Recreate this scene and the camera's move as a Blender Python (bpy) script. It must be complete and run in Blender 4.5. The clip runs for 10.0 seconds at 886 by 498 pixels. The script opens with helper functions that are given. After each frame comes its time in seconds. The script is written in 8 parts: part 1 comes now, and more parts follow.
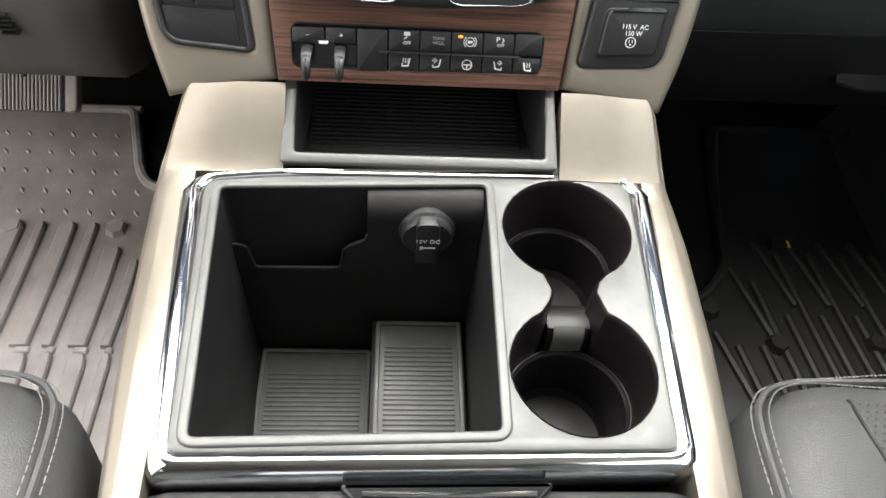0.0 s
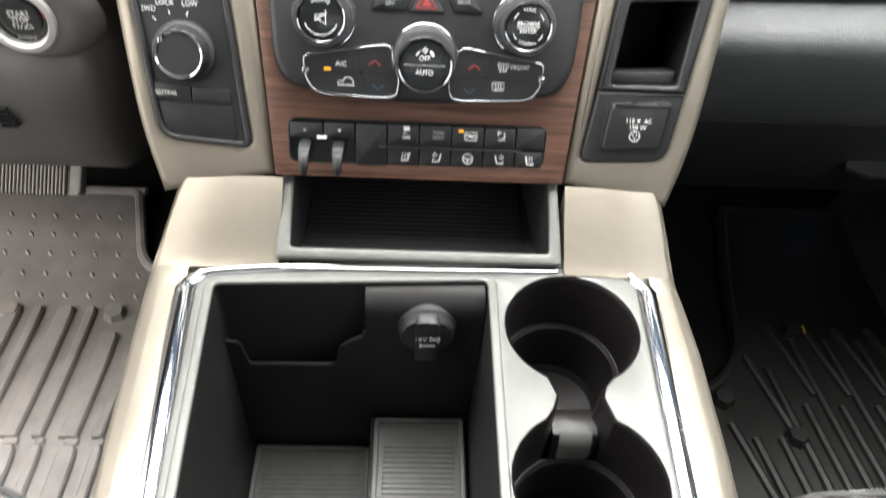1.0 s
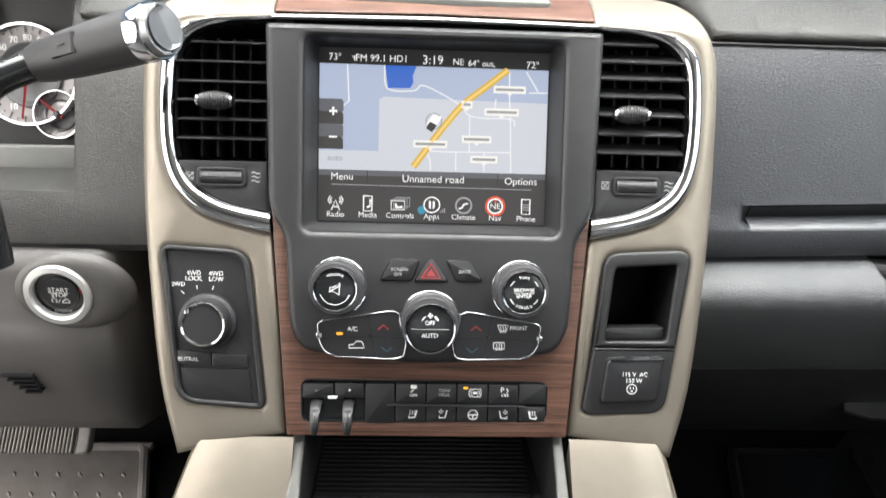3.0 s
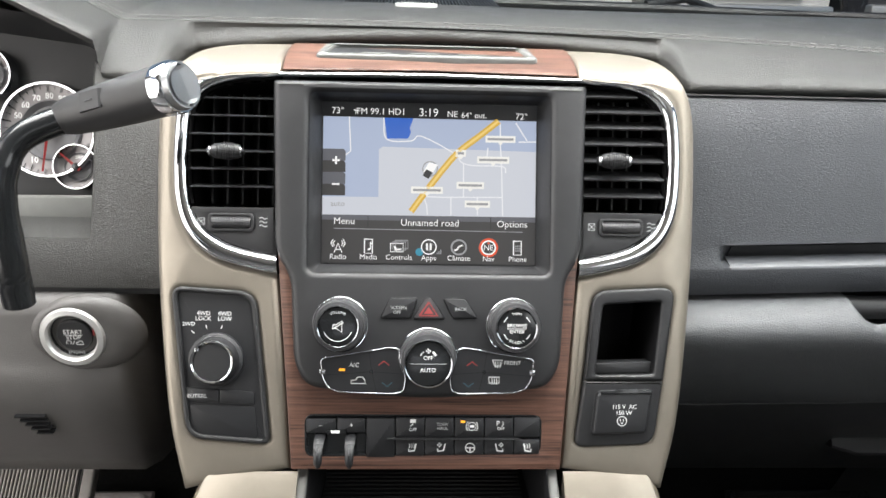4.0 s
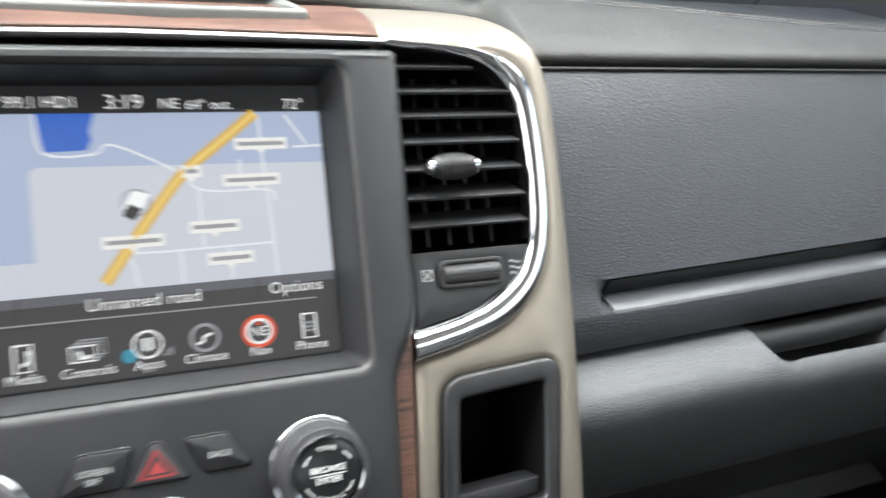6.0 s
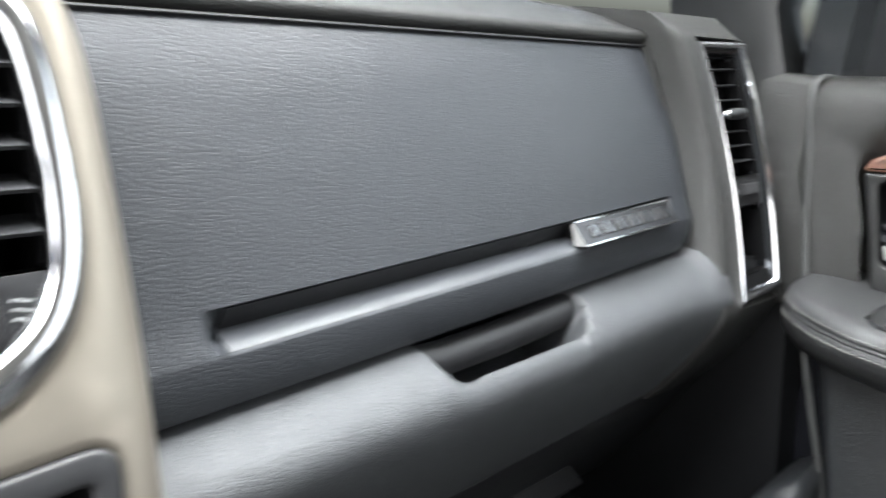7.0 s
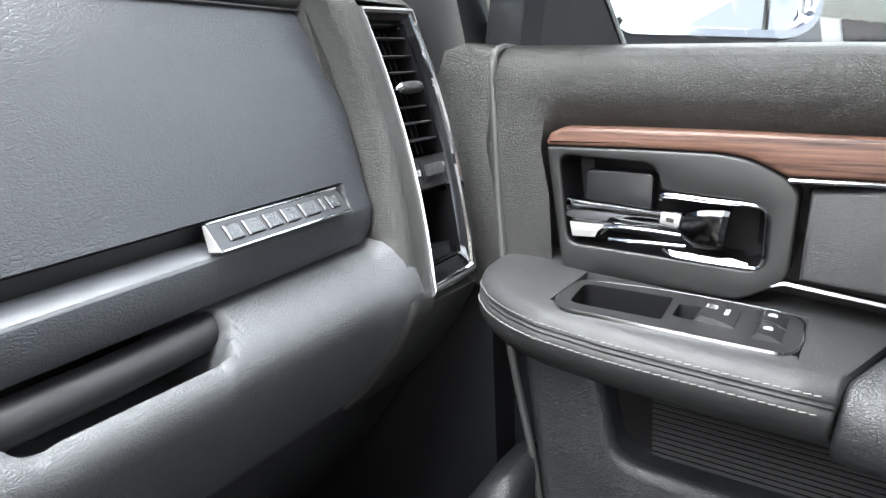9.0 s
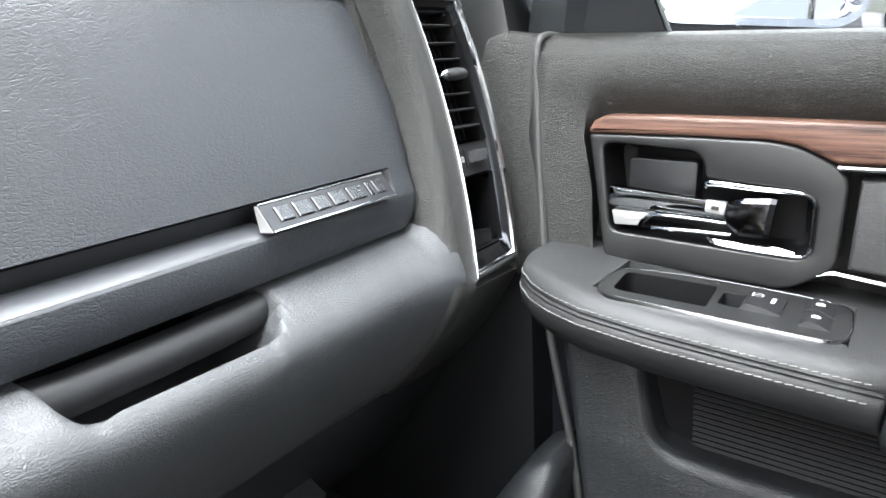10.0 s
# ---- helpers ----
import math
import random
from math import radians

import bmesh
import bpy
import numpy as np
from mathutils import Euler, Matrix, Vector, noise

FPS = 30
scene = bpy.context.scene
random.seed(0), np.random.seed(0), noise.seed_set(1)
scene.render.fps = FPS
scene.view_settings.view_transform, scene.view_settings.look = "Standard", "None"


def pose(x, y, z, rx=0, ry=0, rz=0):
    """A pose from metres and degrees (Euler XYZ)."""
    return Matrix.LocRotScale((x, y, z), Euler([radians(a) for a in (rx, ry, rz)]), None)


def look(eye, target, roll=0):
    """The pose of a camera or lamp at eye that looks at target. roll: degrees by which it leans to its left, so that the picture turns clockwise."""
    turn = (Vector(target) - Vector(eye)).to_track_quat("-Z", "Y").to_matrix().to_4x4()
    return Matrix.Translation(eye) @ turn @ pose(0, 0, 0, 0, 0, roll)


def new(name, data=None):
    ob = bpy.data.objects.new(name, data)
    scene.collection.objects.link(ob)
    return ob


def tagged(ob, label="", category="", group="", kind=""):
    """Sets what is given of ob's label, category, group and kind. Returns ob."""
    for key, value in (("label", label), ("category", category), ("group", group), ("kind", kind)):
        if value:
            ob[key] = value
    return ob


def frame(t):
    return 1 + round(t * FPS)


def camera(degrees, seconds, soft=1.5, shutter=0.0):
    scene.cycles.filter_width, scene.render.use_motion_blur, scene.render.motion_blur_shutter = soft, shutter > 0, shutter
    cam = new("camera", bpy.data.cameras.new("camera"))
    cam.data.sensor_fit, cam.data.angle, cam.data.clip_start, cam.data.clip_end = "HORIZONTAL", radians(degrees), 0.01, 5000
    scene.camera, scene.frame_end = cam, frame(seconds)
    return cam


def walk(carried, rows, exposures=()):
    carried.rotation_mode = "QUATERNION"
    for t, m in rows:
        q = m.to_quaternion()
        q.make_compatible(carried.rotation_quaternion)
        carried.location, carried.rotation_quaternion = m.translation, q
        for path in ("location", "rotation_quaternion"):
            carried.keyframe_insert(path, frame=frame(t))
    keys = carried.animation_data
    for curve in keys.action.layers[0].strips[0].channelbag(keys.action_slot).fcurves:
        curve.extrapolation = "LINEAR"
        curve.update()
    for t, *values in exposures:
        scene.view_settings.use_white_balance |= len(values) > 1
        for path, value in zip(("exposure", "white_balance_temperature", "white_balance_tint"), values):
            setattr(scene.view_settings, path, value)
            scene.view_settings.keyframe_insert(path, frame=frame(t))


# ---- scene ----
cam = camera(61.6, 10.0, 1.5, 0.5)
PATH = [
    (0, (-0.019, -0.537, 0.776), (0.12, 0.706, -0.784), 6.3),
    (0.5, (-0.014, -0.523, 0.771), (0.115, 0.754, -0.763), 6.4),
    (1, (-0.011, -0.508, 0.776), (0.096, 0.872, -0.667), 4.9),
    (1.5, (-0.009, -0.499, 0.784), (0.083, 1.015, -0.52), 3.7),
    (2, (-0.011, -0.501, 0.79), (0.071, 1.122, -0.375), 3.1),
    (2.5, (-0.013, -0.508, 0.798), (0.069, 1.193, -0.25), 2.7),
    (3, (-0.014, -0.521, 0.805), (0.068, 1.241, -0.138), 2.4),
    (4.5, (-0.015, -0.563, 0.809), (0.083, 1.275, 0.027), 1.5),
    (5, (-0.014, -0.495, 0.797), (0.149, 1.341, 0.021), 1.7),
    (5.2, (-0.012, -0.457, 0.79), (0.217, 1.369, 0.006), 1.9),
    (6.3, (0.031, -0.295, 0.708), (0.952, 1.36, 0.065), 3.6),
    (6.5, (0.056, -0.281, 0.702), (1.097, 1.301, 0.059), 4.2),
    (7, (0.119, -0.254, 0.688), (1.461, 1.105, 0.093), 5.2),
    (7.5, (0.185, -0.253, 0.679), (1.722, 0.89, 0.103), 5.7),
    (8, (0.231, -0.261, 0.674), (1.879, 0.72, 0.106), 5.7),
    (8.5, (0.233, -0.26, 0.672), (1.916, 0.654, 0.096), 5.6),
    (9, (0.231, -0.267, 0.681), (1.922, 0.63, 0.102), 5.5),
    (9.5, (0.222, -0.261, 0.677), (1.904, 0.647, 0.09), 5.5),
    (10, (0.222, -0.262, 0.674), (1.871, 0.7, 0.079), 5.4),
]
walk(cam, [(t, look(*p)) for t, *p in PATH], [(0.0, -0.12, 6750, 10), (1.0, 0.04, 6750, 9), (2.0, 0.2, 6750, 9), (3.0, 0.0, 6700, 10), (4.5, -0.13, 6650, 10), (5.2, -0.15, 6600, 10), (6.5, -0.10, 6450, 9), (7.5, 0.40, 6350, 10), (10.0, 0.51, 6350, 10)])

# -- world --
sky_world = bpy.data.worlds.new("sky")
scene.world = sky_world
sky_world.use_nodes = True
wn = sky_world.node_tree
sky = wn.nodes.new("ShaderNodeTexSky")
sky.sky_type, sky.sun_disc = "NISHITA", False
sky.sun_elevation, sky.sun_rotation = radians(52), radians(200)
sky.air_density, sky.dust_density = 1.0, 3.0
wn.nodes["Background"].inputs[1].default_value = 0.11
wn.links.new(sky.outputs[0], wn.nodes["Background"].inputs[0])


def lamp(name, energy, size, eye, target, colour=(1, 1, 1)):
    """A rectangle of sky light in a window opening."""
    data = bpy.data.lights.new(name, "AREA")
    data.shape, data.size, data.size_y = "RECTANGLE", size[0], size[1]
    data.energy, data.color = energy, colour
    ob = new(name, data)
    ob.matrix_world = look(eye, target)
    return ob


sun_data = bpy.data.lights.new("sun", "SUN")
sun_data.energy, sun_data.angle, sun_data.color = 1.2, radians(12), (1.0, 0.96, 0.9)
sun = new("sun", sun_data)
sun.matrix_world = look((0, 0, 0), (0.25, 0.55, -0.8))
lamp("windshield_sky_light", 31.0, (1.40, 0.38), (0.04, 0.0, 1.085), (0.04, -0.05, 0.45), (0.99, 1.0, 1.0))
lamp("open_driver_door_sky_light", 13.0, (1.05, 0.95), (-0.96, -0.30, 0.66), (-0.25, 0.12, 0.10), (1.0, 0.97, 0.94))
lamp("passenger_window_sky_light", 5.0, (1.15, 0.40), (0.785, -0.55, 0.96), (0.1, -0.05, 0.52), (0.95, 0.98, 1.0))
lamp("rear_window_sky_light", 0.9, (1.2, 0.40), (0, -1.75, 0.98), (0, 0.0, 0.5), (1, 1, 1))

# -- materials --


def shade(name, colour, rough=0.5, metal=0.0, grain=None, vary=0.12, spots=90.0, coat=0.0, spec=0.5, glow=None):
    """A principled surface. grain: (kind, size per metre, height in metres); vary: how far its tone wanders; glow: emission strength."""
    m = bpy.data.materials.new(name)
    m.use_nodes = True
    t = m.node_tree
    b = t.nodes["Principled BSDF"]
    b.inputs["Roughness"].default_value = rough
    b.inputs["Metallic"].default_value = metal
    b.inputs["Coat Weight"].default_value = coat
    b.inputs["Specular IOR Level"].default_value = spec
    b.inputs["Base Color"].default_value = (*colour, 1)
    if glow:
        b.inputs["Base Color"].default_value = (0.01, 0.01, 0.01, 1)
        b.inputs["Emission Color"].default_value = (*colour, 1)
        b.inputs["Emission Strength"].default_value = glow
        return m
    co = t.nodes.new("ShaderNodeTexCoord")
    if vary:
        n1 = t.nodes.new("ShaderNodeTexNoise")
        n1.inputs["Scale"].default_value, n1.inputs["Detail"].default_value = spots, 6
        n2 = t.nodes.new("ShaderNodeTexNoise")
        n2.inputs["Scale"].default_value = spots / 12
        mix = t.nodes.new("ShaderNodeMath")
        mix.operation = "MULTIPLY"
        t.links.new(co.outputs["Object"], n1.inputs["Vector"])
        t.links.new(co.outputs["Object"], n2.inputs["Vector"])
        t.links.new(n1.outputs["Fac"], mix.inputs[0])
        t.links.new(n2.outputs["Fac"], mix.inputs[1])
        ramp = t.nodes.new("ShaderNodeMapRange")
        ramp.inputs["From Min"].default_value, ramp.inputs["From Max"].default_value = 0.1, 0.42
        ramp.inputs["To Min"].default_value, ramp.inputs["To Max"].default_value = 1 - vary, 1 + vary
        t.links.new(mix.outputs[0], ramp.inputs["Value"])
        sc = t.nodes.new("ShaderNodeVectorMath")
        sc.operation = "SCALE"
        sc.inputs[0].default_value = colour
        t.links.new(ramp.outputs[0], sc.inputs["Scale"])
        t.links.new(sc.outputs[0], b.inputs["Base Color"])
        rr = t.nodes.new("ShaderNodeMapRange")
        rr.inputs["From Min"].default_value, rr.inputs["From Max"].default_value = 0.3, 0.7
        rr.inputs["To Min"].default_value, rr.inputs["To Max"].default_value = rough * 0.88, min(1, rough * 1.12)
        t.links.new(n2.outputs["Fac"], rr.inputs["Value"])
        t.links.new(rr.outputs[0], b.inputs["Roughness"])
    if grain:
        kind, size, high = grain
        bump = t.nodes.new("ShaderNodeBump")
        bump.inputs["Strength"].default_value, bump.inputs["Distance"].default_value = 1.0, high
        if kind == "leather":
            warp_n = t.nodes.new("ShaderNodeTexNoise")
            warp_n.inputs["Scale"].default_value = size * 0.35
            add = t.nodes.new("ShaderNodeVectorMath")
            add.operation = "MULTIPLY_ADD"
            add.inputs[1].default_value = (1.2 / size,) * 3
            t.links.new(co.outputs["Object"], warp_n.inputs["Vector"])
            t.links.new(warp_n.outputs["Color"], add.inputs[0])
            t.links.new(co.outputs["Object"], add.inputs[2])
            stretch = t.nodes.new("ShaderNodeVectorMath")
            stretch.operation = "MULTIPLY"
            stretch.inputs[1].default_value = (0.62, 0.85, 1.25)
            t.links.new(add.outputs[0], stretch.inputs[0])
            heights = []
            for feature, scale, top in (("DISTANCE_TO_EDGE", size, 0.22), ("DISTANCE_TO_EDGE", size * 2.3, 0.30)):
                v = t.nodes.new("ShaderNodeTexVoronoi")
                v.feature = feature
                v.inputs["Scale"].default_value = scale
                t.links.new(stretch.outputs[0], v.inputs["Vector"])
                soften = t.nodes.new("ShaderNodeMapRange")
                soften.interpolation_type = "SMOOTHSTEP"
                soften.inputs["From Max"].default_value = top
                t.links.new(v.outputs["Distance"], soften.inputs["Value"])
                heights.append(soften)
            # broad patches in which the creases run deeper or fade
            patch = t.nodes.new("ShaderNodeTexNoise")
            patch.inputs["Scale"].default_value = size * 0.09
            t.links.new(co.outputs["Object"], patch.inputs["Vector"])
            deep = t.nodes.new("ShaderNodeMath")
            deep.operation = "MULTIPLY"
            t.links.new(heights[0].outputs[0], deep.inputs[0])
            t.links.new(patch.outputs["Fac"], deep.inputs[1])
            both = t.nodes.new("ShaderNodeMath")
            both.operation = "MULTIPLY_ADD"
            both.inputs[1].default_value = 0.28
            t.links.new(heights[1].outputs[0], both.inputs[0])
            t.links.new(deep.outputs[0], both.inputs[2])
            t.links.new(both.outputs[0], bump.inputs["Height"])
        else:
            v = t.nodes.new("ShaderNodeTexNoise")
            v.inputs["Scale"].default_value, v.inputs["Detail"].default_value = size, 4
            t.links.new(co.outputs["Object"], v.inputs["Vector"])
            t.links.new(v.outputs["Fac"], bump.inputs["Height"])
        t.links.new(bump.outputs[0], b.inputs["Normal"])
    return m


def timber(name, along, coat):
    """Open-pored brown veneer with its fibres along one axis (0 x, 1 y)."""
    m = bpy.data.materials.new(name)
    m.use_nodes = True
    t = m.node_tree
    b = t.nodes["Principled BSDF"]
    b.inputs["Roughness"].default_value = 0.42
    b.inputs["Specular IOR Level"].default_value = 0.35
    b.inputs["Coat Weight"].default_value, b.inputs["Coat Roughness"].default_value = coat, 0.34
    co = t.nodes.new("ShaderNodeTexCoord")
    mul = t.nodes.new("ShaderNodeVectorMath")
    mul.operation = "MULTIPLY"
    mul.inputs[1].default_value = (0.022, 1, 1) if along == 0 else (1, 0.022, 1)
    turn = t.nodes.new("ShaderNodeMapping")
    turn.inputs["Rotation"].default_value = (radians(7.0) if along else 0.0, 0.0, 0.0)
    t.links.new(co.outputs["Object"], turn.inputs["Vector"])
    t.links.new(turn.outputs[0], mul.inputs[0])
    fine = t.nodes.new("ShaderNodeTexNoise")
    fine.inputs["Scale"].default_value, fine.inputs["Detail"].default_value, fine.inputs["Roughness"].default_value = 620, 6, 0.7
    broad = t.nodes.new("ShaderNodeTexNoise")
    broad.inputs["Scale"].default_value, broad.inputs["Detail"].default_value = 110, 4
    for n in (fine, broad):
        t.links.new(mul.outputs[0], n.inputs["Vector"])
    blend = t.nodes.new("ShaderNodeMix")
    blend.data_type = "FLOAT"
    blend.inputs[0].default_value = 0.28
    t.links.new(fine.outputs["Fac"], blend.inputs[2])
    t.links.new(broad.outputs["Fac"], blend.inputs[3])
    ramp = t.nodes.new("ShaderNodeValToRGB")
    e = ramp.color_ramp.elements
    e[0].position, e[0].color = 0.39, (0.018, 0.0095, 0.0062, 1)
    e[1].position, e[1].color = 0.63, (0.145, 0.076, 0.052, 1)
    mid = e.new(0.47)
    mid.color = (0.075, 0.036, 0.0255, 1)
    t.links.new(blend.outputs[0], ramp.inputs[0])
    t.links.new(ramp.outputs[0], b.inputs["Base Color"])
    bump = t.nodes.new("ShaderNodeBump")
    bump.inputs["Strength"].default_value, bump.inputs["Distance"].default_value = 0.6, 0.0004
    t.links.new(blend.outputs[0], bump.inputs["Height"])
    t.links.new(bump.outputs[0], b.inputs["Normal"])
    return m


def clear_glass(name, tint=(0.92, 0.96, 0.95)):
    m = bpy.data.materials.new(name)
    m.use_nodes = True
    b = m.node_tree.nodes["Principled BSDF"]
    b.inputs["Base Color"].default_value = (*tint, 1)
    b.inputs["Roughness"].default_value = 0.0
    b.inputs["Transmission Weight"].default_value = 1.0
    b.inputs["IOR"].default_value = 1.3
    return m


HANDLE_CHROME = shade("handle_chrome", (0.42, 0.43, 0.45), 0.10, 1.0, None, 0.05)
DIM_CHROME = shade("dim_chrome", (0.30, 0.305, 0.315), 0.18, 1.0, None, 0.05)
CHAMPAGNE = shade("champagne_paint", (0.262, 0.234, 0.194), 0.42, 0.70, ("noise", 2600, 0.00003), 0.05)
CHROME = shade("chrome", (0.70, 0.71, 0.73), 0.09, 1.0, None, 0.03)
SATIN = shade("satin_silver", (0.62, 0.62, 0.61), 0.34, 0.7, None, 0.04)
WOOD = timber("walnut_veneer", 0, 0.30)
WOOD_DOOR = timber("walnut_veneer_door", 1, 0.06)
CHARCOAL = shade("charcoal_soft_plastic", (0.0145, 0.0148, 0.016), 0.46, 0.0, ("noise", 2400, 0.00005), 0.12)
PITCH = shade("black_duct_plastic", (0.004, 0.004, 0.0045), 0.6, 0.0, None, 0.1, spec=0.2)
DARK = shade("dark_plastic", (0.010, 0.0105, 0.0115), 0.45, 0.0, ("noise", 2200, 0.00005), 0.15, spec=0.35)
GLOSS = shade("gloss_black", (0.012, 0.013, 0.014), 0.16, 0.0, None, 0.1)
BUTTON = shade("button_rubber", (0.012, 0.0125, 0.014), 0.46, 0.0, ("noise", 3000, 0.00003), 0.12)
LEATHER = shade("dash_leather_grain", (0.0268, 0.0269, 0.0255), 0.43, 0.0, ("leather", 560, 0.00034), 0.07, 260, spec=0.45)
LEATHER_FACE = shade("panel_leather_grain", (0.026, 0.0285, 0.0325), 0.38, 0.0, ("leather", 400, 0.00018), 0.06, 260)
GRAINED = shade("grained_plastic", (0.024, 0.0255, 0.0275), 0.31, 0.0, ("leather", 430, 0.00030), 0.10, spec=0.6)
KNOB = shade("knob_metal_grey", (0.065, 0.065, 0.068), 0.38, 0.35, ("noise", 2600, 0.00003), 0.08)
DOOR_PLASTIC = shade("door_plastic", (0.0135, 0.0138, 0.0138), 0.40, 0.0, ("noise", 2400, 0.00005), 0.12)
DOOR_LEATHER = shade("door_leather_grain", (0.0135, 0.0132, 0.0118), 0.37, 0.0, ("leather", 500, 0.00052), 0.08, 260, spec=0.55)
SEAT = shade("seat_leather", (0.034, 0.0345, 0.035), 0.38, 0.0, ("leather", 640, 0.00016), 0.08, 220)
SEAT_CUSHION = shade("seat_cushion_leather", (0.058, 0.0585, 0.059), 0.40, 0.0, ("leather", 640, 0.0002), 0.08, 220)
INSERT = shade("grey_satin_insert", (0.120, 0.122, 0.116), 0.42, 0.25, ("noise", 2600, 0.00003), 0.08)
BIN = shade("bin_moulding", (0.013, 0.0125, 0.013), 0.50, 0.0, ("noise", 1500, 0.0001), 0.15, spec=0.25)
CUP = shade("cup_moulding", (0.0085, 0.007, 0.0075), 0.36, 0.0, ("noise", 1500, 0.00008), 0.15)
RUBBER = shade("ribbed_rubber", (0.075, 0.077, 0.075), 0.55, 0.0, ("noise", 900, 0.0002), 0.2)
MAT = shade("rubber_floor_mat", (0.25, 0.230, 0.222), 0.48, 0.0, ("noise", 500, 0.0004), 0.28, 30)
CARPET = shade("black_carpet", (0.010, 0.0098, 0.0095), 0.95, 0.0, ("noise", 900, 0.003), 0.4, 200, spec=0.1)
THREAD = shade("grey_thread", (0.21, 0.21, 0.20), 0.7, 0.0, None, 0.2, 600)
PRINT = shade("white_print", (0.70, 0.71, 0.70), 0.6, 0.0, None, 0.0)
PRINT_DIM = shade("grey_print", (0.33, 0.34, 0.34), 0.6, 0.0, None, 0.0)
RED = shade("red_print", (0.24, 0.03, 0.03), 0.5, 0.0, None, 0.0)
BLUE = shade("blue_print", (0.03, 0.08, 0.11), 0.5, 0.0, None, 0.0)
AMBER = shade("amber_lamp", (1.0, 0.42, 0.02), 0.5, glow=1.6)
PAPER = shade("white_plastic", (0.20, 0.21, 0.20), 0.5, 0.0, None, 0.05)
HEADLINER = shade("headliner_cloth", (0.55, 0.53, 0.49), 0.95, 0.0, ("noise", 700, 0.0006), 0.08)
GLASS = clear_glass("window_glass")
MIRROR = shade("mirror_glass", (0.9, 0.92, 0.93), 0.015, 1.0, None, 0.0)
PAINT = shade("dark_body_paint", (0.020, 0.021, 0.026), 0.18, 0.3, None, 0.1, coat=1.0)
ASPHALT = shade("asphalt", (0.055, 0.055, 0.056), 0.9, 0.0, ("noise", 60, 0.006), 0.3, 6)
WHITE_PAINT = shade("white_body_paint", (0.78, 0.78, 0.77), 0.25, 0.0, None, 0.04, coat=0.6)
GLOW = {
    k: shade("display_" + k, c, 0.4, glow=g)
    for k, (c, g) in {
        "black": ((0.012, 0.013, 0.016), 0.5), "land": ((0.55, 0.58, 0.65), 1.08), "area": ((0.37, 0.44, 0.60), 1.08), "lake": ((0.015, 0.13, 0.62), 0.9),
        "road": ((0.80, 0.82, 0.87), 1.0), "highway": ((0.70, 0.42, 0.04), 1.0), "stripe": ((0.85, 0.62, 0.18), 1.0), "sign": ((0.86, 0.86, 0.84), 1.0),
        "grey": ((0.035, 0.033, 0.034), 0.8), "mid": ((0.12, 0.125, 0.15), 0.8), "white": ((0.88, 0.89, 0.90), 1.1), "soft": ((0.35, 0.36, 0.38), 0.9),
        "ring": ((0.80, 0.075, 0.01), 0.95), "cyan": ((0.02, 0.30, 0.45), 0.9), "ink": ((0.34, 0.35, 0.37), 0.9),
    }.items()
}

# -- building tools --
WORLD_OF = {}
STACK = pose(0, 0, 0.62, -24, 0, 0)  # the leaning face of the centre stack: x right, y into the dash, z up the face


def thing(name, at, label, category, group="", kind=""):
    ob = new(name)
    m = at if isinstance(at, Matrix) else Matrix.Translation(at)
    ob.matrix_world = m
    ob.empty_display_size = 0.02
    WORLD_OF[ob.name] = m
    return tagged(ob, label, category, group, kind)


def part(name, bm, material, parent, label="", at=None, angle=34, flat=False):
    """Links bm as one mesh under parent. at: the pose in which its coordinates are written (none: the world)."""
    bmesh.ops.recalc_face_normals(bm, faces=bm.faces)
    me = bpy.data.meshes.new(name)
    bm.to_mesh(me)
    bm.free()
    return part_mesh(name, me, material, parent, label, at, angle, flat)


def part_mesh(name, me, material, parent, label="", at=None, angle=34, flat=False):
    base = WORLD_OF[parent.name]
    me.transform(base.inverted() @ at if at is not None else base.inverted())
    if not flat:
        me.polygons.foreach_set("use_smooth", [True] * len(me.polygons))
        me.set_sharp_from_angle(angle=radians(angle))
    me.materials.append(material)
    ob = new(name, me)
    ob.parent = parent
    WORLD_OF[ob.name] = base
    if label:
        ob["label"] = label
    return ob


def structure(name, bm, material, label, category, angle=34):
    bmesh.ops.recalc_face_normals(bm, faces=bm.faces)
    me = bpy.data.meshes.new(name)
    bm.to_mesh(me)
    bm.free()
    me.polygons.foreach_set("use_smooth", [True] * len(me.polygons))
    me.set_sharp_from_angle(angle=radians(angle))
    me.materials.append(material)
    ob = new(name, me)
    WORLD_OF[ob.name] = Matrix()
    return tagged(ob, label, category, "", "structure")


def area2(p):
    return sum(a[0] * b[1] - b[0] * a[1] for a, b in zip(p, p[1:] + p[:1]))


def ccw(p):
    p = [tuple(q) for q in p]
    return p if area2(p) > 0 else p[::-1]


def inset(p, d):
    """A closed outline (anticlockwise) moved inwards by d."""
    out = []
    for a, b, c in zip(p[-1:] + p[:-1], p, p[1:] + p[:1]):
        e1, e2 = Vector((b[0] - a[0], b[1] - a[1])), Vector((c[0] - b[0], c[1] - b[1]))
        if e1.length < 1e-9 or e2.length < 1e-9:
            out.append(b)
            continue
        n1, n2 = Vector((-e1.y, e1.x)).normalized(), Vector((-e2.y, e2.x)).normalized()
        n = n1 + n2
        k = d / max(0.35, 1 + n1.dot(n2)) if n.length > 1e-6 else 0
        out.append((b[0] + n.x * k, b[1] + n.y * k))
    return out


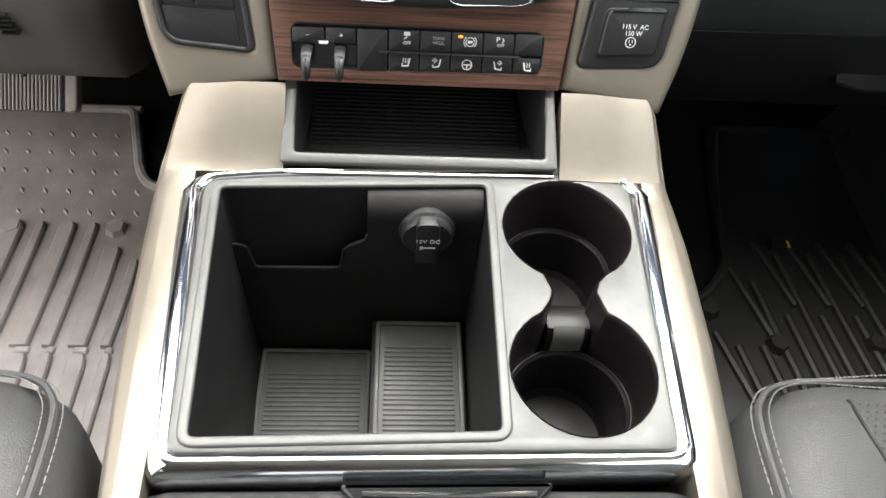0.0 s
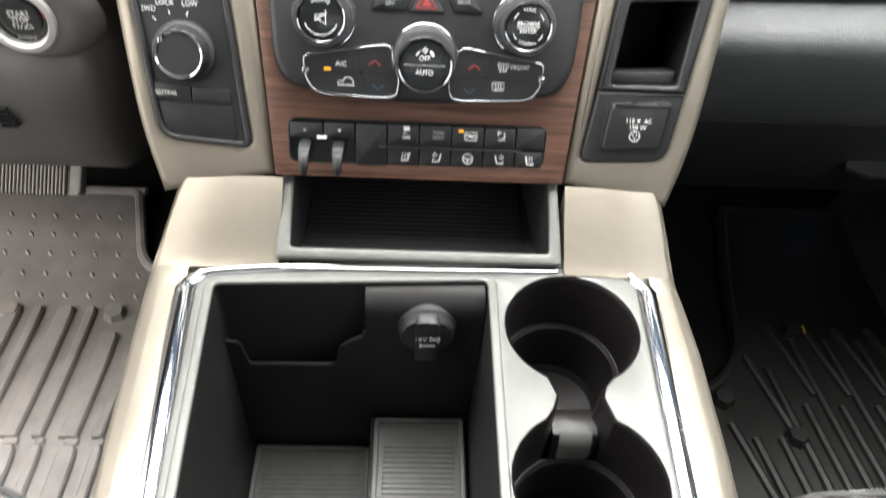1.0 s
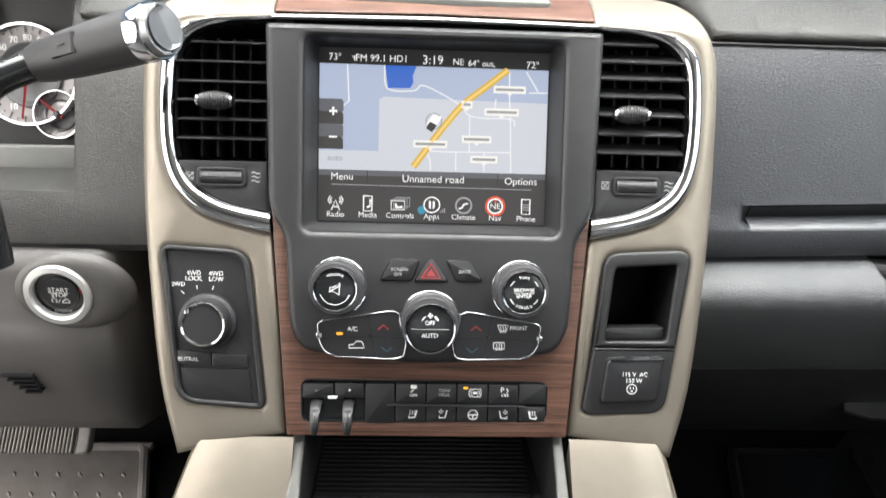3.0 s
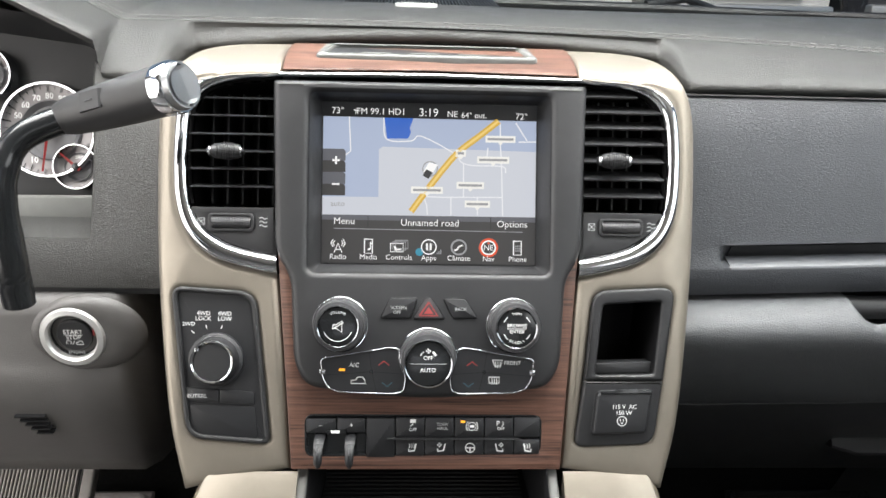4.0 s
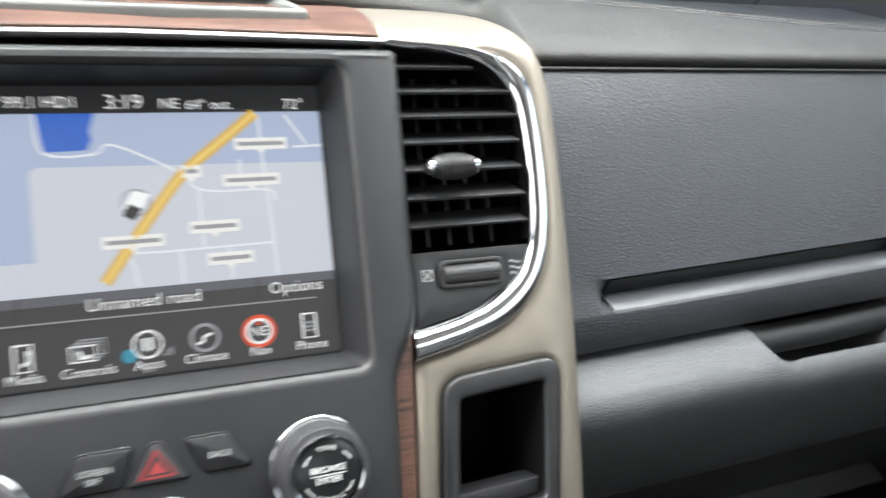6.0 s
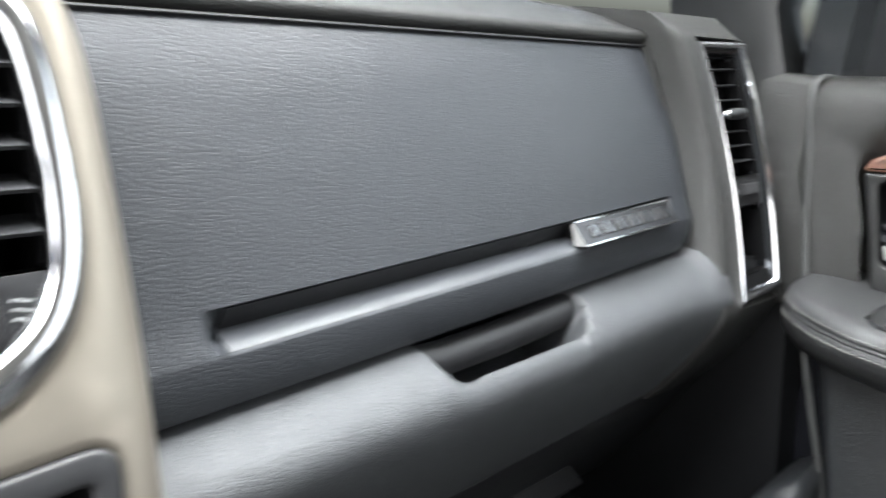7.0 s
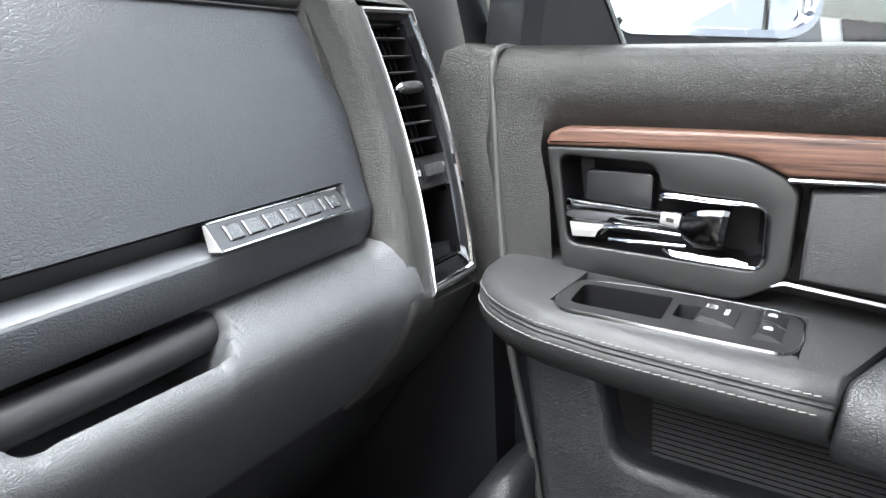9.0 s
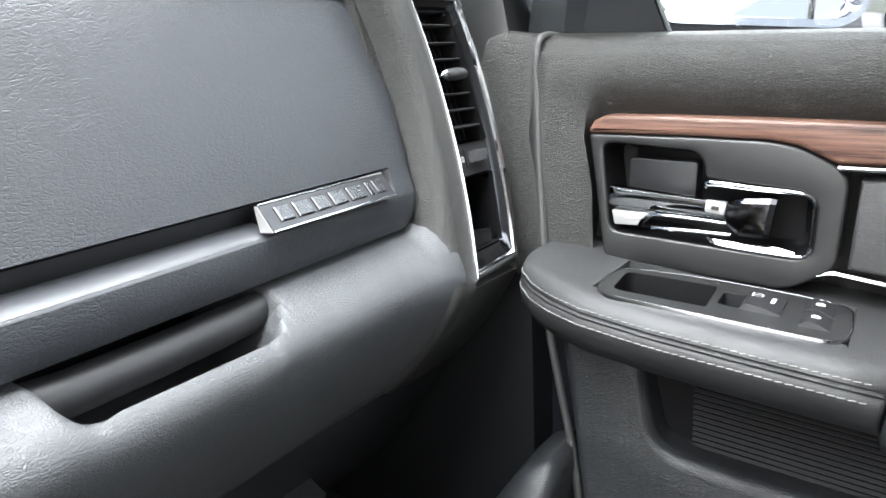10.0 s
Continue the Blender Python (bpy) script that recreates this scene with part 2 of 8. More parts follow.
def rounded(p, r, seg=4):
    """Rounds the corners of a closed outline; r: one radius, or one for each corner."""
    p = [Vector(q[:2]) for q in p]
    rs = r if isinstance(r, (list, tuple)) else [r] * len(p)
    out = []
    for a, b, c, k in zip(p[-1:] + p[:-1], p, p[1:] + p[:1], rs):
        u, v = (a - b), (c - b)
        k = min(k, u.length * 0.49, v.length * 0.49)
        if k < 1e-6:
            out.append(tuple(b))
            continue
        s, e = b + u.normalized() * k, b + v.normalized() * k
        for i in range(seg + 1):
            t = i / seg
            out.append(tuple(s * (1 - t) ** 2 + b * 2 * t * (1 - t) + e * t * t))
    return ccw(out)


def rect(u0, v0, u1, v1, r=0.0, seg=4):
    p = [(u0, v0), (u1, v0), (u1, v1), (u0, v1)]
    return rounded(p, r, seg) if r else ccw(p)


def disc(u, v, r, n=32, r2=None, a0=0.0, a1=360.0):
    full = abs(a1 - a0) >= 359.9
    k = n if full else n + 1
    return [(u + r * math.cos(radians(a0 + (a1 - a0) * i / n)), v + (r2 or r) * math.sin(radians(a0 + (a1 - a0) * i / n))) for i in range(k)]


def smooth_line(p, n=6, closed=False):
    """A Catmull-Rom line through points of any dimension."""
    q = [Vector(a) for a in p]
    out = []
    m = len(q)
    for i in range(m if closed else m - 1):
        a = q[(i - 1) % m] if closed or i > 0 else q[0] * 2 - q[1]
        b, c = q[i], q[(i + 1) % m]
        d = q[(i + 2) % m] if closed or i + 2 < m else q[-1] * 2 - q[-2]
        for k in range(n):
            t = k / n
            out.append(tuple(0.5 * ((2 * b) + (c - a) * t + (2 * a - 5 * b + 4 * c - d) * t * t + (3 * b - a - 3 * c + d) * t ** 3)))
    if not closed:
        out.append(tuple(q[-1]))
    return out


def solid(outer, front, back, r=0.0008, seg=2, holes=(), close_back=True, plane="xz"):
    """A plate with rounded front edges: an outline and holes in the plane, from depth front to depth back."""
    bm = bmesh.new()
    loops = [(ccw(outer), 1)] + [(ccw(h), -1) for h in holes]
    steps = [(0.0, back)] + ([(r * (1 - math.cos(a)), front + (r if back > front else -r) * (1 - math.sin(a))) for a in [k / seg * math.pi / 2 for k in range(seg + 1)]] if r else [(0.0, front)])

    def at(q, d):
        return (q[0], d, q[1]) if plane == "xz" else ((q[0], q[1], d) if plane == "xy" else (d, q[0], q[1]))

    fronts, backs = [], []
    for loop, sign in loops:
        rings = []
        for ins, d in steps:
            pts = inset(loop, ins * sign) if ins else loop
            rings.append([bm.verts.new(at(q, d)) for q in pts])
        for a, b in zip(rings, rings[1:]):
            for i in range(len(a)):
                j = (i + 1) % len(a)
                bm.faces.new((a[i], a[j], b[j], b[i]))
        fronts.append(rings[-1])
        backs.append(rings[0])
    for group in ([fronts, backs] if close_back else [fronts]):
        if len(group) == 1:
            bm.faces.new(group[0])
        else:
            edges = []
            for ring in group:
                for i in range(len(ring)):
                    edges.append(bm.edges.get((ring[i], ring[(i + 1) % len(ring)])) or bm.edges.new((ring[i], ring[(i + 1) % len(ring)])))
            bmesh.ops.triangle_fill(bm, use_beauty=True, use_dissolve=False, edges=edges)
    return bm


def box(x0, y0, z0, x1, y1, z1, r=0.0, seg=2):
    bm = bmesh.new()
    bmesh.ops.create_cube(bm, size=1.0, matrix=Matrix.LocRotScale(((x0 + x1) / 2, (y0 + y1) / 2, (z0 + z1) / 2), None, (abs(x1 - x0), abs(y1 - y0), abs(z1 - z0))))
    if r:
        bmesh.ops.bevel(bm, geom=list(bm.edges), offset=r, segments=seg, affect="EDGES", profile=0.5)
    return bm


def lathe(profile, n=40, centre=(0, 0), close=True):
    """Turns a profile of (radius, depth) round an axis that runs along y through (x, z)."""
    bm = bmesh.new()
    rings = []
    for r, d in profile:
        if r < 1e-6:
            rings.append([bm.verts.new((centre[0], d, centre[1]))])
        else:
            rings.append([bm.verts.new((centre[0] + r * math.cos(2 * math.pi * i / n), d, centre[1] + r * math.sin(2 * math.pi * i / n))) for i in range(n)])
    for a, b in zip(rings, rings[1:]):
        for i in range(n):
            j = (i + 1) % n
            if len(a) == 1 and len(b) > 1:
                bm.faces.new((a[0], b[j], b[i]))
            elif len(b) == 1 and len(a) > 1:
                bm.faces.new((a[i], a[j], b[0]))
            elif len(a) > 1:
                bm.faces.new((a[i], a[j], b[j], b[i]))
    return bm


def tube(points, radius, n=10, closed=False, squash=(1, 1), up=(0, 0, 1)):
    """A round bar along a line; radius: one, or one for each point."""
    bm = bmesh.new()
    pts = [Vector(p) for p in points]
    m = len(pts)
    rs = radius if isinstance(radius, (list, tuple)) else [radius] * m
    rings = []
    for i, p in enumerate(pts):
        a = pts[(i - 1) % m] if closed or i else p
        b = pts[(i + 1) % m] if closed or i + 1 < m else p
        t = (b - a).normalized()
        side = t.cross(Vector(up))
        side = side.normalized() if side.length > 1e-4 else t.orthogonal().normalized()
        top = side.cross(t).normalized()
        rings.append([bm.verts.new(p + side * (rs[i] * squash[0] * math.cos(2 * math.pi * k / n)) + top * (rs[i] * squash[1] * math.sin(2 * math.pi * k / n))) for k in range(n)])
    for a, b in zip(rings, rings[1:] + (rings[:1] if closed else [])):
        for k in range(n):
            bm.faces.new((a[k], a[(k + 1) % n], b[(k + 1) % n], b[k]))
    if not closed:
        bm.faces.new(rings[0])
        bm.faces.new(rings[-1])
    return bm


def loft(sections, closed=True, caps=True):
    """Skins a row of sections with equal numbers of points."""
    bm = bmesh.new()
    rings = [[bm.verts.new(p) for p in s] for s in sections]
    n = len(rings[0])
    for a, b in zip(rings, rings[1:]):
        for i in range(n if closed else n - 1):
            j = (i + 1) % n
            bm.faces.new((a[i], a[j], b[j], b[i]))
    if closed and caps:
        bm.faces.new(rings[0])
        bm.faces.new(rings[-1])
    return bm


def join(*bms):
    out = bmesh.new()
    for b in bms:
        me = bpy.data.meshes.new("join")
        b.to_mesh(me)
        b.free()
        out.from_mesh(me)
        bpy.data.meshes.remove(me)
    return out


def bend(bm, fn):
    for v in bm.verts:
        v.co = fn(v.co)
    return bm


def lettering(name, words, size, at, material, parent, label="", align="CENTER", thick=0.00012):
    """Words in the built-in font, lying in the plane of the pose at (x right, y up, z towards the reader)."""
    cu = bpy.data.curves.new(name, "FONT")
    cu.body, cu.size, cu.align_x, cu.align_y, cu.extrude, cu.resolution_u = words, size, align, "CENTER", thick, 3
    ob = bpy.data.objects.new(name, cu)
    me = bpy.data.meshes.new_from_object(ob)
    bpy.data.objects.remove(ob)
    bpy.data.curves.remove(cu)
    me.name = name
    me.materials.clear()
    return part_mesh(name, me, material, parent, label, at, flat=True)


def step(v, a, b):
    """Eases from 0 at a to 1 at b."""
    k = max(0.0, min(1.0, (v - a) / (b - a)))
    return k * k * (3 - 2 * k)


def on_face(u, v, d, turn=0.0):
    """The pose of lettering on the stack's face."""
    return STACK @ pose(u, d, v, 90, 0, 0) @ pose(0, 0, 0, 0, 0, turn)


def stroke(points, width, front, back):
    """A flat line of even width in the face's plane."""
    bm = bmesh.new()
    p = [Vector(q) for q in points]
    left, right = [], []
    for i, q in enumerate(p):
        a, b = p[max(0, i - 1)], p[min(len(p) - 1, i + 1)]
        t = (b - a).normalized()
        n = Vector((-t.y, t.x)) * width / 2
        left.append(q + n)
        right.append(q - n)
    for d in (front,):
        ls, rs = [bm.verts.new((q.x, d, q.y)) for q in left], [bm.verts.new((q.x, d, q.y)) for q in right]
        for i in range(len(p) - 1):
            bm.faces.new((ls[i], ls[i + 1], rs[i + 1], rs[i]))
    return bm

# -- centre stack --
def cap_bend(co):
    """Lets the stack's top edge roll back into the dash, and its flanks roll round."""
    d, v = co.y, co.z
    over = max(0.0, v - 0.082)
    if over > 0:
        d += over * 1.2 + over * over * 32
        v = 0.082 + over * 1.75 - over * over * 10.6
    side = max(0.0, abs(co.x) - 0.196)
    d += side * side * 26
    return Vector((co.x, d, v))


stack = thing("center_stack", STACK, "champagne and walnut centre stack leaning back in the dashboard", "center stack")
half = smooth_line([(0.118, 0.112), (0.158, 0.109), (0.186, 0.100), (0.203, 0.082), (0.213, 0.058), (0.2155, 0.017), (0.214, -0.055), (0.208, -0.125), (0.200, -0.190), (0.188, -0.242)], 5)
ring_out = smooth_line([(0.118, 0.0835), (0.165, 0.080), (0.188, 0.071), (0.197, 0.050), (0.198, -0.005), (0.190, -0.038), (0.172, -0.058), (0.148, -0.067), (0.118, -0.0735)], 5)
ring_in = smooth_line([(0.118, 0.0805), (0.160, 0.0755), (0.180, 0.064), (0.1868, 0.042), (0.187, -0.006), (0.180, -0.032), (0.164, -0.0455), (0.146, -0.053), (0.119, -0.0585)], 5)
surround = half + [(0.150, -0.233), (0.106, -0.2255)] + ring_out[::-1]
drive_outline = rounded([(-0.1995, -0.0830), (-0.1345, -0.0870), (-0.1215, -0.2060), (-0.1860, -0.2010)], [0.010, 0.014, 0.007, 0.014], 5)
slot_outline = rounded([(0.1305, -0.0835), (0.1965, -0.0800), (0.1800, -0.2050), (0.1165, -0.2075)], [0.012, 0.012, 0.012, 0.008], 5)
for sgn in (1, -1):
    outline = [(sgn * u, v) for u, v in surround]
    bm = solid(outline, 0.0, 0.075, 0.006, 4, holes=[inset(slot_outline if sgn > 0 else drive_outline, 0.002)], close_back=False)
    bmesh.ops.triangulate(bm, faces=[f for f in bm.faces if len(f.verts) > 4])
    bmesh.ops.subdivide_edges(bm, edges=[e for e in bm.edges if e.calc_length() > 0.02 and max(q.co.z for q in e.verts) > 0.07], cuts=3)
    part("surround", bend(bm, cap_bend), CHAMPAGNE, stack, "champagne satin-painted surround", STACK, 50)
    # the chrome hoop round the vent
    ro, ri = ([(sgn * u, v) for u, v in q] for q in (ring_out, ring_in))
    secs = []
    for a, b in zip(ro, ri):
        a, b = Vector(a), Vector(b)
        sec = []
        for t, d in ((-0.02, 0.012), (-0.02, -0.0005), (0.06, -0.0030), (0.28, -0.0046), (0.70, -0.0040), (0.95, -0.0012), (1.02, 0.012)):
            q = a * (1 - t) + b * t
            sec.append((q.x, d, q.y))
        secs.append(sec)
    part("chrome_hoop", loft(secs), CHROME, stack, "polished chrome hoop round the vent", STACK, 50)
# chrome line above the screen and the walnut cap
part("chrome_strip", tube([(-0.119, -0.0005, 0.0825), (-0.06, -0.002, 0.083), (0, -0.0025, 0.0835), (0.06, -0.002, 0.083), (0.119, -0.0005, 0.0825)], 0.0020, 8), DIM_CHROME, stack, "thin chrome strip", STACK)
bm = solid([(-0.1172, 0.0850), (0, 0.0862), (0.1172, 0.0850), (0.1172, 0.1125), (0, 0.1135), (-0.1172, 0.1125)], -0.001, 0.02, 0.0012, 2)
bmesh.ops.subdivide_edges(bm, edges=[e for e in bm.edges if e.calc_length() > 0.02], cuts=5)
part("wood_cap", bend(bm, cap_bend), WOOD, stack, "walnut veneer cap", STACK, 50)
wood_outline = [(-0.1178, -0.0570), (-0.1045, -0.0570), (-0.1045, -0.0745), (0.1045, -0.0745), (0.1045, -0.0570), (0.1178, -0.0570), (0.1055, -0.2252), (-0.1055, -0.2252)]
bank = rounded([(-0.0950, -0.1825), (0.0900, -0.1825), (0.0895, -0.2125), (-0.0945, -0.2145)], 0.007, 5)
part("wood_panel", solid(rounded(wood_outline, 0.001), -0.0012, 0.02, 0.001, 2, holes=[bank]), WOOD, stack, "walnut veneer panel", STACK)
# backing that closes the stack behind the vents
part("backing", box(-0.185, 0.07, -0.235, 0.185, 0.075, 0.08), DARK, stack, "", STACK)

# dark bezel round the screen and controls
bezel = rounded([(-0.1225, 0.0775), (0.1225, 0.0775), (0.1195, -0.0555), (0.1070, -0.0755), (0.1040, -0.1420), (0.0940, -0.1600), (0.0, -0.1712), (-0.0940, -0.1600), (-0.1040, -0.1420), (-0.1070, -0.0755), (-0.1195, -0.0555)], [0.004, 0.004, 0.02, 0.01, 0.018, 0.018, 0.1, 0.018, 0.018, 0.01, 0.02], 5)
screen_hole = rect(-0.0935, -0.0705, 0.0935, 0.0680, 0.006)
part("bezel", solid(bezel, -0.0085, 0.012, 0.006, 4, holes=[screen_hole]), CHARCOAL, stack, "charcoal plastic bezel", STACK, 50)
o_loop, i_loop = rect(-0.0940, -0.0710, 0.0940, 0.0685, 0.0062, 5), rect(-0.0865, -0.0652, 0.0865, 0.0650, 0.0020, 5)
bm = bmesh.new()
ra = [bm.verts.new((u, -0.006, v)) for u, v in o_loop]
rb = [bm.verts.new((u, 0.0110, v)) for u, v in i_loop]
rc = [bm.verts.new((u, 0.0135, v)) for u, v in i_loop]
for p, q in ((ra, rb), (rb, rc)):
    for i in range(len(p)):
        j = (i + 1) % len(p)
        bm.faces.new((p[i], p[j], q[j], q[i]))
part("screen_surround", bm, CHARCOAL, stack, "sloping screen surround", STACK)


def face(a, b):
    """Drafting grid of the stack's lower face, 0.445 mm units, to metres."""
    return (a - 752.7) * 0.4452e-3, -0.111 - (b - 588) * 0.4545e-3


def faces_of(*pts):
    return [face(*p) for p in pts]


# touchscreen: a glowing flat display with its map and menu
touch = thing("touchscreen", STACK @ pose(0, 0.0125, 0), "lit touchscreen showing a road map with a menu bar below", "touchscreen")
part("display", solid(rect(-0.0865, -0.0650, 0.0865, 0.0648), 0.0120, 0.0145, 0.0), GLOW["black"], touch, "black display glass", STACK)


def dp(a, b):
    """Display grid: 815 x 617 units over the lit area."""
    return -0.0855 + 0.171 * (a - 143) / 815, 0.0640 - 0.128 * (b - 38) / 617


def flat(pts, d):
    bm = bmesh.new()
    bm.faces.new([bm.verts.new((u, d, v)) for u, v in pts])
    return bm


def lit(name, pts, layer, key, label=""):
    return part(name, flat([dp(*p) for p in pts], 0.0120 - 0.00012 * layer), GLOW[key], touch, label, STACK, flat=True)


def lit_line(name, pts, width, layer, key, label=""):
    return part(name, stroke([dp(*p) for p in pts], width * 0.00021, 0.0120 - 0.00012 * layer, 0), GLOW[key], touch, label, STACK, flat=True)


def lit_text(words, size, a, b, key="white", align="CENTER"):
    u, v = dp(a, b)
    return lettering("screen_text", words, size * 0.00021, on_face(u, v, 0.0120 - 0.00012 * 7), GLOW[key], touch, "", align, 0.0)


lit("map_ground", [(143, 92), (958, 96), (958, 470), (143, 470)], 1, "land", "pale grey map ground")
lit("map_area", [(143, 92), (958, 96), (958, 215), (370, 205), (355, 215), (355, 400), (143, 400)], 2, "area", "blue-grey map area")
lit("map_lake", [(374, 93), (485, 94), (472, 130), (476, 150), (465, 172), (386, 174)], 3, "lake", "blue lake")
for line in ([(241, 92), (248, 225), (228, 240)], [(372, 93), (384, 176), (478, 181), (516, 162), (645, 228), (668, 258), (715, 272), (828, 274), (842, 300)], [(878, 103), (922, 172)], [(818, 103), (820, 190), (826, 290), (832, 466)], [(890, 178), (958, 176)],
             [(520, 395), (600, 397), (830, 394)], [(679, 265), (680, 395)], [(632, 398), (633, 466)], [(733, 395), (735, 466)], [(528, 398), (540, 430), (543, 466)], [(772, 203), (768, 245)]):
    lit_line("map_road", smooth_line(line, 4) if len(line) > 5 else line, 5, 3, "road")
hw = smooth_line([(455, 490), (520, 398), (600, 290), (660, 220), (735, 160), (812, 98)], 5)
lit_line("map_highway", [p for p in hw if p[1] < 470], 24, 4, "highway", "broad yellow highway")
lit_line("highway_stripe", [p for p in hw if p[1] < 470], 9, 5, "stripe")
for a, b, w in ((820, 169, 116), (793, 250, 124), (540, 371, 122), (706, 350, 106), (734, 422, 98), (668, 226, 40)):
    lit("map_sign", [(a - w / 2, b - 14), (a + w / 2, b - 14), (a + w / 2, b + 13), (a + 10, b + 13), (a, b + 24), (a - 10, b + 13), (a - w / 2, b + 13)], 5, "sign", "white map sign")
    lit("sign_bar", [(a - w / 2 + 8, b - 5), (a + w / 2 - 8, b - 5), (a + w / 2 - 8, b + 4), (a - w / 2 + 8, b + 4)], 6, "ink")
lit("car_marker", [(548, 262), (580, 272), (556, 312), (524, 300)], 6, "white", "white car marker")
lit("car_marker", [(537, 290), (562, 302), (545, 327), (523, 314)], 7, "black")
ring = [dp(*p) for p in disc(551, 288, 28, 24)]
part("marker_ring", stroke(ring + ring[:1], 0.0008, 0.0120 - 0.00012 * 5, 0), GLOW["ink"], touch, "", STACK, flat=True)
for b0, b1, key in ((217, 262, "mid"), (262, 306, "grey"), (306, 352, "mid"), (352, 396, "grey")):
    lit("zoom_key", [(143, b0), (222, b0), (229, b0 + 8), (229, b1), (143, b1)], 5, key, "grey zoom key")
lit("zoom_plus", [(179, 257), (207, 257), (207, 265), (179, 265)], 6, "white")
lit("zoom_plus", [(189, 246), (197, 246), (197, 276), (189, 276)], 6, "white")
lit("zoom_minus", [(178, 349), (207, 349), (207, 356), (178, 356)], 6, "white")
lit("menu_bar", [(143, 470), (958, 470), (958, 528), (143, 528)], 4, "mid", "grey menu bar")
lit("menu_bar", [(143, 490), (958, 490), (958, 528), (143, 528)], 5, "grey")
lit("icon_bar", [(143, 528), (958, 528), (958, 655), (143, 655)], 4, "grey", "dark icon bar")
lit_line("menu_line", [(190, 523), (910, 528)], 3, 6, "soft")
for a in (317, 786):
    lit_line("menu_line", [(a, 470), (a, 518)], 3, 6, "black")
lit("status_bar", [(143, 38), (958, 38), (958, 96), (143, 92)], 3, "black", "black status bar")
for words, size, a, b in (("73°", 34, 198, 70), ("FM 99.1 HD1", 34, 362, 71), ("3:19", 44, 543, 72), ("NE", 32, 634, 76), ("64° out.", 30, 717, 79), ("72°", 34, 900, 80), ("Menu", 36, 227, 495), ("Unnamed road", 37, 553, 498), ("Options", 36, 869, 499),
                          ("Radio", 28, 205, 632), ("Media", 28, 320, 632), ("Controls", 28, 436, 632), ("Apps", 28, 550, 633), ("Climate", 28, 665, 633), ("Nav", 28, 779, 634), ("Phone", 28, 892, 634)):
    lit_text(words, size, a, b)
lit_text("auto", 30, 201, 428, "ink")
lit_line("antenna", [(258, 64), (266, 72), (274, 64)], 3, 7, "white")
lit_line("antenna", [(266, 62), (266, 82)], 3, 7, "white")
# menu icons
for pts in ([(190, 616), (205, 580), (220, 616)], [(195, 604), (216, 604)], [(192, 590), (186, 580), (192, 570)], [(218, 590), (224, 580), (218, 570)], [(186, 594), (178, 580), (186, 564)], [(224, 594), (232, 580), (224, 564)]):
    lit_line("radio_icon", pts, 4, 7, "white")
for a, w, h in ((320, 15, 27), (890, 15, 27)):
    lit_line("phone_icon", [(a - w, 590 - h), (a + w, 590 - h), (a + w, 590 + h), (a - w, 590 + h), (a - w, 590 - h - 2)], 5, 7, "white")
lit("media_note", [(316, 600), (326, 596), (326, 572), (338, 582), (330, 584), (330, 602), (318, 608)], 7, "white")
for k in range(3):
    for m in range(3):
        lit("phone_key", [(880 + 8 * k, 580 + 9 * m), (886 + 8 * k, 580 + 9 * m), (886 + 8 * k, 586 + 9 * m), (880 + 8 * k, 586 + 9 * m)], 7, "soft")
for k, key in ((2, "soft"), (1, "soft"), (0, "white")):
    lit_line("controls_icon", [(404 + 9 * k, 578 - 6 * k), (452 + 9 * k, 578 - 6 * k), (452 + 9 * k, 610 - 6 * k), (404 + 9 * k, 610 - 6 * k), (404 + 9 * k, 576 - 6 * k)], 4, 6, key)
lit("controls_seat", [(416, 588), (424, 588), (428, 600), (444, 596), (444, 604), (420, 606)], 7, "white")
for a, key, r, w in ((550, "white", 28, 5), (665, "soft", 28, 7)):
    q = [dp(*p) for p in disc(a, 590, r, 28)]
    part("round_icon", stroke(q + q[:1], w * 0.00021, 0.0120 - 0.00012 * 6, 0), GLOW[key], touch, "", STACK, flat=True)
lit("apps_icon", [(539, 576), (547, 576), (547, 606), (539, 600)], 7, "white")
lit("apps_icon", [(553, 576), (561, 576), (561, 600), (553, 606)], 7, "white")
lit("signal_dot", disc(514, 610, 15, 16), 6, "cyan", "cyan signal dot")
for k in range(3):
    lit("signal_bar", [(580 + 7 * k, 618), (584 + 7 * k, 618), (584 + 7 * k, 612 - 6 * k), (580 + 7 * k, 612 - 6 * k)], 6, "soft")
lit_line("climate_icon", smooth_line([(648, 602), (660, 598), (664, 588), (680, 582)], 4), 6, 7, "white")
lit("nav_ring", disc(779, 590, 37, 32), 5, "ring", "orange ring of the navigation icon")
lit("nav_disc", disc(779, 590, 29, 32), 6, "white")
lit("nav_core", disc(779, 590, 23, 32), 6.5, "grey")
lit_text("NE", 30, 779, 591)
lit("nav_arrow", [(773, 576), (785, 576), (779, 566)], 7, "ring")

# -- centre air vents --


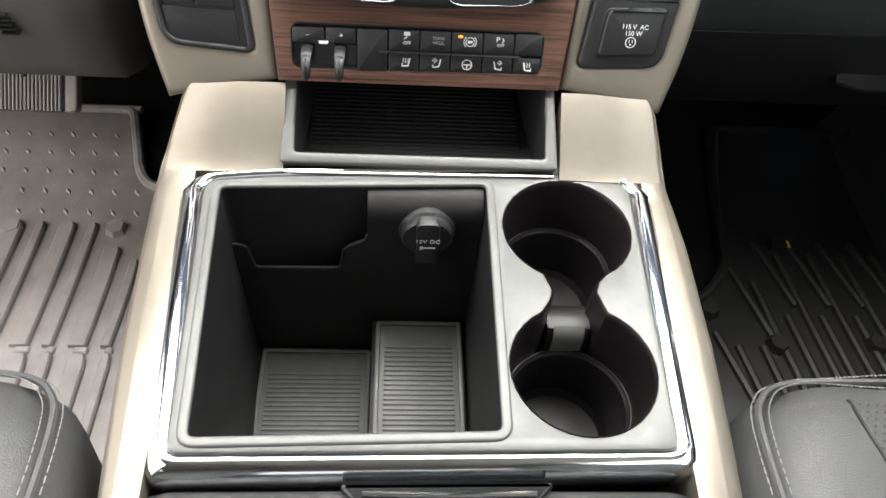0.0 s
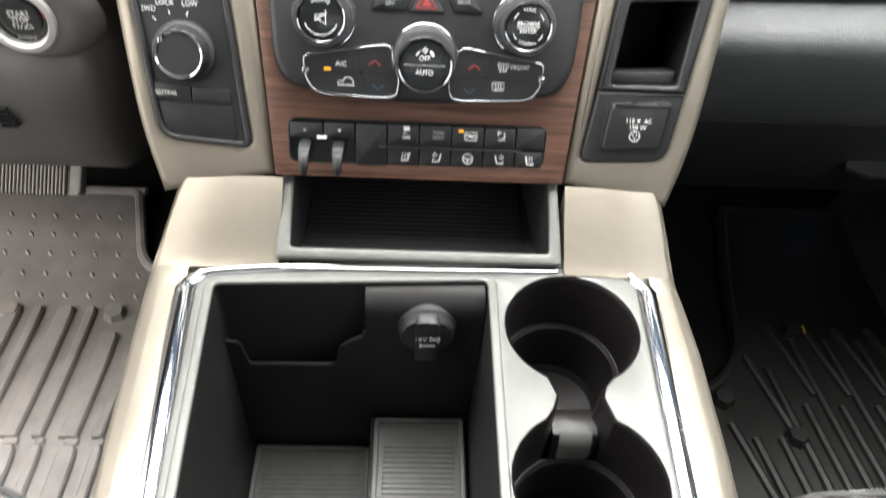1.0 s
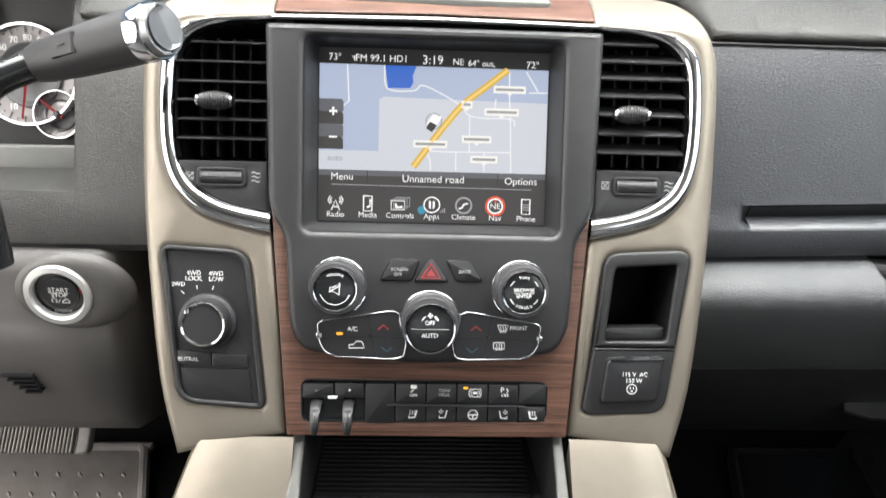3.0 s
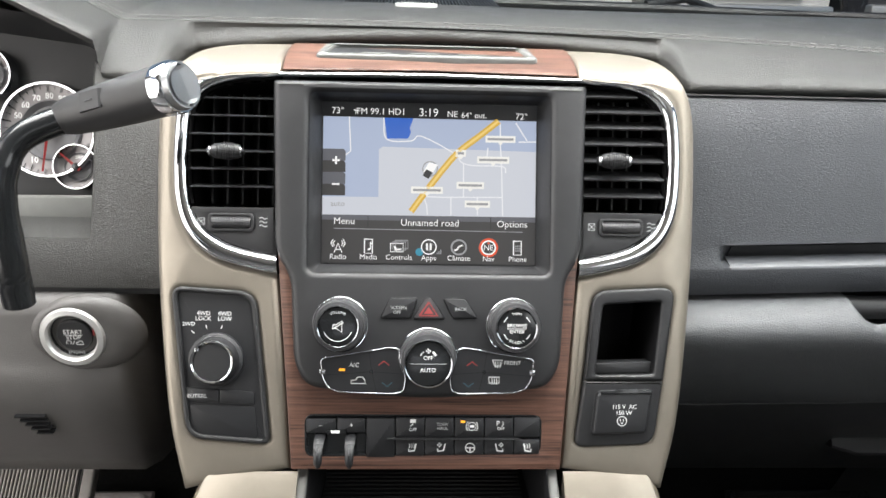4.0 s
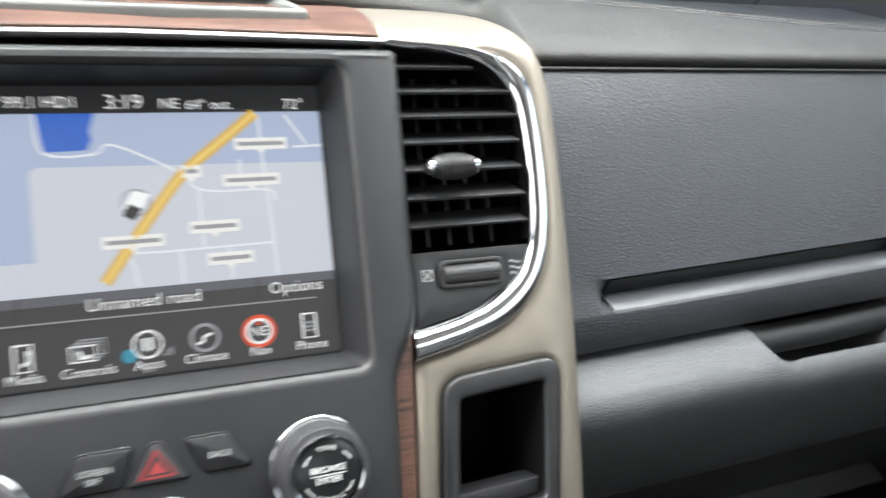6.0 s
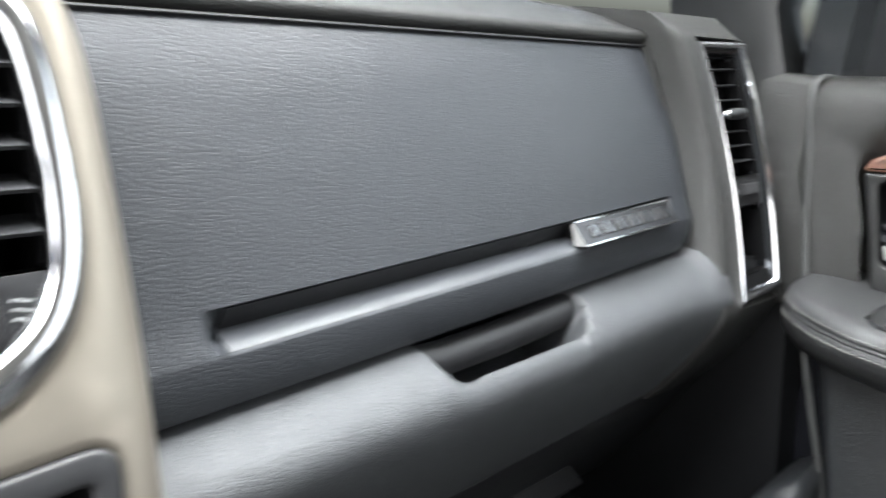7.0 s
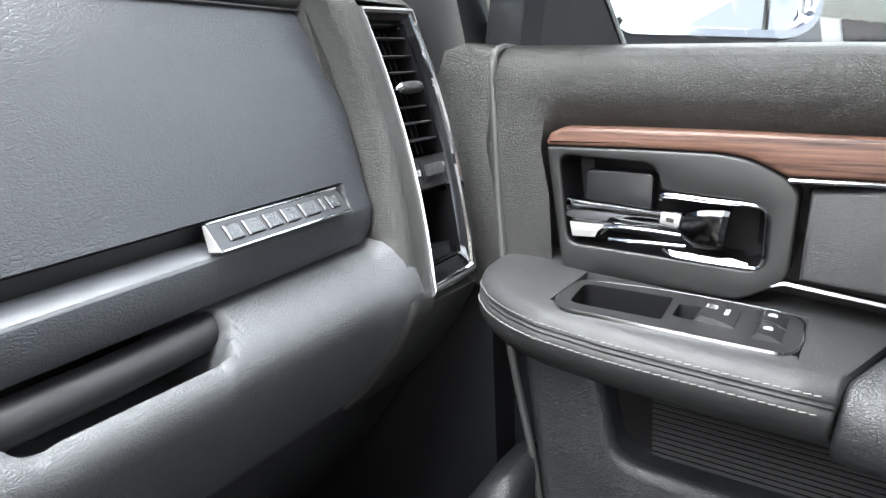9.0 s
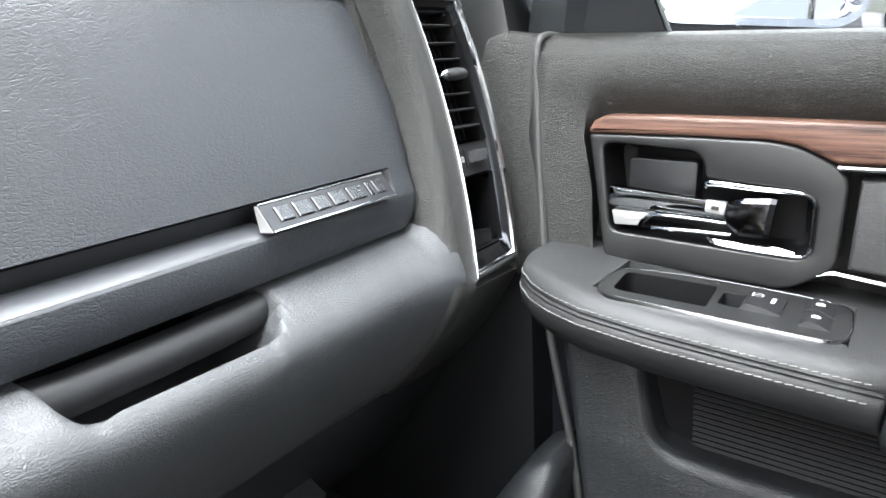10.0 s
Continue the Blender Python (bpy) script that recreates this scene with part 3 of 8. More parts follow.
def make_vent(name, left, right, at, label):
    """A barred air vent: box, bars, vanes, a slider on one bar and a wheel below."""
    lo, hi = min(left, right), max(left, right)
    vent = thing(name, at, label, "air vent", "air vents in the dashboard")
    w = hi - lo
    sgn = 1 if left < 0 else -1
    inner = lo if left < 0 else hi
    hole = [(q[0] * -sgn, q[1]) for q in ring_in if q[1] > -0.0205]
    hole = [(u, v) for u, v in hole] + [(-sgn * 0.187, -0.0205), (-sgn * 0.1215, -0.0205), (-sgn * 0.1215, 0.0795)]
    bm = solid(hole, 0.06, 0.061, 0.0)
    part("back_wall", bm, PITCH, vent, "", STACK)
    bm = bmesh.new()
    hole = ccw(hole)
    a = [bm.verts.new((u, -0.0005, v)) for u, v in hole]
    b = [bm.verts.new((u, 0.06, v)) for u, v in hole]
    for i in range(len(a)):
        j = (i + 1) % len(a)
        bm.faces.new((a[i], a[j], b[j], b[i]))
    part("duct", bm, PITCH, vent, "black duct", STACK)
    rows, rise, lip = ((0.0631, 0.0493, 0.0350, 0.0216, 0.0078, -0.0060), 0.0036, 0.0007) if sgn > 0 else ((0.0700, 0.0575, 0.0452, 0.0322, 0.0185, 0.0045, -0.0093), 0.0085, 0.0010)
    for v in rows:
        end = 0.1860 if v < 0.05 else (0.1835 if v < 0.06 else (0.176 if v < 0.066 else 0.164))
        bm = loft([[(-sgn * u, d, v + h) for d, h in ((-0.0004, lip), (-0.0018, 0.0), (-0.0004, -lip), (0.017, rise - 0.0005), (0.017, rise + 0.0006))] for u in (0.1222, end)])
        part("slat", bm, CHARCOAL, vent, "", STACK)
    for k in range(5):
        u = 0.1260 + 0.0120 * k
        part("vane", box(-sgn * u - 0.0007, 0.019, -0.018, -sgn * u + 0.0007, 0.050, 0.070), DARK, vent, "", STACK)
    lower = [(-sgn * u, v) for u, v in [(0.1215, -0.0215), (0.1865, -0.0215)] + [q for q in ring_in if q[1] < -0.024] + [(0.1215, -0.0585)]]
    wu = -0.1541 if sgn > 0 else 0.1518
    part("lower_panel", solid(lower, 0.0, 0.01, 0.0008, 2, holes=[rect(wu - 0.0175, -0.0400, wu + 0.0175, -0.0268, 0.004)]), CHARCOAL, vent, "charcoal lower panel", STACK)
    rim_o, rim_i = rect(wu - 0.0180, -0.0405, wu + 0.0180, -0.0263, 0.0045), rect(wu - 0.0150, -0.0382, wu + 0.0150, -0.0286, 0.003)
    part("wheel_rim", solid(rim_o, -0.0018, 0.008, 0.0008, 2, holes=[rim_i]), CHARCOAL, vent, "", STACK)
    ribs = [tube([(wu - 0.0145 + 0.00121 * k, 0.004 - 0.0078 * math.cos(a), -0.0334 + 0.0052 * math.sin(a)) for a in [radians(-75 + 15 * i) for i in range(11)]], 0.00052, 5) for k in range(25)]
    wheel = loft([[(u, 0.004 - 0.0074 * math.cos(a), -0.0334 + 0.0050 * math.sin(a)) for a in [radians(-80 + 16 * i) for i in range(11)]] for u in (wu - 0.0149, wu + 0.0149)])
    wheel = part("thumb_wheel", wheel, KNOB, vent, "ribbed grey thumb wheel", STACK)
    for bm in ribs:
        part("rib", bm, KNOB, wheel, "", STACK)
    # slider with a chrome tip
    ku, kv = (-0.1558, 0.0205) if sgn > 0 else (0.1442, 0.0185)
    body = smooth_line([(-0.0135, 0.0, 0.0030), (-0.008, 0, 0.0056), (0.0, 0, 0.0064), (0.009, 0, 0.0052), (0.0125, 0, 0.0022)], 4)
    secs = [[(ku + x, -0.010 + 0.0055 * math.cos(a), kv + h * math.sin(a)) for a in [2 * math.pi * i / 14 for i in range(14)]] for x, _, h in body]
    tab = part("slider", loft(secs), CHARCOAL, vent, "ribbed slider", STACK)
    for k in range(9):
        x = -0.007 + 0.0018 * k
        h = 0.0064 - 18 * x * x
        part("rib", tube([(ku + x, -0.010 + 0.0058 * math.cos(a), kv + (h + 0.0002) * math.sin(a)) for a in [radians(100 + 16 * i) for i in range(11)]], 0.00045, 4), CHARCOAL, tab, "", STACK)
    part("slider_neck", box(ku - 0.006, -0.007, kv - 0.003, ku + 0.006, 0.006, kv + 0.002, 0.001), DARK, vent, "", STACK)
    for x0 in (-0.0128, 0.0105):
        part("chrome_tip", loft([[(ku + x0 + x, -0.0118 + 0.0042 * s * math.cos(a), kv + 0.0042 * s * math.sin(a)) for a in [2 * math.pi * i / 12 for i in range(12)]] for x, s in ((-0.002, 0.3), (-0.0012, 0.75), (0.0, 0.95), (0.0012, 0.9), (0.002, 0.5))]), HANDLE_CHROME, tab, "chrome tip", STACK)
    # marks for shut and open
    for k in range(3):
        part("open_mark", stroke(smooth_line([(wu + 0.0215, -0.0300 - 0.0030 * k), (wu + 0.0235, -0.0292 - 0.0030 * k), (wu + 0.0255, -0.0306 - 0.0030 * k), (wu + 0.0278, -0.0298 - 0.0030 * k)], 3), 0.0006, -0.0005, 0), PRINT_DIM, vent, "", STACK, flat=True)
    cu, cv, s = wu - 0.0232, -0.0330, 0.0026
    for pts in ([(cu - s, cv - s), (cu + s, cv - s), (cu + s, cv + s), (cu - s, cv + s), (cu - s, cv - s)], [(cu - s, cv - s), (cu + s, cv + s)], [(cu - s, cv + s), (cu + s, cv - s)]):
        part("shut_mark", stroke(pts, 0.0005, -0.0005, 0), PRINT_DIM, vent, "", STACK, flat=True)
    return vent


make_vent("air_vent", -0.19, -0.12, STACK @ pose(-0.15, 0, -0.06), "black barred air vent beside the touchscreen with a ribbed slider")
make_vent("air_vent", 0.12, 0.19, STACK @ pose(0.15, 0, -0.06), "black barred air vent beside the touchscreen with a ribbed slider")

# -- knobs and keys of the control panel --
panel = thing("control_panel", STACK @ pose(0, -0.0085, -0.165), "radio and climate control panel with chrome-ringed knobs", "control panel")


def knob(name, u, v, r, label, q=1.0, drop=0.0):
    base = part(name, lathe([(r * 1.08, -0.006), (r * 1.08, -0.0098), (r * 1.02, -0.0112), (r, -0.0112), (r * 0.985, -0.0245), (r * 0.95, -0.0262), (r * 0.80, -0.0262)], 56, (u, v)), KNOB, panel, label, STACK)
    bm = bmesh.new()
    n = 72
    rings = []
    for d, k in ((-0.0120, 1.0), (-0.0238, 0.99)):
        ring = []
        for i in range(n * 2):
            rr = r * k * (1.012 if i % 2 else 0.992)
            a = math.pi * i / n
            ring.append(bm.verts.new((u + rr * math.cos(a), d, v + rr * math.sin(a))))
        rings.append(ring)
    for i in range(n * 2):
        j = (i + 1) % (n * 2)
        bm.faces.new((rings[0][i], rings[0][j], rings[1][j], rings[1][i]))
    part("knurl", bm, KNOB, base, "knurled rim", STACK, 10)
    part("chrome_ring", lathe([(r * 0.80 * q, -0.0250), (r * 0.84 * q, -0.0278), (r * 0.81 * q, -0.0292), (r * 0.775 * q, -0.0288), (r * 0.76 * q, -0.0266)], 56, (u, v - drop)), HANDLE_CHROME, base, "chrome ring", STACK)
    part("cap", lathe([(r * 0.77 * q, -0.0262), (r * 0.75 * q, -0.0276), (r * 0.6 * q, -0.0282), (0.0, -0.0286)], 48, (u, v - drop)), GLOSS, base, "black cap", STACK)
    part("base_ring", lathe([(r * 1.12, -0.0080), (r * 1.13, -0.0096), (r * 1.10, -0.0102), (r * 1.07, -0.0096)], 56, (u, v)), DIM_CHROME, base, "thin chrome base ring", STACK)
    return base


kd = -0.02900
vol = knob("volume_knob", -0.0680, -0.1110, 0.0190, "knurled volume knob")
tune = knob("tune_knob", 0.0660, -0.1110, 0.0190, "knurled tuning knob")
fan = knob("fan_knob", -0.0002, -0.1358, 0.0202, "large knurled fan knob", 1.09, 0.0024)


def arc_text(words, size, u, v, r, middle, parent, flip=False):
    """Letters round a knob's cap."""
    step = size * 0.78 / r
    for i, ch in enumerate(words):
        off = (i - (len(words) - 1) / 2) * step
        a = radians(middle) + (off if flip else -off)
        lettering("letter", ch, size, on_face(u + r * math.cos(a), v + r * math.sin(a), kd, math.degrees(a) + (90 if flip else -90)), PRINT, parent)


arc_text("VOLUME", 0.0027, -0.0680, -0.1110, 0.0108, 90, vol)
arc_text("TUNE", 0.0027, 0.0660, -0.1110, 0.0108, 90, tune)
arc_text("SCROLL", 0.0027, 0.0660, -0.1110, 0.0108, 270, tune, True)
lettering("letters", "BROWSE", 0.0037, on_face(0.0660, -0.1092, kd), PRINT, tune)
lettering("letters", "ENTER", 0.0037, on_face(0.0660, -0.1136, kd), PRINT, tune)
part("line", flat(rect(0.0585, -0.1116, 0.0735, -0.1112), kd), PRINT, tune, "", STACK, flat=True)
for a0, a1 in ((200, 340),):
    part("arc_mark", stroke(disc(-0.0680, -0.1110, 0.0108, 16, None, a0, a1), 0.0005, kd, 0), PRINT, vol, "", STACK, flat=True)
for k, own in ((-1, tune), (1, tune)):
    for a0 in (25, 130, 205, 310):
        if k > 0:
            part("arc_mark", stroke(disc(0.0660, -0.1110, 0.0108, 6, None, a0, a0 + 25), 0.0005, kd, 0), PRINT, own, "", STACK, flat=True)
speaker = [(-0.0716, -0.1095), (-0.0692, -0.1095), (-0.0650, -0.1065), (-0.0650, -0.1150), (-0.0692, -0.1122), (-0.0716, -0.1122), (-0.0716, -0.1094)]
part("speaker_mark", stroke(speaker, 0.0006, kd, 0), PRINT, vol, "", STACK, flat=True)
part("speaker_mark", stroke([(-0.0722, -0.1128), (-0.0640, -0.1078)], 0.0006, kd, 0), PRINT, vol, "", STACK, flat=True)
lettering("letters", "OFF", 0.0042, on_face(-0.0004, -0.1338, kd), PRINT, fan)
lettering("letters", "AUTO", 0.0042, on_face(-0.0004, -0.1430, kd), PRINT, fan)
part("cap_split", flat(rect(-0.0140, -0.1385, 0.0132, -0.1381), kd + 0.0002), PRINT_DIM, fan, "", STACK, flat=True)
part("fan_arc", stroke(disc(-0.0004, -0.1345, 0.0062, 5, None, 120, 160), 0.0006, kd, 0), PRINT, fan, "", STACK, flat=True)
part("fan_arc", stroke(disc(-0.0004, -0.1345, 0.0062, 5, None, 22, 58), 0.0016, kd, 0), PRINT, fan, "", STACK, flat=True)
for a in (0, 90, 180, 270):
    part("fan_blade", flat([(-0.0004 + q * math.cos(radians(a + w)), -0.1285 + q * math.sin(radians(a + w))) for q, w in ((0.0002, 0), (0.0021, -18), (0.0019, 32))], kd), PRINT, fan, "", STACK, flat=True)

# keys beside the warning key
for name, pts, label in (("screen_off_key", [(669, 577), (686, 543), (733, 543), (721, 577)], "black key"), ("warning_key", [(725, 578), (747, 542), (758, 542), (781, 578)], "black triangular warning key"), ("back_key", [(778, 543), (816, 543), (838, 576), (795, 576)], "black key")):
    p = rounded(faces_of(*pts), 0.0025, 4)
    part("key_gap", solid(inset(p, -0.0007), -0.0090, -0.004, 0.0003, 1, holes=[p]), DARK, panel, "", STACK)
    part(name, solid(inset(p, 0.0001), -0.0102, -0.004, 0.0010, 2), BUTTON, panel, label, STACK)
tri = faces_of((737, 572), (752.5, 549), (768, 572))
part("warning_mark", stroke(tri + tri[:2], 0.0016, -0.01035, 0), RED, panel, "red warning triangle", STACK, flat=True)
part("warning_mark", flat(faces_of((744, 569), (752.5, 557), (761, 569)), -0.01030), RED, panel, "", STACK, flat=True)
lettering("letters", "SCREEN", 0.0035, on_face(*face(700.5, 559), -0.01035), PRINT_DIM, panel)
lettering("letters", "OFF", 0.0035, on_face(*face(698, 567), -0.01035), PRINT_DIM, panel)
lettering("letters", "BACK", 0.0036, on_face(*face(808.5, 561), -0.01035), PRINT_DIM, panel)

# the two climate wings
for sgn in (1, -1):
    wing = [(566, 648), (575, 643), (690, 625), (704, 630), (706, 650), (716, 678), (712, 702), (695, 707), (600, 704), (580, 697), (570, 680)]
    pts = [(a if sgn > 0 else 1505.4 - a, b) for a, b in wing]
    p = rounded(faces_of(*pts), 0.003, 4)
    part("wing_rim", solid(p, -0.0102, -0.004, 0.0007, 3, holes=[inset(p, 0.0013)]), HANDLE_CHROME, panel, "chrome rim of the climate keys", STACK)
    part("wing_plate", solid(inset(p, 0.0012), -0.0094, -0.004, 0.0004, 1), BUTTON, panel, "black climate keys", STACK)
    X = (lambda a: a) if sgn > 0 else (lambda a: 1505.4 - a)
    part("key_split", stroke(faces_of((X(650), 634), (X(655), 665), (X(664), 704)), 0.0005, -0.0096, 0), DARK, panel, "", STACK, flat=True)
    part("key_split", stroke(faces_of((X(578), 674), (X(655), 668)), 0.0005, -0.0096, 0), DARK, panel, "", STACK, flat=True)
    part("key_split", stroke(faces_of((X(655), 668), (X(712), 672)), 0.0005, -0.0096, 0), DARK, panel, "", STACK, flat=True)
    part("rim_notch", box(face(X(571), 668)[0] - 0.0022, -0.0112, face(0, 668)[1] - 0.0020, face(X(571), 668)[0] + 0.0022, -0.008, face(0, 668)[1] + 0.0020, 0.0006), CHROME, panel, "", STACK)
    part("arrow_mark", stroke(faces_of((X(667), 657), (X(676), 650), (X(685), 657)), 0.0009, -0.0097, 0), RED, panel, "red arrow", STACK, flat=True)
    part("arrow_mark", stroke(faces_of((X(673), 686), (X(682), 693), (X(691), 686)), 0.0009, -0.0097, 0), BLUE, panel, "blue arrow", STACK, flat=True)
    part("sensor_dot", lathe([(0.0013, -0.0094), (0.0011, -0.0100), (0.0, -0.0098)], 16, face(X(655), 668)), GLOSS, panel, "", STACK)
lettering("letters", "A/C", 0.0046, on_face(*face(625, 657), -0.0097), PRINT, panel)
lettering("letters", "FRONT", 0.0040, on_face(*face(900, 652), -0.0097), PRINT, panel)
part("amber_light", solid(rect(*face(599, 667), *face(609, 663)), -0.0099, -0.009, 0.0), AMBER, panel, "amber indicator light", STACK)
truck = faces_of((620, 688), (620, 683), (628, 682), (631, 677), (640, 677), (643, 682), (645, 688), (620, 688))
part("recirculation_mark", stroke(truck, 0.0006, -0.0097, 0), PRINT, panel, "", STACK, flat=True)
for a, b, s in ((874, 652, 1), (868, 681, 0)):
    w = 9
    q = faces_of((a - w, b - 5), (a + w, b - 5), (a + w - 4 * s, b + 5), (a - w + 4 * s, b + 5), (a - w, b - 5))
    part("defrost_mark", stroke(q, 0.0006, -0.0097, 0), PRINT, panel, "", STACK, flat=True)
    for k in (-4, 0, 4):
        part("defrost_mark", stroke(faces_of((a + k, b - 3), (a + k + 1, b + 2), (a + k, b + 8)), 0.0005, -0.0097, 0), PRINT, panel, "", STACK, flat=True)

# -- the switch bank in the walnut panel --
switches = thing("switch_bank", STACK @ pose(-0.002, 0, -0.214), "black bank of switches set in the walnut panel", "switch bank")
part("tray", solid(inset(bank, 0.0002), 0.004, 0.012, 0.0), DARK, switches, "black tray", STACK)
part("rim", solid(inset(bank, -0.0006), -0.0016, 0.010, 0.0006, 2, holes=[inset(bank, 0.0008)]), GLOSS, switches, "", STACK)


def key(name, a0, b0, a1, b1, label="", d=-0.0022):
    (u0, v0), (u1, v1) = face(a0, b0), face(a1, b1)
    return part(name, solid(rect(u0 + 0.0003, v1 + 0.0003, u1 - 0.0003, v0 - 0.0003, 0.0012, 3), d, 0.006, 0.0010, 2), BUTTON, switches, label, STACK)


cols = [697.5, 749, 801, 854, 906, 953]
upper_keys = [key("key", cols[i], 749 - 1.2 * (i == 4), cols[i + 1], 783.5, "black key") for i in range(5)]
lower_keys = [key("key", cols[i], 786, cols[i + 1], 816 - i * 0.8, "black key") for i in range(5)]
key("blank_key", 646, 750, 697, 818, "blank black key")
minus = key("trailer_key", 541, 751, 594, 777, "black key")
plus = key("trailer_key", 595, 750, 645, 776, "black key")
part("shelf", box(face(683, 0)[0], -0.0062, face(0, 785.5)[1], face(917, 0)[0], 0.0, face(0, 783.5)[1], 0.0003), BUTTON, switches, "thin black ledge", STACK)
part("trailer_pocket", solid(rect(*face(542, 818), *face(645, 779), 0.002), 0.003, 0.008, 0.0), GLOSS, switches, "", STACK)
part("trailer_pad", solid(rounded(faces_of((575, 771), (612, 769), (610, 777), (578, 779)), 0.001), -0.0032, 0.004, 0.0006, 2), GLOSS, switches, "", STACK)
part("trailer_mark", flat(faces_of((584, 771), (601, 771), (599, 776), (585, 776)), -0.0034), PRINT, switches, "white trailer mark", STACK, flat=True)
for a in (566, 619.5):
    u = face(a, 0)[0]
    secs = []
    for s, (d, b, w, h) in enumerate(((-0.001, 782, 0.0042, 0.002), (-0.010, 785, 0.0040, 0.004), (-0.0155, 793, 0.0036, 0.006), (-0.0175, 806, 0.0034, 0.006), (-0.0168, 818, 0.0032, 0.005), (-0.0140, 824, 0.0022, 0.002))):
        v = face(0, b)[1]
        secs.append([(u + w * math.cos(t) * (1 if abs(math.cos(t)) > 0.3 else 1), d + 0.0030 * math.sin(t), v + 0.002 * math.sin(t)) for t in [2 * math.pi * i / 12 for i in range(12)]])
    lever = part("trailer_lever", loft(secs), BUTTON, switches, "glossy black pinch lever", STACK, 60)
    part("lever_strip", tube([(u, -0.0190, face(0, 792)[1]), (u, -0.0206, face(0, 804)[1]), (u, -0.0195, face(0, 817)[1])], 0.0005, 8), KNOB, lever, "satin strip", STACK)
kf = -0.0023
lettering("letters", "–", 0.0050, on_face(*face(566, 763), kf), PRINT, minus)
lettering("letters", "+", 0.0054, on_face(*face(620.5, 763), kf), PRINT, plus)
lettering("letters", "OFF", 0.0034, on_face(*face(728, 770), kf), PRINT, upper_keys[0])
lettering("letters", "TOW/", 0.0033, on_face(*face(780, 761), kf), PRINT_DIM, upper_keys[1])
lettering("letters", "HAUL", 0.0033, on_face(*face(780, 768), kf), PRINT_DIM, upper_keys[1])
lettering("letters", "P", 0.0056, on_face(*face(878, 759), kf), PRINT, upper_keys[3])
lettering("letters", "OFF", 0.0032, on_face(*face(883, 768), kf), PRINT, upper_keys[3])
part("sound_mark", stroke(faces_of((885, 756), (888, 760), (885, 764)), 0.0006, kf, 0), PRINT, upper_keys[3], "", STACK, flat=True)
part("skid_mark", stroke(faces_of((723, 764), (728, 760), (725, 757), (731, 754)), 0.0007, kf, 0), PRINT, upper_keys[0], "", STACK, flat=True)
part("skid_mark", flat(faces_of((723, 752), (733, 752), (733, 758), (723, 758)), kf), PRINT, upper_keys[0], "", STACK, flat=True)
part("brake_mark", stroke(disc(*face(832, 764), 0.0032, 20) + disc(*face(832, 764), 0.0032, 20)[:1], 0.0005, kf, 0), PRINT, upper_keys[2], "", STACK, flat=True)
part("brake_mark", stroke(disc(*face(832, 764), 0.0046, 8, None, 130, 230), 0.0005, kf, 0), PRINT, upper_keys[2], "", STACK, flat=True)
part("brake_mark", stroke(disc(*face(832, 764), 0.0046, 8, None, -50, 50), 0.0005, kf, 0), PRINT, upper_keys[2], "", STACK, flat=True)
part("brake_mark", flat(rect(*face(828, 766), *face(836, 762)), kf), PRINT, upper_keys[2], "", STACK, flat=True)
part("amber_light", flat(rect(*face(812, 758), *face(820, 754)), kf), AMBER, upper_keys[2], "amber indicator light", STACK, flat=True)
for i, (a, flip) in enumerate(((728, 1), (779, 1), (829, 0), (880, -1), (930, -1))):
    own = lower_keys[i]
    if flip:
        seat_pts = [(a + flip * 6, 794), (a + flip * 3, 806), (a - flip * 7, 807), (a - flip * 7, 803)]
        part("seat_mark", stroke(faces_of(*seat_pts), 0.0010, kf, 0), PRINT, own, "", STACK, flat=True)
        if i in (0, 4):
            for k in (-5, -1, 3):
                part("heat_mark", stroke(faces_of((a + k - flip, 802), (a + k + 1 - flip, 798), (a + k - flip, 794)), 0.0005, kf, 0), PRINT, own, "", STACK, flat=True)
        else:
            for w in (0, 90, 180, 270):
                c = face(a - flip * 4, 796)
                part("fan_mark", flat([(c[0] + q * math.cos(radians(w + z)), c[1] + q * math.sin(radians(w + z))) for q, z in ((0.0002, 0), (0.0020, -20), (0.0018, 30))], kf), PRINT, own, "", STACK, flat=True)
    else:
        c = face(a, 801)
        part("wheel_mark", stroke(disc(*c, 0.0036, 20) + disc(*c, 0.0036, 20)[:1], 0.0007, kf, 0), PRINT, own, "", STACK, flat=True)
        part("wheel_mark", stroke([(c[0] - 0.003, c[1]), (c[0] + 0.003, c[1])], 0.0009, kf, 0), PRINT, own, "", STACK, flat=True)
        part("wheel_mark", stroke([c, (c[0], c[1] - 0.003)], 0.0009, kf, 0), PRINT, own, "", STACK, flat=True)
    if i != 2:
        part("key_light", flat(rect(*face(a - 17, 801), *face(a - 10, 797)), kf), BUTTON, own, "", STACK, flat=True)

# -- four-wheel-drive switch --
drive = thing("drive_selector", STACK @ pose(-0.166, 0, -0.205), "dark four-wheel-drive selector panel with a chrome-ringed knob", "selector switch")
dl = drive_outline
part("frame", solid(dl, -0.0026, 0.012, 0.0018, 3, holes=[inset(dl, 0.0040)]), CHARCOAL, drive, "charcoal frame", STACK)
part("plate", solid(inset(dl, 0.0036), 0.0006, 0.012, 0.0006, 1), BUTTON, drive, "black plate", STACK)
kc = (-0.1640, -0.1402)
dk = part("selector_knob", lathe([(0.0212, 0.001), (0.0209, -0.003), (0.0184, -0.0045), (0.0166, -0.0125), (0.0155, -0.0140)], 48, kc), BUTTON, drive, "black selector knob", STACK)
part("chrome_ring", lathe([(0.0164, -0.0100), (0.0166, -0.0140), (0.0156, -0.0158), (0.0145, -0.0152), (0.0137, -0.0135)], 48, kc), CHROME, dk, "chrome ring", STACK)
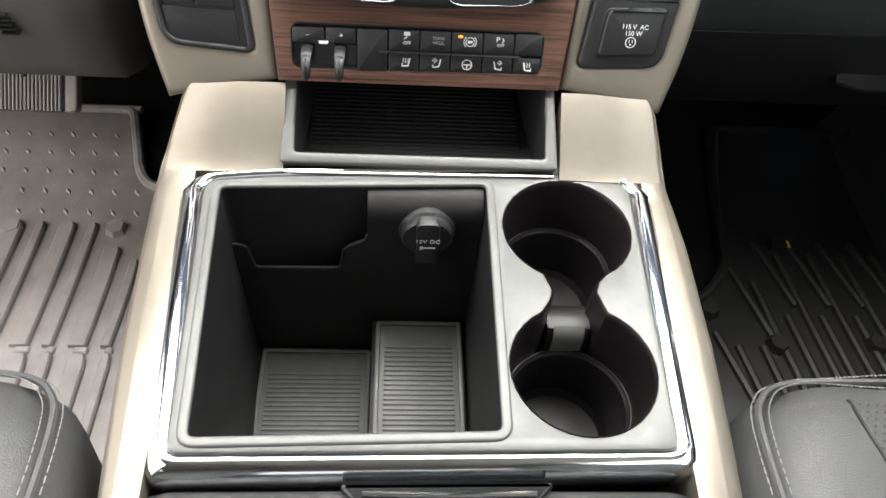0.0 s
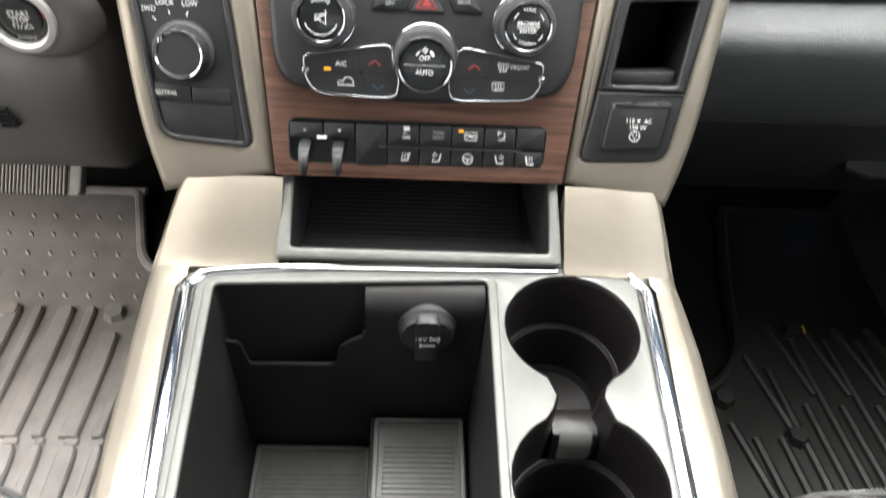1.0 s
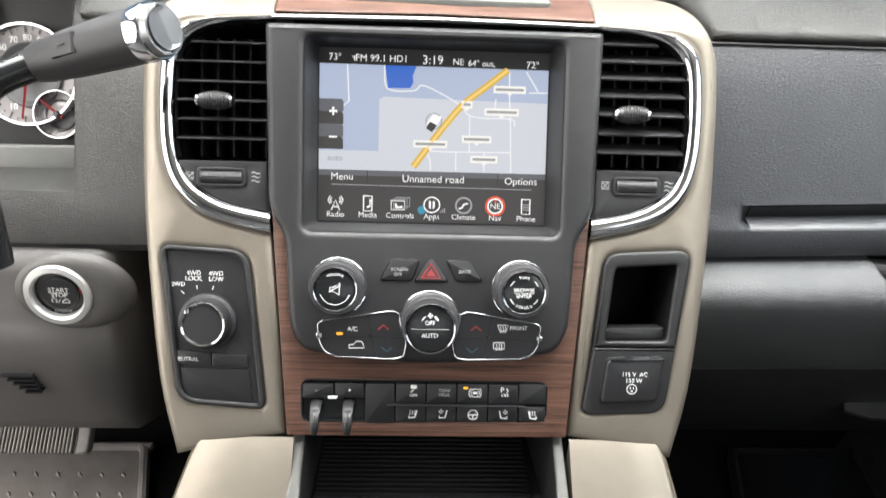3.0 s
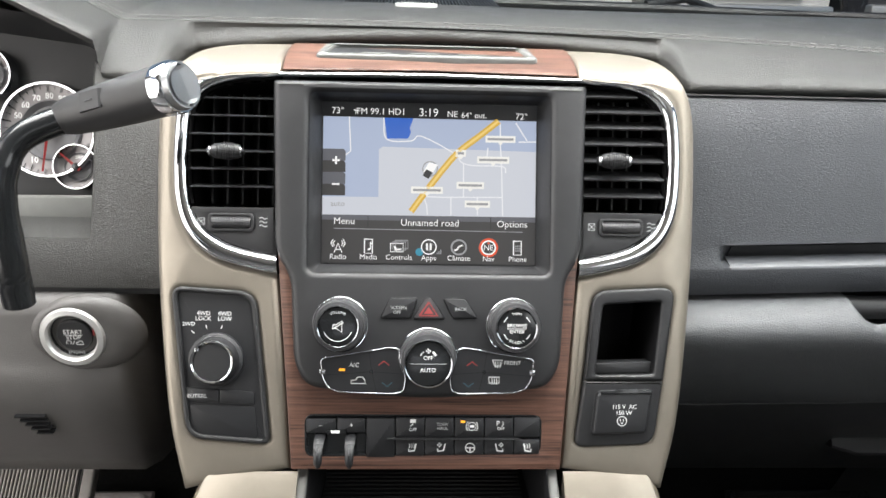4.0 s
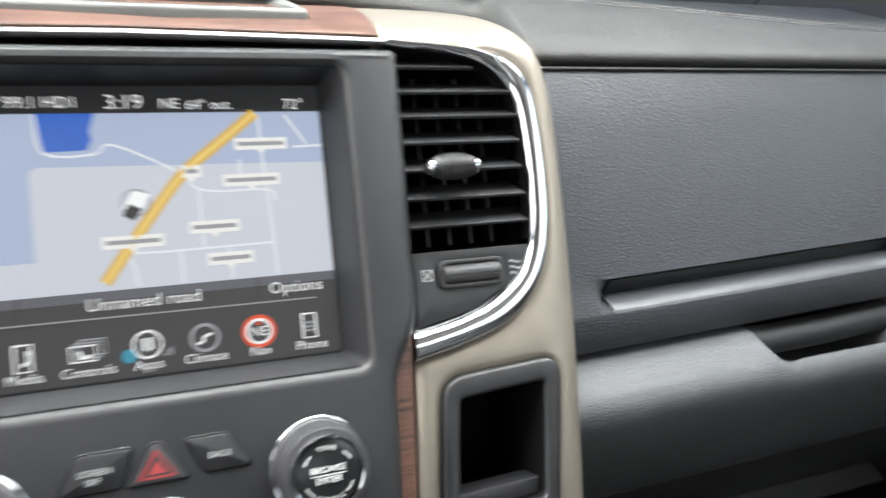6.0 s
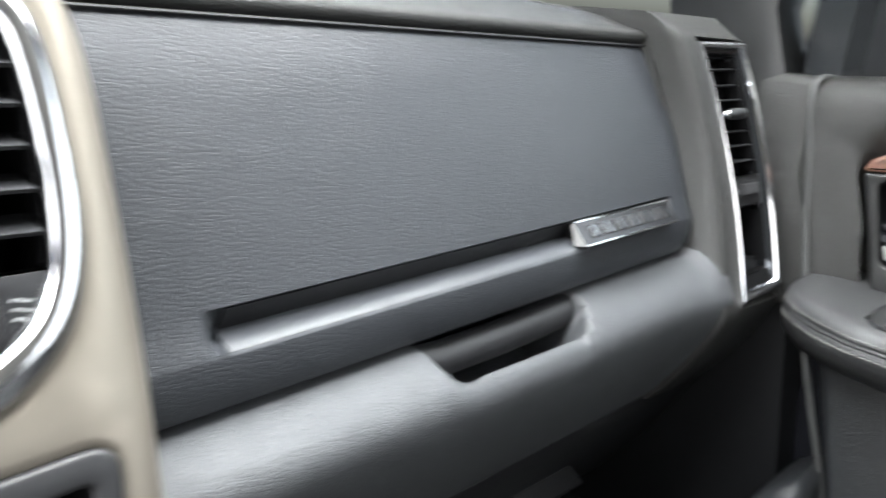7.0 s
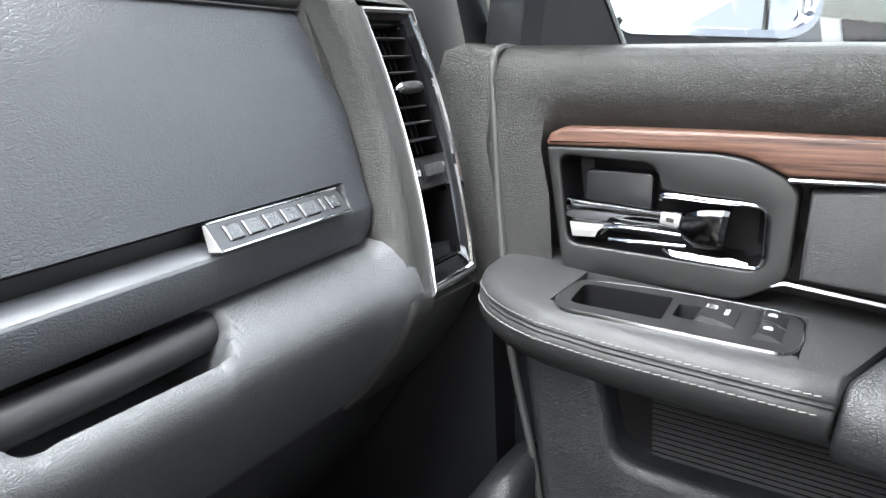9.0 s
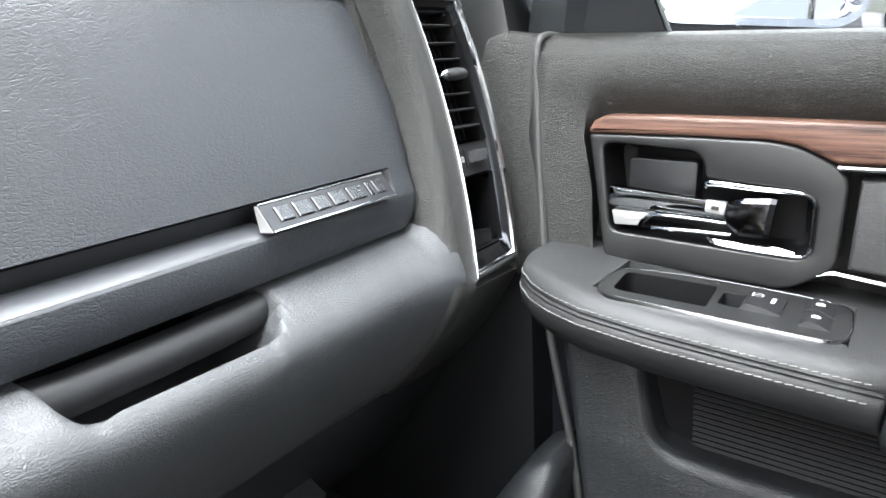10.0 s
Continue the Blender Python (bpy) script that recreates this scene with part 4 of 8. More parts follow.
part("cap", lathe([(0.0141, -0.0130), (0.0138, -0.0144), (0.0, -0.0148)], 40, kc), CHARCOAL, dk, "dark cap", STACK)
part("pointer", solid(rect(kc[0] - 0.0124, kc[1] + 0.0078, kc[0] - 0.0094, kc[1] + 0.0108, 0.0008), -0.0166, -0.014, 0.0004, 2), CHROME, dk, "", STACK)
for words, a, b, sz in (("2WD", 335, 592, 0.0044), ("4WD", 360.5, 573.5, 0.0046), ("LOCK", 360, 582.5, 0.0046), ("4WD", 397, 574, 0.0046), ("LOW", 397, 583, 0.0046)):
    lettering("letters", words, sz, on_face(*face(a, b), 0.0004), PRINT, drive)
for q in (((340, 603), (345, 608)), ((365, 593), (366, 599)), ((393, 594), (391, 600))):
    part("tick", stroke(faces_of(*q), 0.0007, 0.0004, 0), PRINT, drive, "", STACK, flat=True)
part("neutral_key", solid(rounded(faces_of((331, 699), (389, 703), (390, 726), (334, 722)), 0.0015), -0.0012, 0.008, 0.0010, 2), BUTTON, drive, "black neutral key", STACK)
part("side_key", solid(rounded(faces_of((391, 703), (450, 707), (451, 729), (391, 726)), 0.0015), -0.0012, 0.008, 0.0010, 2), BUTTON, drive, "blank black key", STACK)
lettering("letters", "NEUTRAL", 0.0041, on_face(*face(349, 714), -0.0014), PRINT, drive)
part("lower_blank", solid(rounded(faces_of((337, 728), (452, 732), (457, 788), (345, 783)), 0.002), -0.0004, 0.008, 0.0006, 2), BUTTON, drive, "blank lower plate", STACK)

# -- storage slot and mains outlet --
slot = thing("storage_slot", STACK @ pose(0.156, 0, -0.155), "dark storage slot in the centre stack", "storage slot")
sl = rounded([(0.1305, -0.0835), (0.1965, -0.0800), (0.1870, -0.1545), (0.1240, -0.1545)], [0.012, 0.012, 0.0008, 0.0008], 5)
hole = rounded([(0.1385, -0.0945), (0.1855, -0.0915), (0.1795, -0.1495), (0.1325, -0.1505)], 0.003, 4)
part("frame", solid(sl, -0.0030, 0.012, 0.0022, 3, holes=[hole]), CHARCOAL, slot, "charcoal frame", STACK)
bm = bmesh.new()
h1 = ccw(hole)
a = [bm.verts.new((u, 0.0, v)) for u, v in h1]
b = [bm.verts.new((0.159 + (u - 0.159) * 0.92, 0.066, -0.122 + (v + 0.122) * 0.92)) for u, v in h1]
for i in range(len(a)):
    j = (i + 1) % len(a)
    bm.faces.new((a[i], a[j], b[j], b[i]))
bm.faces.new(b)
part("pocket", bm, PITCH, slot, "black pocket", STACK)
part("lip", solid(rounded([(0.1330, -0.1415), (0.1795, -0.1400), (0.1790, -0.1490), (0.1325, -0.1500)], 0.0015), 0.004, 0.020, 0.0010, 2), CHARCOAL, slot, "", STACK)
outlet = thing("mains_outlet", STACK @ pose(0.15, 0, -0.205), "black covered mains outlet below the storage slot", "power outlet")
ol = rounded([(0.1238, -0.1550), (0.1868, -0.1550), (0.1800, -0.2050), (0.1165, -0.2075)], [0.0008, 0.0008, 0.012, 0.008], 5)
part("frame", solid(ol, -0.0028, 0.012, 0.0022, 3), CHARCOAL, outlet, "charcoal frame", STACK)
cover = rounded([(0.1338, -0.1635), (0.1770, -0.1620), (0.1730, -0.1950), (0.1300, -0.1970)], 0.004, 4)
part("recess", solid(inset(cover, -0.0012), -0.0034, 0.0, 0.0004, 1), DARK, outlet, "", STACK)
lid = part("cover", solid(cover, -0.0062, -0.002, 0.0020, 3), BUTTON, outlet, "black hinged cover", STACK)
part("grip", solid(rounded([(0.1365, -0.1625), (0.1475, -0.1622), (0.1500, -0.1605), (0.1640, -0.1600), (0.1660, -0.1618), (0.1765, -0.1615), (0.1765, -0.1640), (0.1365, -0.1650)], 0.0005), -0.0070, -0.004, 0.0005, 2), GLOSS, lid, "", STACK)
lettering("letters", "115 V  AC", 0.0046, on_face(0.1550, -0.1745, -0.0064), PRINT, lid)
lettering("letters", "150 W", 0.0046, on_face(0.1545, -0.1792, -0.0064), PRINT, lid)
oc = (0.1532, -0.1856)
part("socket_mark", stroke(disc(*oc, 0.0037, 20) + disc(*oc, 0.0037, 20)[:1], 0.0006, -0.0064, 0), PRINT, lid, "", STACK, flat=True)
for k in (-0.0012, 0.0012):
    part("socket_mark", flat(rect(oc[0] + k - 0.0003, oc[1] - 0.0002, oc[0] + k + 0.0003, oc[1] + 0.0018), -0.0064), PRINT, lid, "", STACK, flat=True)
part("socket_mark", flat(disc(oc[0], oc[1] - 0.0016, 0.0007, 8), -0.0064), PRINT, lid, "", STACK, flat=True)

# -- centre console --
console = thing("center_console", (0.004, -0.24, 0.0), "champagne centre console with a chrome-edged open bin and two cup holders", "center console")
TOP = 0.365
XC = 0.004


def console_loop(near, far, r, far_r):
    """An outline on the console's top: its two near corners, then five places along the bowed far edge."""
    return rounded(list(near) + list(far), [r, r, far_r, 0.05, 0.05, 0.05, far_r], 5)


ring_outer = console_loop([(-0.1570, -0.3770), (0.1710, -0.3710)], [(0.1790, -0.1400), (0.1180, -0.1265), (0.0, -0.1320), (-0.1000, -0.1360), (-0.1740, -0.1460)], 0.012, 0.024)
INNER = ([(-0.1440, -0.3625), (0.1560, -0.3590)], [(0.1635, -0.1430), (0.1180, -0.1315), (0.0, -0.1380), (-0.1000, -0.1425), (-0.1585, -0.1500)])
ring_inner = console_loop(*INNER, 0.009, 0.014)
bm = bmesh.new()
rings = []
n = len(ring_outer)
for t, dz in ((0.0, -0.016), (0.0, -0.001), (0.06, 0.0018), (0.3, 0.0035), (0.6, 0.0030), (0.85, 0.0012), (1.0, -0.0015), (1.0, -0.006)):
    rings.append([bm.verts.new((a[0] * (1 - t) + b[0] * t, a[1] * (1 - t) + b[1] * t, TOP + dz - (0.010 * max(0.0, 1 - t) if (a[1] < -0.35) else 0.0))) for a, b in zip(ring_outer, ring_inner)])
for a, b in zip(rings, rings[1:]):
    for i in range(n):
        j = (i + 1) % n
        bm.faces.new((a[i], a[j], b[j], b[i]))
part("chrome_frame", bm, CHROME, console, "polished chrome frame round bin and cup holders", None, 45)

BIN_TOP = rounded([(-0.1345, -0.3540), (0.0505, -0.3490), (0.0530, -0.1465), (-0.1465, -0.1560)], 0.006, 4)


def cup_outline(grow=0.0):
    """Two rounds joined by a neck."""
    c1, c2, r1, r2 = (0.1095, -0.1880), (0.1052, -0.3040), 0.0464 + grow, 0.0464 + grow
    out = disc(*c1, r1, 30, None, -62, 242)
    neck_l, neck_r = [(0.0905 - grow, -0.2355), (0.0932 - grow, -0.2440), (0.0900 - grow, -0.2535)], [(0.1240 + grow, -0.2535), (0.1215 + grow, -0.2450), (0.1245 + grow, -0.2365)]
    return ccw(out + neck_l + disc(*c2, r2, 30, None, 118, 422) + neck_r)


plate = inset(ccw(console_loop(*INNER, 0.008, 0.013)), 0.0005)
part("insert", solid(plate, TOP + 0.0010, TOP - 0.012, 0.0012, 2, holes=[inset(BIN_TOP, 0), cup_outline(0.0012)], close_back=False, plane="xy"), INSERT, console, "grey satin top plate")
rim_b = ccw(BIN_TOP)
part("bin_rim", solid(inset(rim_b, -0.0055), TOP + 0.0028, TOP, 0.0016, 3, holes=[inset(rim_b, 0.0012)], plane="xy"), INSERT, console, "raised grey rim of the bin")

# the open bin
bm = bmesh.new()
levels = [(TOP + 0.001, 0.0), (TOP - 0.010, 0.0012), (0.19, 0.0030), (0.160, 0.0040), (0.152, 0.0070)]
brings = [[bm.verts.new((q[0], q[1], z)) for q in inset(rim_b, ins)] for z, ins in levels]
for a, b in zip(brings, brings[1:]):
    for i in range(len(a)):
        j = (i + 1) % len(a)
        bm.faces.new((a[i], a[j], b[j], b[i]))
bm.faces.new(brings[-1])
part("bin", bm, BIN, console, "deep black bin")
# raised tray in the bin's corner, and the ribbed floors
part("bin_step", box(-0.0345, -0.343, 0.152, 0.0475, -0.1580, 0.2035, 0.002), BIN, console, "raised step")
for name, x0, x1, z, lab in (("step_mat", -0.0310, 0.0452, 0.2040, "ribbed rubber mat on the step"), ("bin_mat", -0.1380, -0.0360, 0.1530, "ribbed rubber mat in the bin")):
    border = rect(x0, -0.340, x1, -0.1685, 0.004)
    rib = [solid(border, z + 0.0012, z, 0.0008, 2, plane="xy"), solid(border, z + 0.004, z, 0.0008, 2, holes=[inset(border, 0.004)], plane="xy")]
    y = -0.334
    while y < -0.195:
        part("mat_rib", box(x0 + 0.008, y, z, x1 - 0.008, y + 0.0022, z + 0.0024, 0.0006, 1), RUBBER, console)
        y += 0.0046
    part(name, join(*rib), RUBBER, console, lab)
# pocket wall with a notched edge, and the thicker wall that holds the socket
part("socket_wall", loft([[(x, y, z) for y, z in ((-0.1480, 0.155), (-0.1480, 0.3625), (-0.1530, 0.3615), (-0.1610, 0.3570), (-0.1648, 0.3510), (-0.1660, 0.3420), (-0.1660, 0.155))] for x in (-0.0375, 0.0505)]), BIN, console, "black socket wall")
ledge = rounded([(-0.1440, 0.156), (-0.0375, 0.156), (-0.0375, 0.3250), (-0.040, 0.3180), (-0.0545, 0.3095), (-0.0590, 0.2810), (-0.0640, 0.2812), (-0.1270, 0.2798), (-0.1300, 0.2810), (-0.1340, 0.3075), (-0.1480, 0.3098)], [0, 0, 0.001, 0.001, 0.004, 0.003, 0.003, 0.003, 0.003, 0.004, 0.002], 3)
part("pocket_edge", tube([(u, -0.1650, v) for u, v in [(-0.0385, 0.3245), (-0.0400, 0.3175), (-0.0530, 0.3098), (-0.0575, 0.3045), (-0.0600, 0.2852), (-0.0645, 0.2810), (-0.1265, 0.2798), (-0.1300, 0.2828), (-0.1330, 0.3045), (-0.1360, 0.3083), (-0.1450, 0.3095)]], 0.0010, 6), CHARCOAL, console, "slightly paler edge of the pocket wall")
part("pocket_wall", solid(ledge, -0.1662, -0.1630, 0.0, 2), BIN, console, "thin notched pocket wall", None, 34, True)
# 12 volt socket with its cap
cap12 = thing("socket_cap", (0.0085, -0.166, 0.30), "round black cap on the twelve volt socket in the bin wall", "socket cap")
part("collar", lathe([(0.0222, -0.158), (0.0222, -0.1670), (0.0205, -0.1690)], 40, (0.0085, 0.3335)), CHARCOAL, cap12)
part("cap", lathe([(0.0203, -0.160), (0.0203, -0.1730), (0.0188, -0.1752), (0.0, -0.1756)], 40, (0.0085, 0.3335)), CHARCOAL, cap12, "round black cap")
part("strap", solid(rounded([(-0.0005, 0.3545), (0.0175, 0.3545), (0.0180, 0.3080), (0.0005, 0.3080)], [0.006, 0.006, 0.001, 0.001], 4), -0.1790, -0.171, 0.0010, 2), CHARCOAL, cap12, "flat black strap")
lettering("letters", "12V DC", 0.0058, pose(0.0088, -0.1792, 0.3350, 90), PRINT, cap12)
key_line = [(0.0030, 0.3170), (0.0030, 0.3130), (0.0052, 0.3130), (0.0052, 0.3142), (0.0145, 0.3142), (0.0150, 0.3152), (0.0140, 0.3165), (0.0125, 0.3158), (0.0110, 0.3165), (0.0095, 0.3158), (0.0052, 0.3162), (0.0052, 0.3170)]
part("key_mark", flat([(u, v + 0.0125) for u, v in key_line], -0.1792), PRINT, cap12, "white key mark", None, flat=True)

# cup holders
bm = bmesh.new()
levels = [(TOP + 0.0015, -0.0012), (TOP, -0.0002), (TOP - 0.004, 0.0005), (TOP - 0.052, 0.0020)]
crings = [[bm.verts.new((q[0], q[1], z)) for q in inset(cup_outline(0), ins)] for z, ins in levels]
for a, b in zip(crings, crings[1:]):
    for i in range(len(a)):
        j = (i + 1) % len(a)
        bm.faces.new((a[i], a[j], b[j], b[i]))
part("cup_holder_wall", bm, CUP, console, "glossy dark cup holder wall")
for c, r in (((0.1095, -0.1880), 0.0448), ((0.1052, -0.3040), 0.0448)):
    bm = lathe([(r + 0.0004, 0.052), (r - 0.0016, 0.0525), (r - 0.0034, 0.0545), (r - 0.006, 0.100), (r - 0.010, 0.105), (0.0, 0.105)], 44)
    bmesh.ops.transform(bm, matrix=Matrix.Translation((c[0], c[1], TOP)) @ pose(0, 0, 0, -90), verts=bm.verts)
    part("cup_well", bm, CUP, console, "round black cup well")
    part("cup_ring", tube([(c[0] + (r - 0.0008) * math.cos(2 * math.pi * i / 44), c[1] + (r - 0.0008) * math.sin(2 * math.pi * i / 44), TOP - 0.0523) for i in range(44)], 0.0011, 6, True), CUP, console)
bm = loft([[(x, -0.2300, TOP - 0.052), (x, -0.2330, TOP - 0.034), (x, -0.2400, TOP - 0.027), (x, -0.2490, TOP - 0.025), (x, -0.2570, TOP - 0.027), (x, -0.2600, TOP - 0.034), (x, -0.2610, TOP - 0.060), (x, -0.2300, TOP - 0.066)] for x in (0.0922, 0.1225)])
part("cup_bridge", bm, CUP, console, "dark bridge between the cups")
part("bridge_pad", loft([[(x, -0.2560, TOP - 0.0255), (x, -0.2590, TOP - 0.0275), (x, -0.2622, TOP - 0.034), (x, -0.2630, TOP - 0.048), (x, -0.2590, TOP - 0.048)] for x in (0.0965, 0.1185)]), INSERT, console, "pale grey pad on the bridge")

# champagne flanks: run from the stack down and back along both sides
for sgn in (1, -1):
    secs = []
    for y, zt, half_in, right_out, left_out, drop in ((-0.0915, 0.4120, 0.1045, 0.1780, 0.1750, 0.030), (-0.100, 0.4060, 0.1045, 0.1820, 0.1790, 0.030), (-0.118, 0.3880, 0.1050, 0.1880, 0.1870, 0.030), (-0.1270, 0.3785, 0.1055, 0.1908, 0.1912, 0.030), (-0.1340, 0.3720, 0.1055, 0.1930, 0.1945, 0.030), (-0.1405, 0.3672, 0.1055, 0.1948, 0.1965, 0.030), (-0.1412, 0.3669, 0.1700, 0.1950, 0.1966, 0.032), (-0.1600, 0.3662, 0.1690, 0.1975, 0.1972, 0.032), (-0.20, 0.3650, 0.167, 0.2000, 0.1962, 0.034), (-0.28, 0.3635, 0.163, 0.1990, 0.1922, 0.036), (-0.345, 0.3615, 0.160, 0.1955, 0.1865, 0.038), (-0.385, 0.3600, 0.1585, 0.1925, 0.1825, 0.04), (-0.42, 0.3580, 0.1580, 0.1900, 0.1800, 0.04)):
        half_out = right_out if sgn > 0 else left_out
        xi, xo = XC + sgn * half_in, 0.0015 + sgn * half_out
        f = 0.005 + 0.008 * step(-y, 0.09, 0.20)
        secs.append([(xi, y, zt - drop), (xi, y, zt), (xi * 0.45 + xo * 0.55, y, zt), (xo - sgn * f, y, zt - 0.0006), (xo - sgn * f * 0.5, y, zt - 0.0026), (xo - sgn * f * 0.15, y, zt - 0.0072), (xo, y, zt - f), (xo + sgn * 0.003, y, zt - drop - 0.03), (xi, y, zt - drop - 0.03)])
    part("flank", loft(secs), CHAMPAGNE, console, "champagne satin-painted flank", None, 42)
    part("lower_side", loft([[(XC + sgn * a, y, z) for a, z in ((0.162, 0.30), (0.184, 0.335), (0.192, 0.18), (0.198, 0.005), (0.162, 0.005))] for y in (0.02, -0.15, -0.42)]), GRAINED, console, "dark grained lower side")
# near end: lid with a gloss latch
lid_secs = []
for y, z in ((-0.379, 0.350), (-0.3805, 0.3570), (-0.385, 0.3625), (-0.42, 0.366), (-0.52, 0.370), (-0.62, 0.366)):
    lid_secs.append([(XC - 0.158, y, 0.25), (XC - 0.158, y, z - 0.010), (XC - 0.145, y, z - 0.003), (XC, y, z), (XC + 0.145, y, z - 0.003), (XC + 0.158, y, z - 0.010), (XC + 0.158, y, 0.25)])
armrest = thing("console_lid", (0.004, -0.45, 0.25), "dark padded console lid with a glossy latch", "console lid")
part("pad", loft(lid_secs), SEAT, armrest, "dark leather pad", None, 50)
part("latch", solid(rounded([(-0.047, -0.3795), (0.079, -0.3785), (0.066, -0.392), (-0.034, -0.393)], 0.006, 4), 0.3665, 0.350, 0.003, 3, plane="xy"), GLOSS, armrest, "glossy black latch")
part("latch_strip", tube([(-0.032, -0.386, 0.3675), (0.018, -0.3875, 0.3680), (0.066, -0.386, 0.3675)], 0.0016, 8), CHROME, armrest, "chrome strip")
part("base", box(XC - 0.157, -0.62, 0.005, XC + 0.157, -0.374, 0.255), GRAINED, armrest)

# front storage tray under the switches
tray = thing("storage_tray", (0.002, -0.09, 0.34), "open grey-framed storage tray under the switches", "storage tray")
fo = rounded([(-0.1040, 0.0), (0.1070, 0.0), (0.1030, 0.0905), (-0.1005, 0.0905)], 0.004, 4)
fi = rounded([(-0.0935, 0.0085), (0.0975, 0.0085), (0.0945, 0.094), (-0.0915, 0.094)], 0.003, 4)
fi = [(u, min(v, 0.0893)) for u, v in fi]
TRAY = Matrix.Translation((0, -0.1375, 0.3740)) @ pose(0, 0, 0, -56, 0, 0)
part("rim", solid(fo, -0.0015, 0.012, 0.0022, 3, holes=[fi]), INSERT, tray, "grey tray rim", TRAY)
bm = bmesh.new()
a = [bm.verts.new(TRAY @ Vector((u, 0.004, v))) for u, v in ccw(fi)]
low = [(-0.092, -0.1270, 0.348), (0.096, -0.1270, 0.348), (0.090, 0.015, 0.343), (-0.088, 0.015, 0.343), (0.090, 0.015, 0.400), (-0.088, 0.015, 0.400)]
w = [bm.verts.new(p) for p in low]
bm.faces.new((w[0], w[1], w[2], w[3]))
bm.faces.new((w[3], w[2], w[4], w[5]))
c = [bm.verts.new(p) for p in ((-0.0935, -0.1335, 0.372), (0.0975, -0.1335, 0.372), (0.0945, -0.090, 0.420), (-0.0915, -0.090, 0.420))]
bm.faces.new((c[0], c[1], w[1], w[0]))
bm.faces.new((c[1], c[2], w[4], w[2], w[1]))
bm.faces.new((c[0], w[0], w[3], w[5], c[3]))
bm.faces.new((c[3], w[5], w[4], c[2]))
for v in a:
    bm.verts.remove(v)
part("well", bm, CHARCOAL, tray, "black tray well")
for k in range(24):
    part("mat_rib", box(-0.0885, -0.1225 + 0.0052 * k, 0.346, 0.086, -0.1200 + 0.0052 * k, 0.3482, 0.0006, 1), DARK, tray)
part("tray_edge", tube([(-0.100, -0.1400, 0.3668), (0.0, -0.1392, 0.3672), (0.105, -0.1370, 0.3668)], 0.0018, 8), DIM_CHROME, tray, "thin chrome edge")
part("side_gap", box(-0.107, -0.142, 0.34, -0.101, -0.092, 0.352), DARK, tray)

# -- floor, mats, pedal --
floor_bm = bmesh.new()
prof = [(-1.8, 0.0), (0.33, 0.0), (0.42, 0.06), (0.54, 0.24), (0.56, 0.45)]
rows_ = [[floor_bm.verts.new((x, y, z)) for x in (-0.84, -0.4, 0, 0.4, 0.84)] for y, z in prof]
for p, q in zip(rows_, rows_[1:]):
    for i in range(4):
        floor_bm.faces.new((p[i], p[i + 1], q[i + 1], q[i]))
structure("floor", floor_bm, CARPET, "black carpeted cab floor", "floor")


def mat_lift(co):
    """Mats climb the toe board at their far end."""
    k = max(0.0, co.y - 0.21)
    return Vector((co.x, co.y - 0.12 * k, co.z + 0.10 * k * min(1.0, k / 0.05 + 0.3)))


dm = thing("floor_mat", (-0.47, 0.0, 0.0), "grey ribbed rubber floor mat in the driver's footwell", "floor mat", "rubber floor mats")
edge = rounded([(-0.80, -0.42), (-0.255, -0.42), (-0.262, 0.10), (-0.285, 0.172), (-0.345, 0.172), (-0.363, 0.200), (-0.393, 0.328), (-0.80, 0.322)], [0.02, 0.02, 0.02, 0.01, 0.02, 0.02, 0.02, 0.02], 4)
bm = solid(edge, 0.012, 0.002, 0.004, 2, plane="xy")
for k in range(14):
    bmesh.ops.bisect_plane(bm, geom=bm.verts[:] + bm.edges[:] + bm.faces[:], plane_co=(0, 0.205 + 0.0115 * k, 0), plane_no=(0, 1, 0))
bmesh.ops.triangulate(bm, faces=[f for f in bm.faces if len(f.verts) > 4])
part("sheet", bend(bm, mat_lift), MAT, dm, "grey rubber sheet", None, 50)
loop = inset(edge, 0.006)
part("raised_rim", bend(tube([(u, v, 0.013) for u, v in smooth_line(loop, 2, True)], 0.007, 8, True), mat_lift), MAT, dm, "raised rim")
stud_pts = []
for r in range(0, 5):
    for i in range(13):
        x, y = -0.413 + 0.0068 * r - 0.0300 * i + (0.030 if r > 2 else 0.0), 0.267 - 0.0368 * r
        if x > -0.78:
            stud_pts.append((x, y))
for x, y in stud_pts:
    bm = bmesh.new()
    k = bm.verts.new((0, 0, 0.0030))
    q = [bm.verts.new((s * math.cos(a), s * math.sin(a), 0.0)) for s, a in ((0.0085, 2.2), (0.0034, 2.2 + math.pi / 2), (0.0085, 2.2 + math.pi), (0.0034, 2.2 - math.pi / 2))]
    for i in range(4):
        bm.faces.new((k, q[i], q[(i + 1) % 4]))
    bmesh.ops.translate(bm, vec=(x, y, 0.0119), verts=bm.verts)
    part("stud", bend(bm, mat_lift), MAT, dm, "", None, 20)


def rib_row(x, y0, y1, bow, w=0.0095):
    pts = [(x - bow * t, y0 + (y1 - y0) * t, 0.0125) for t in [k / 8 for k in range(9)]]
    return tube(pts, w, 8, False, (1.0, 0.95))


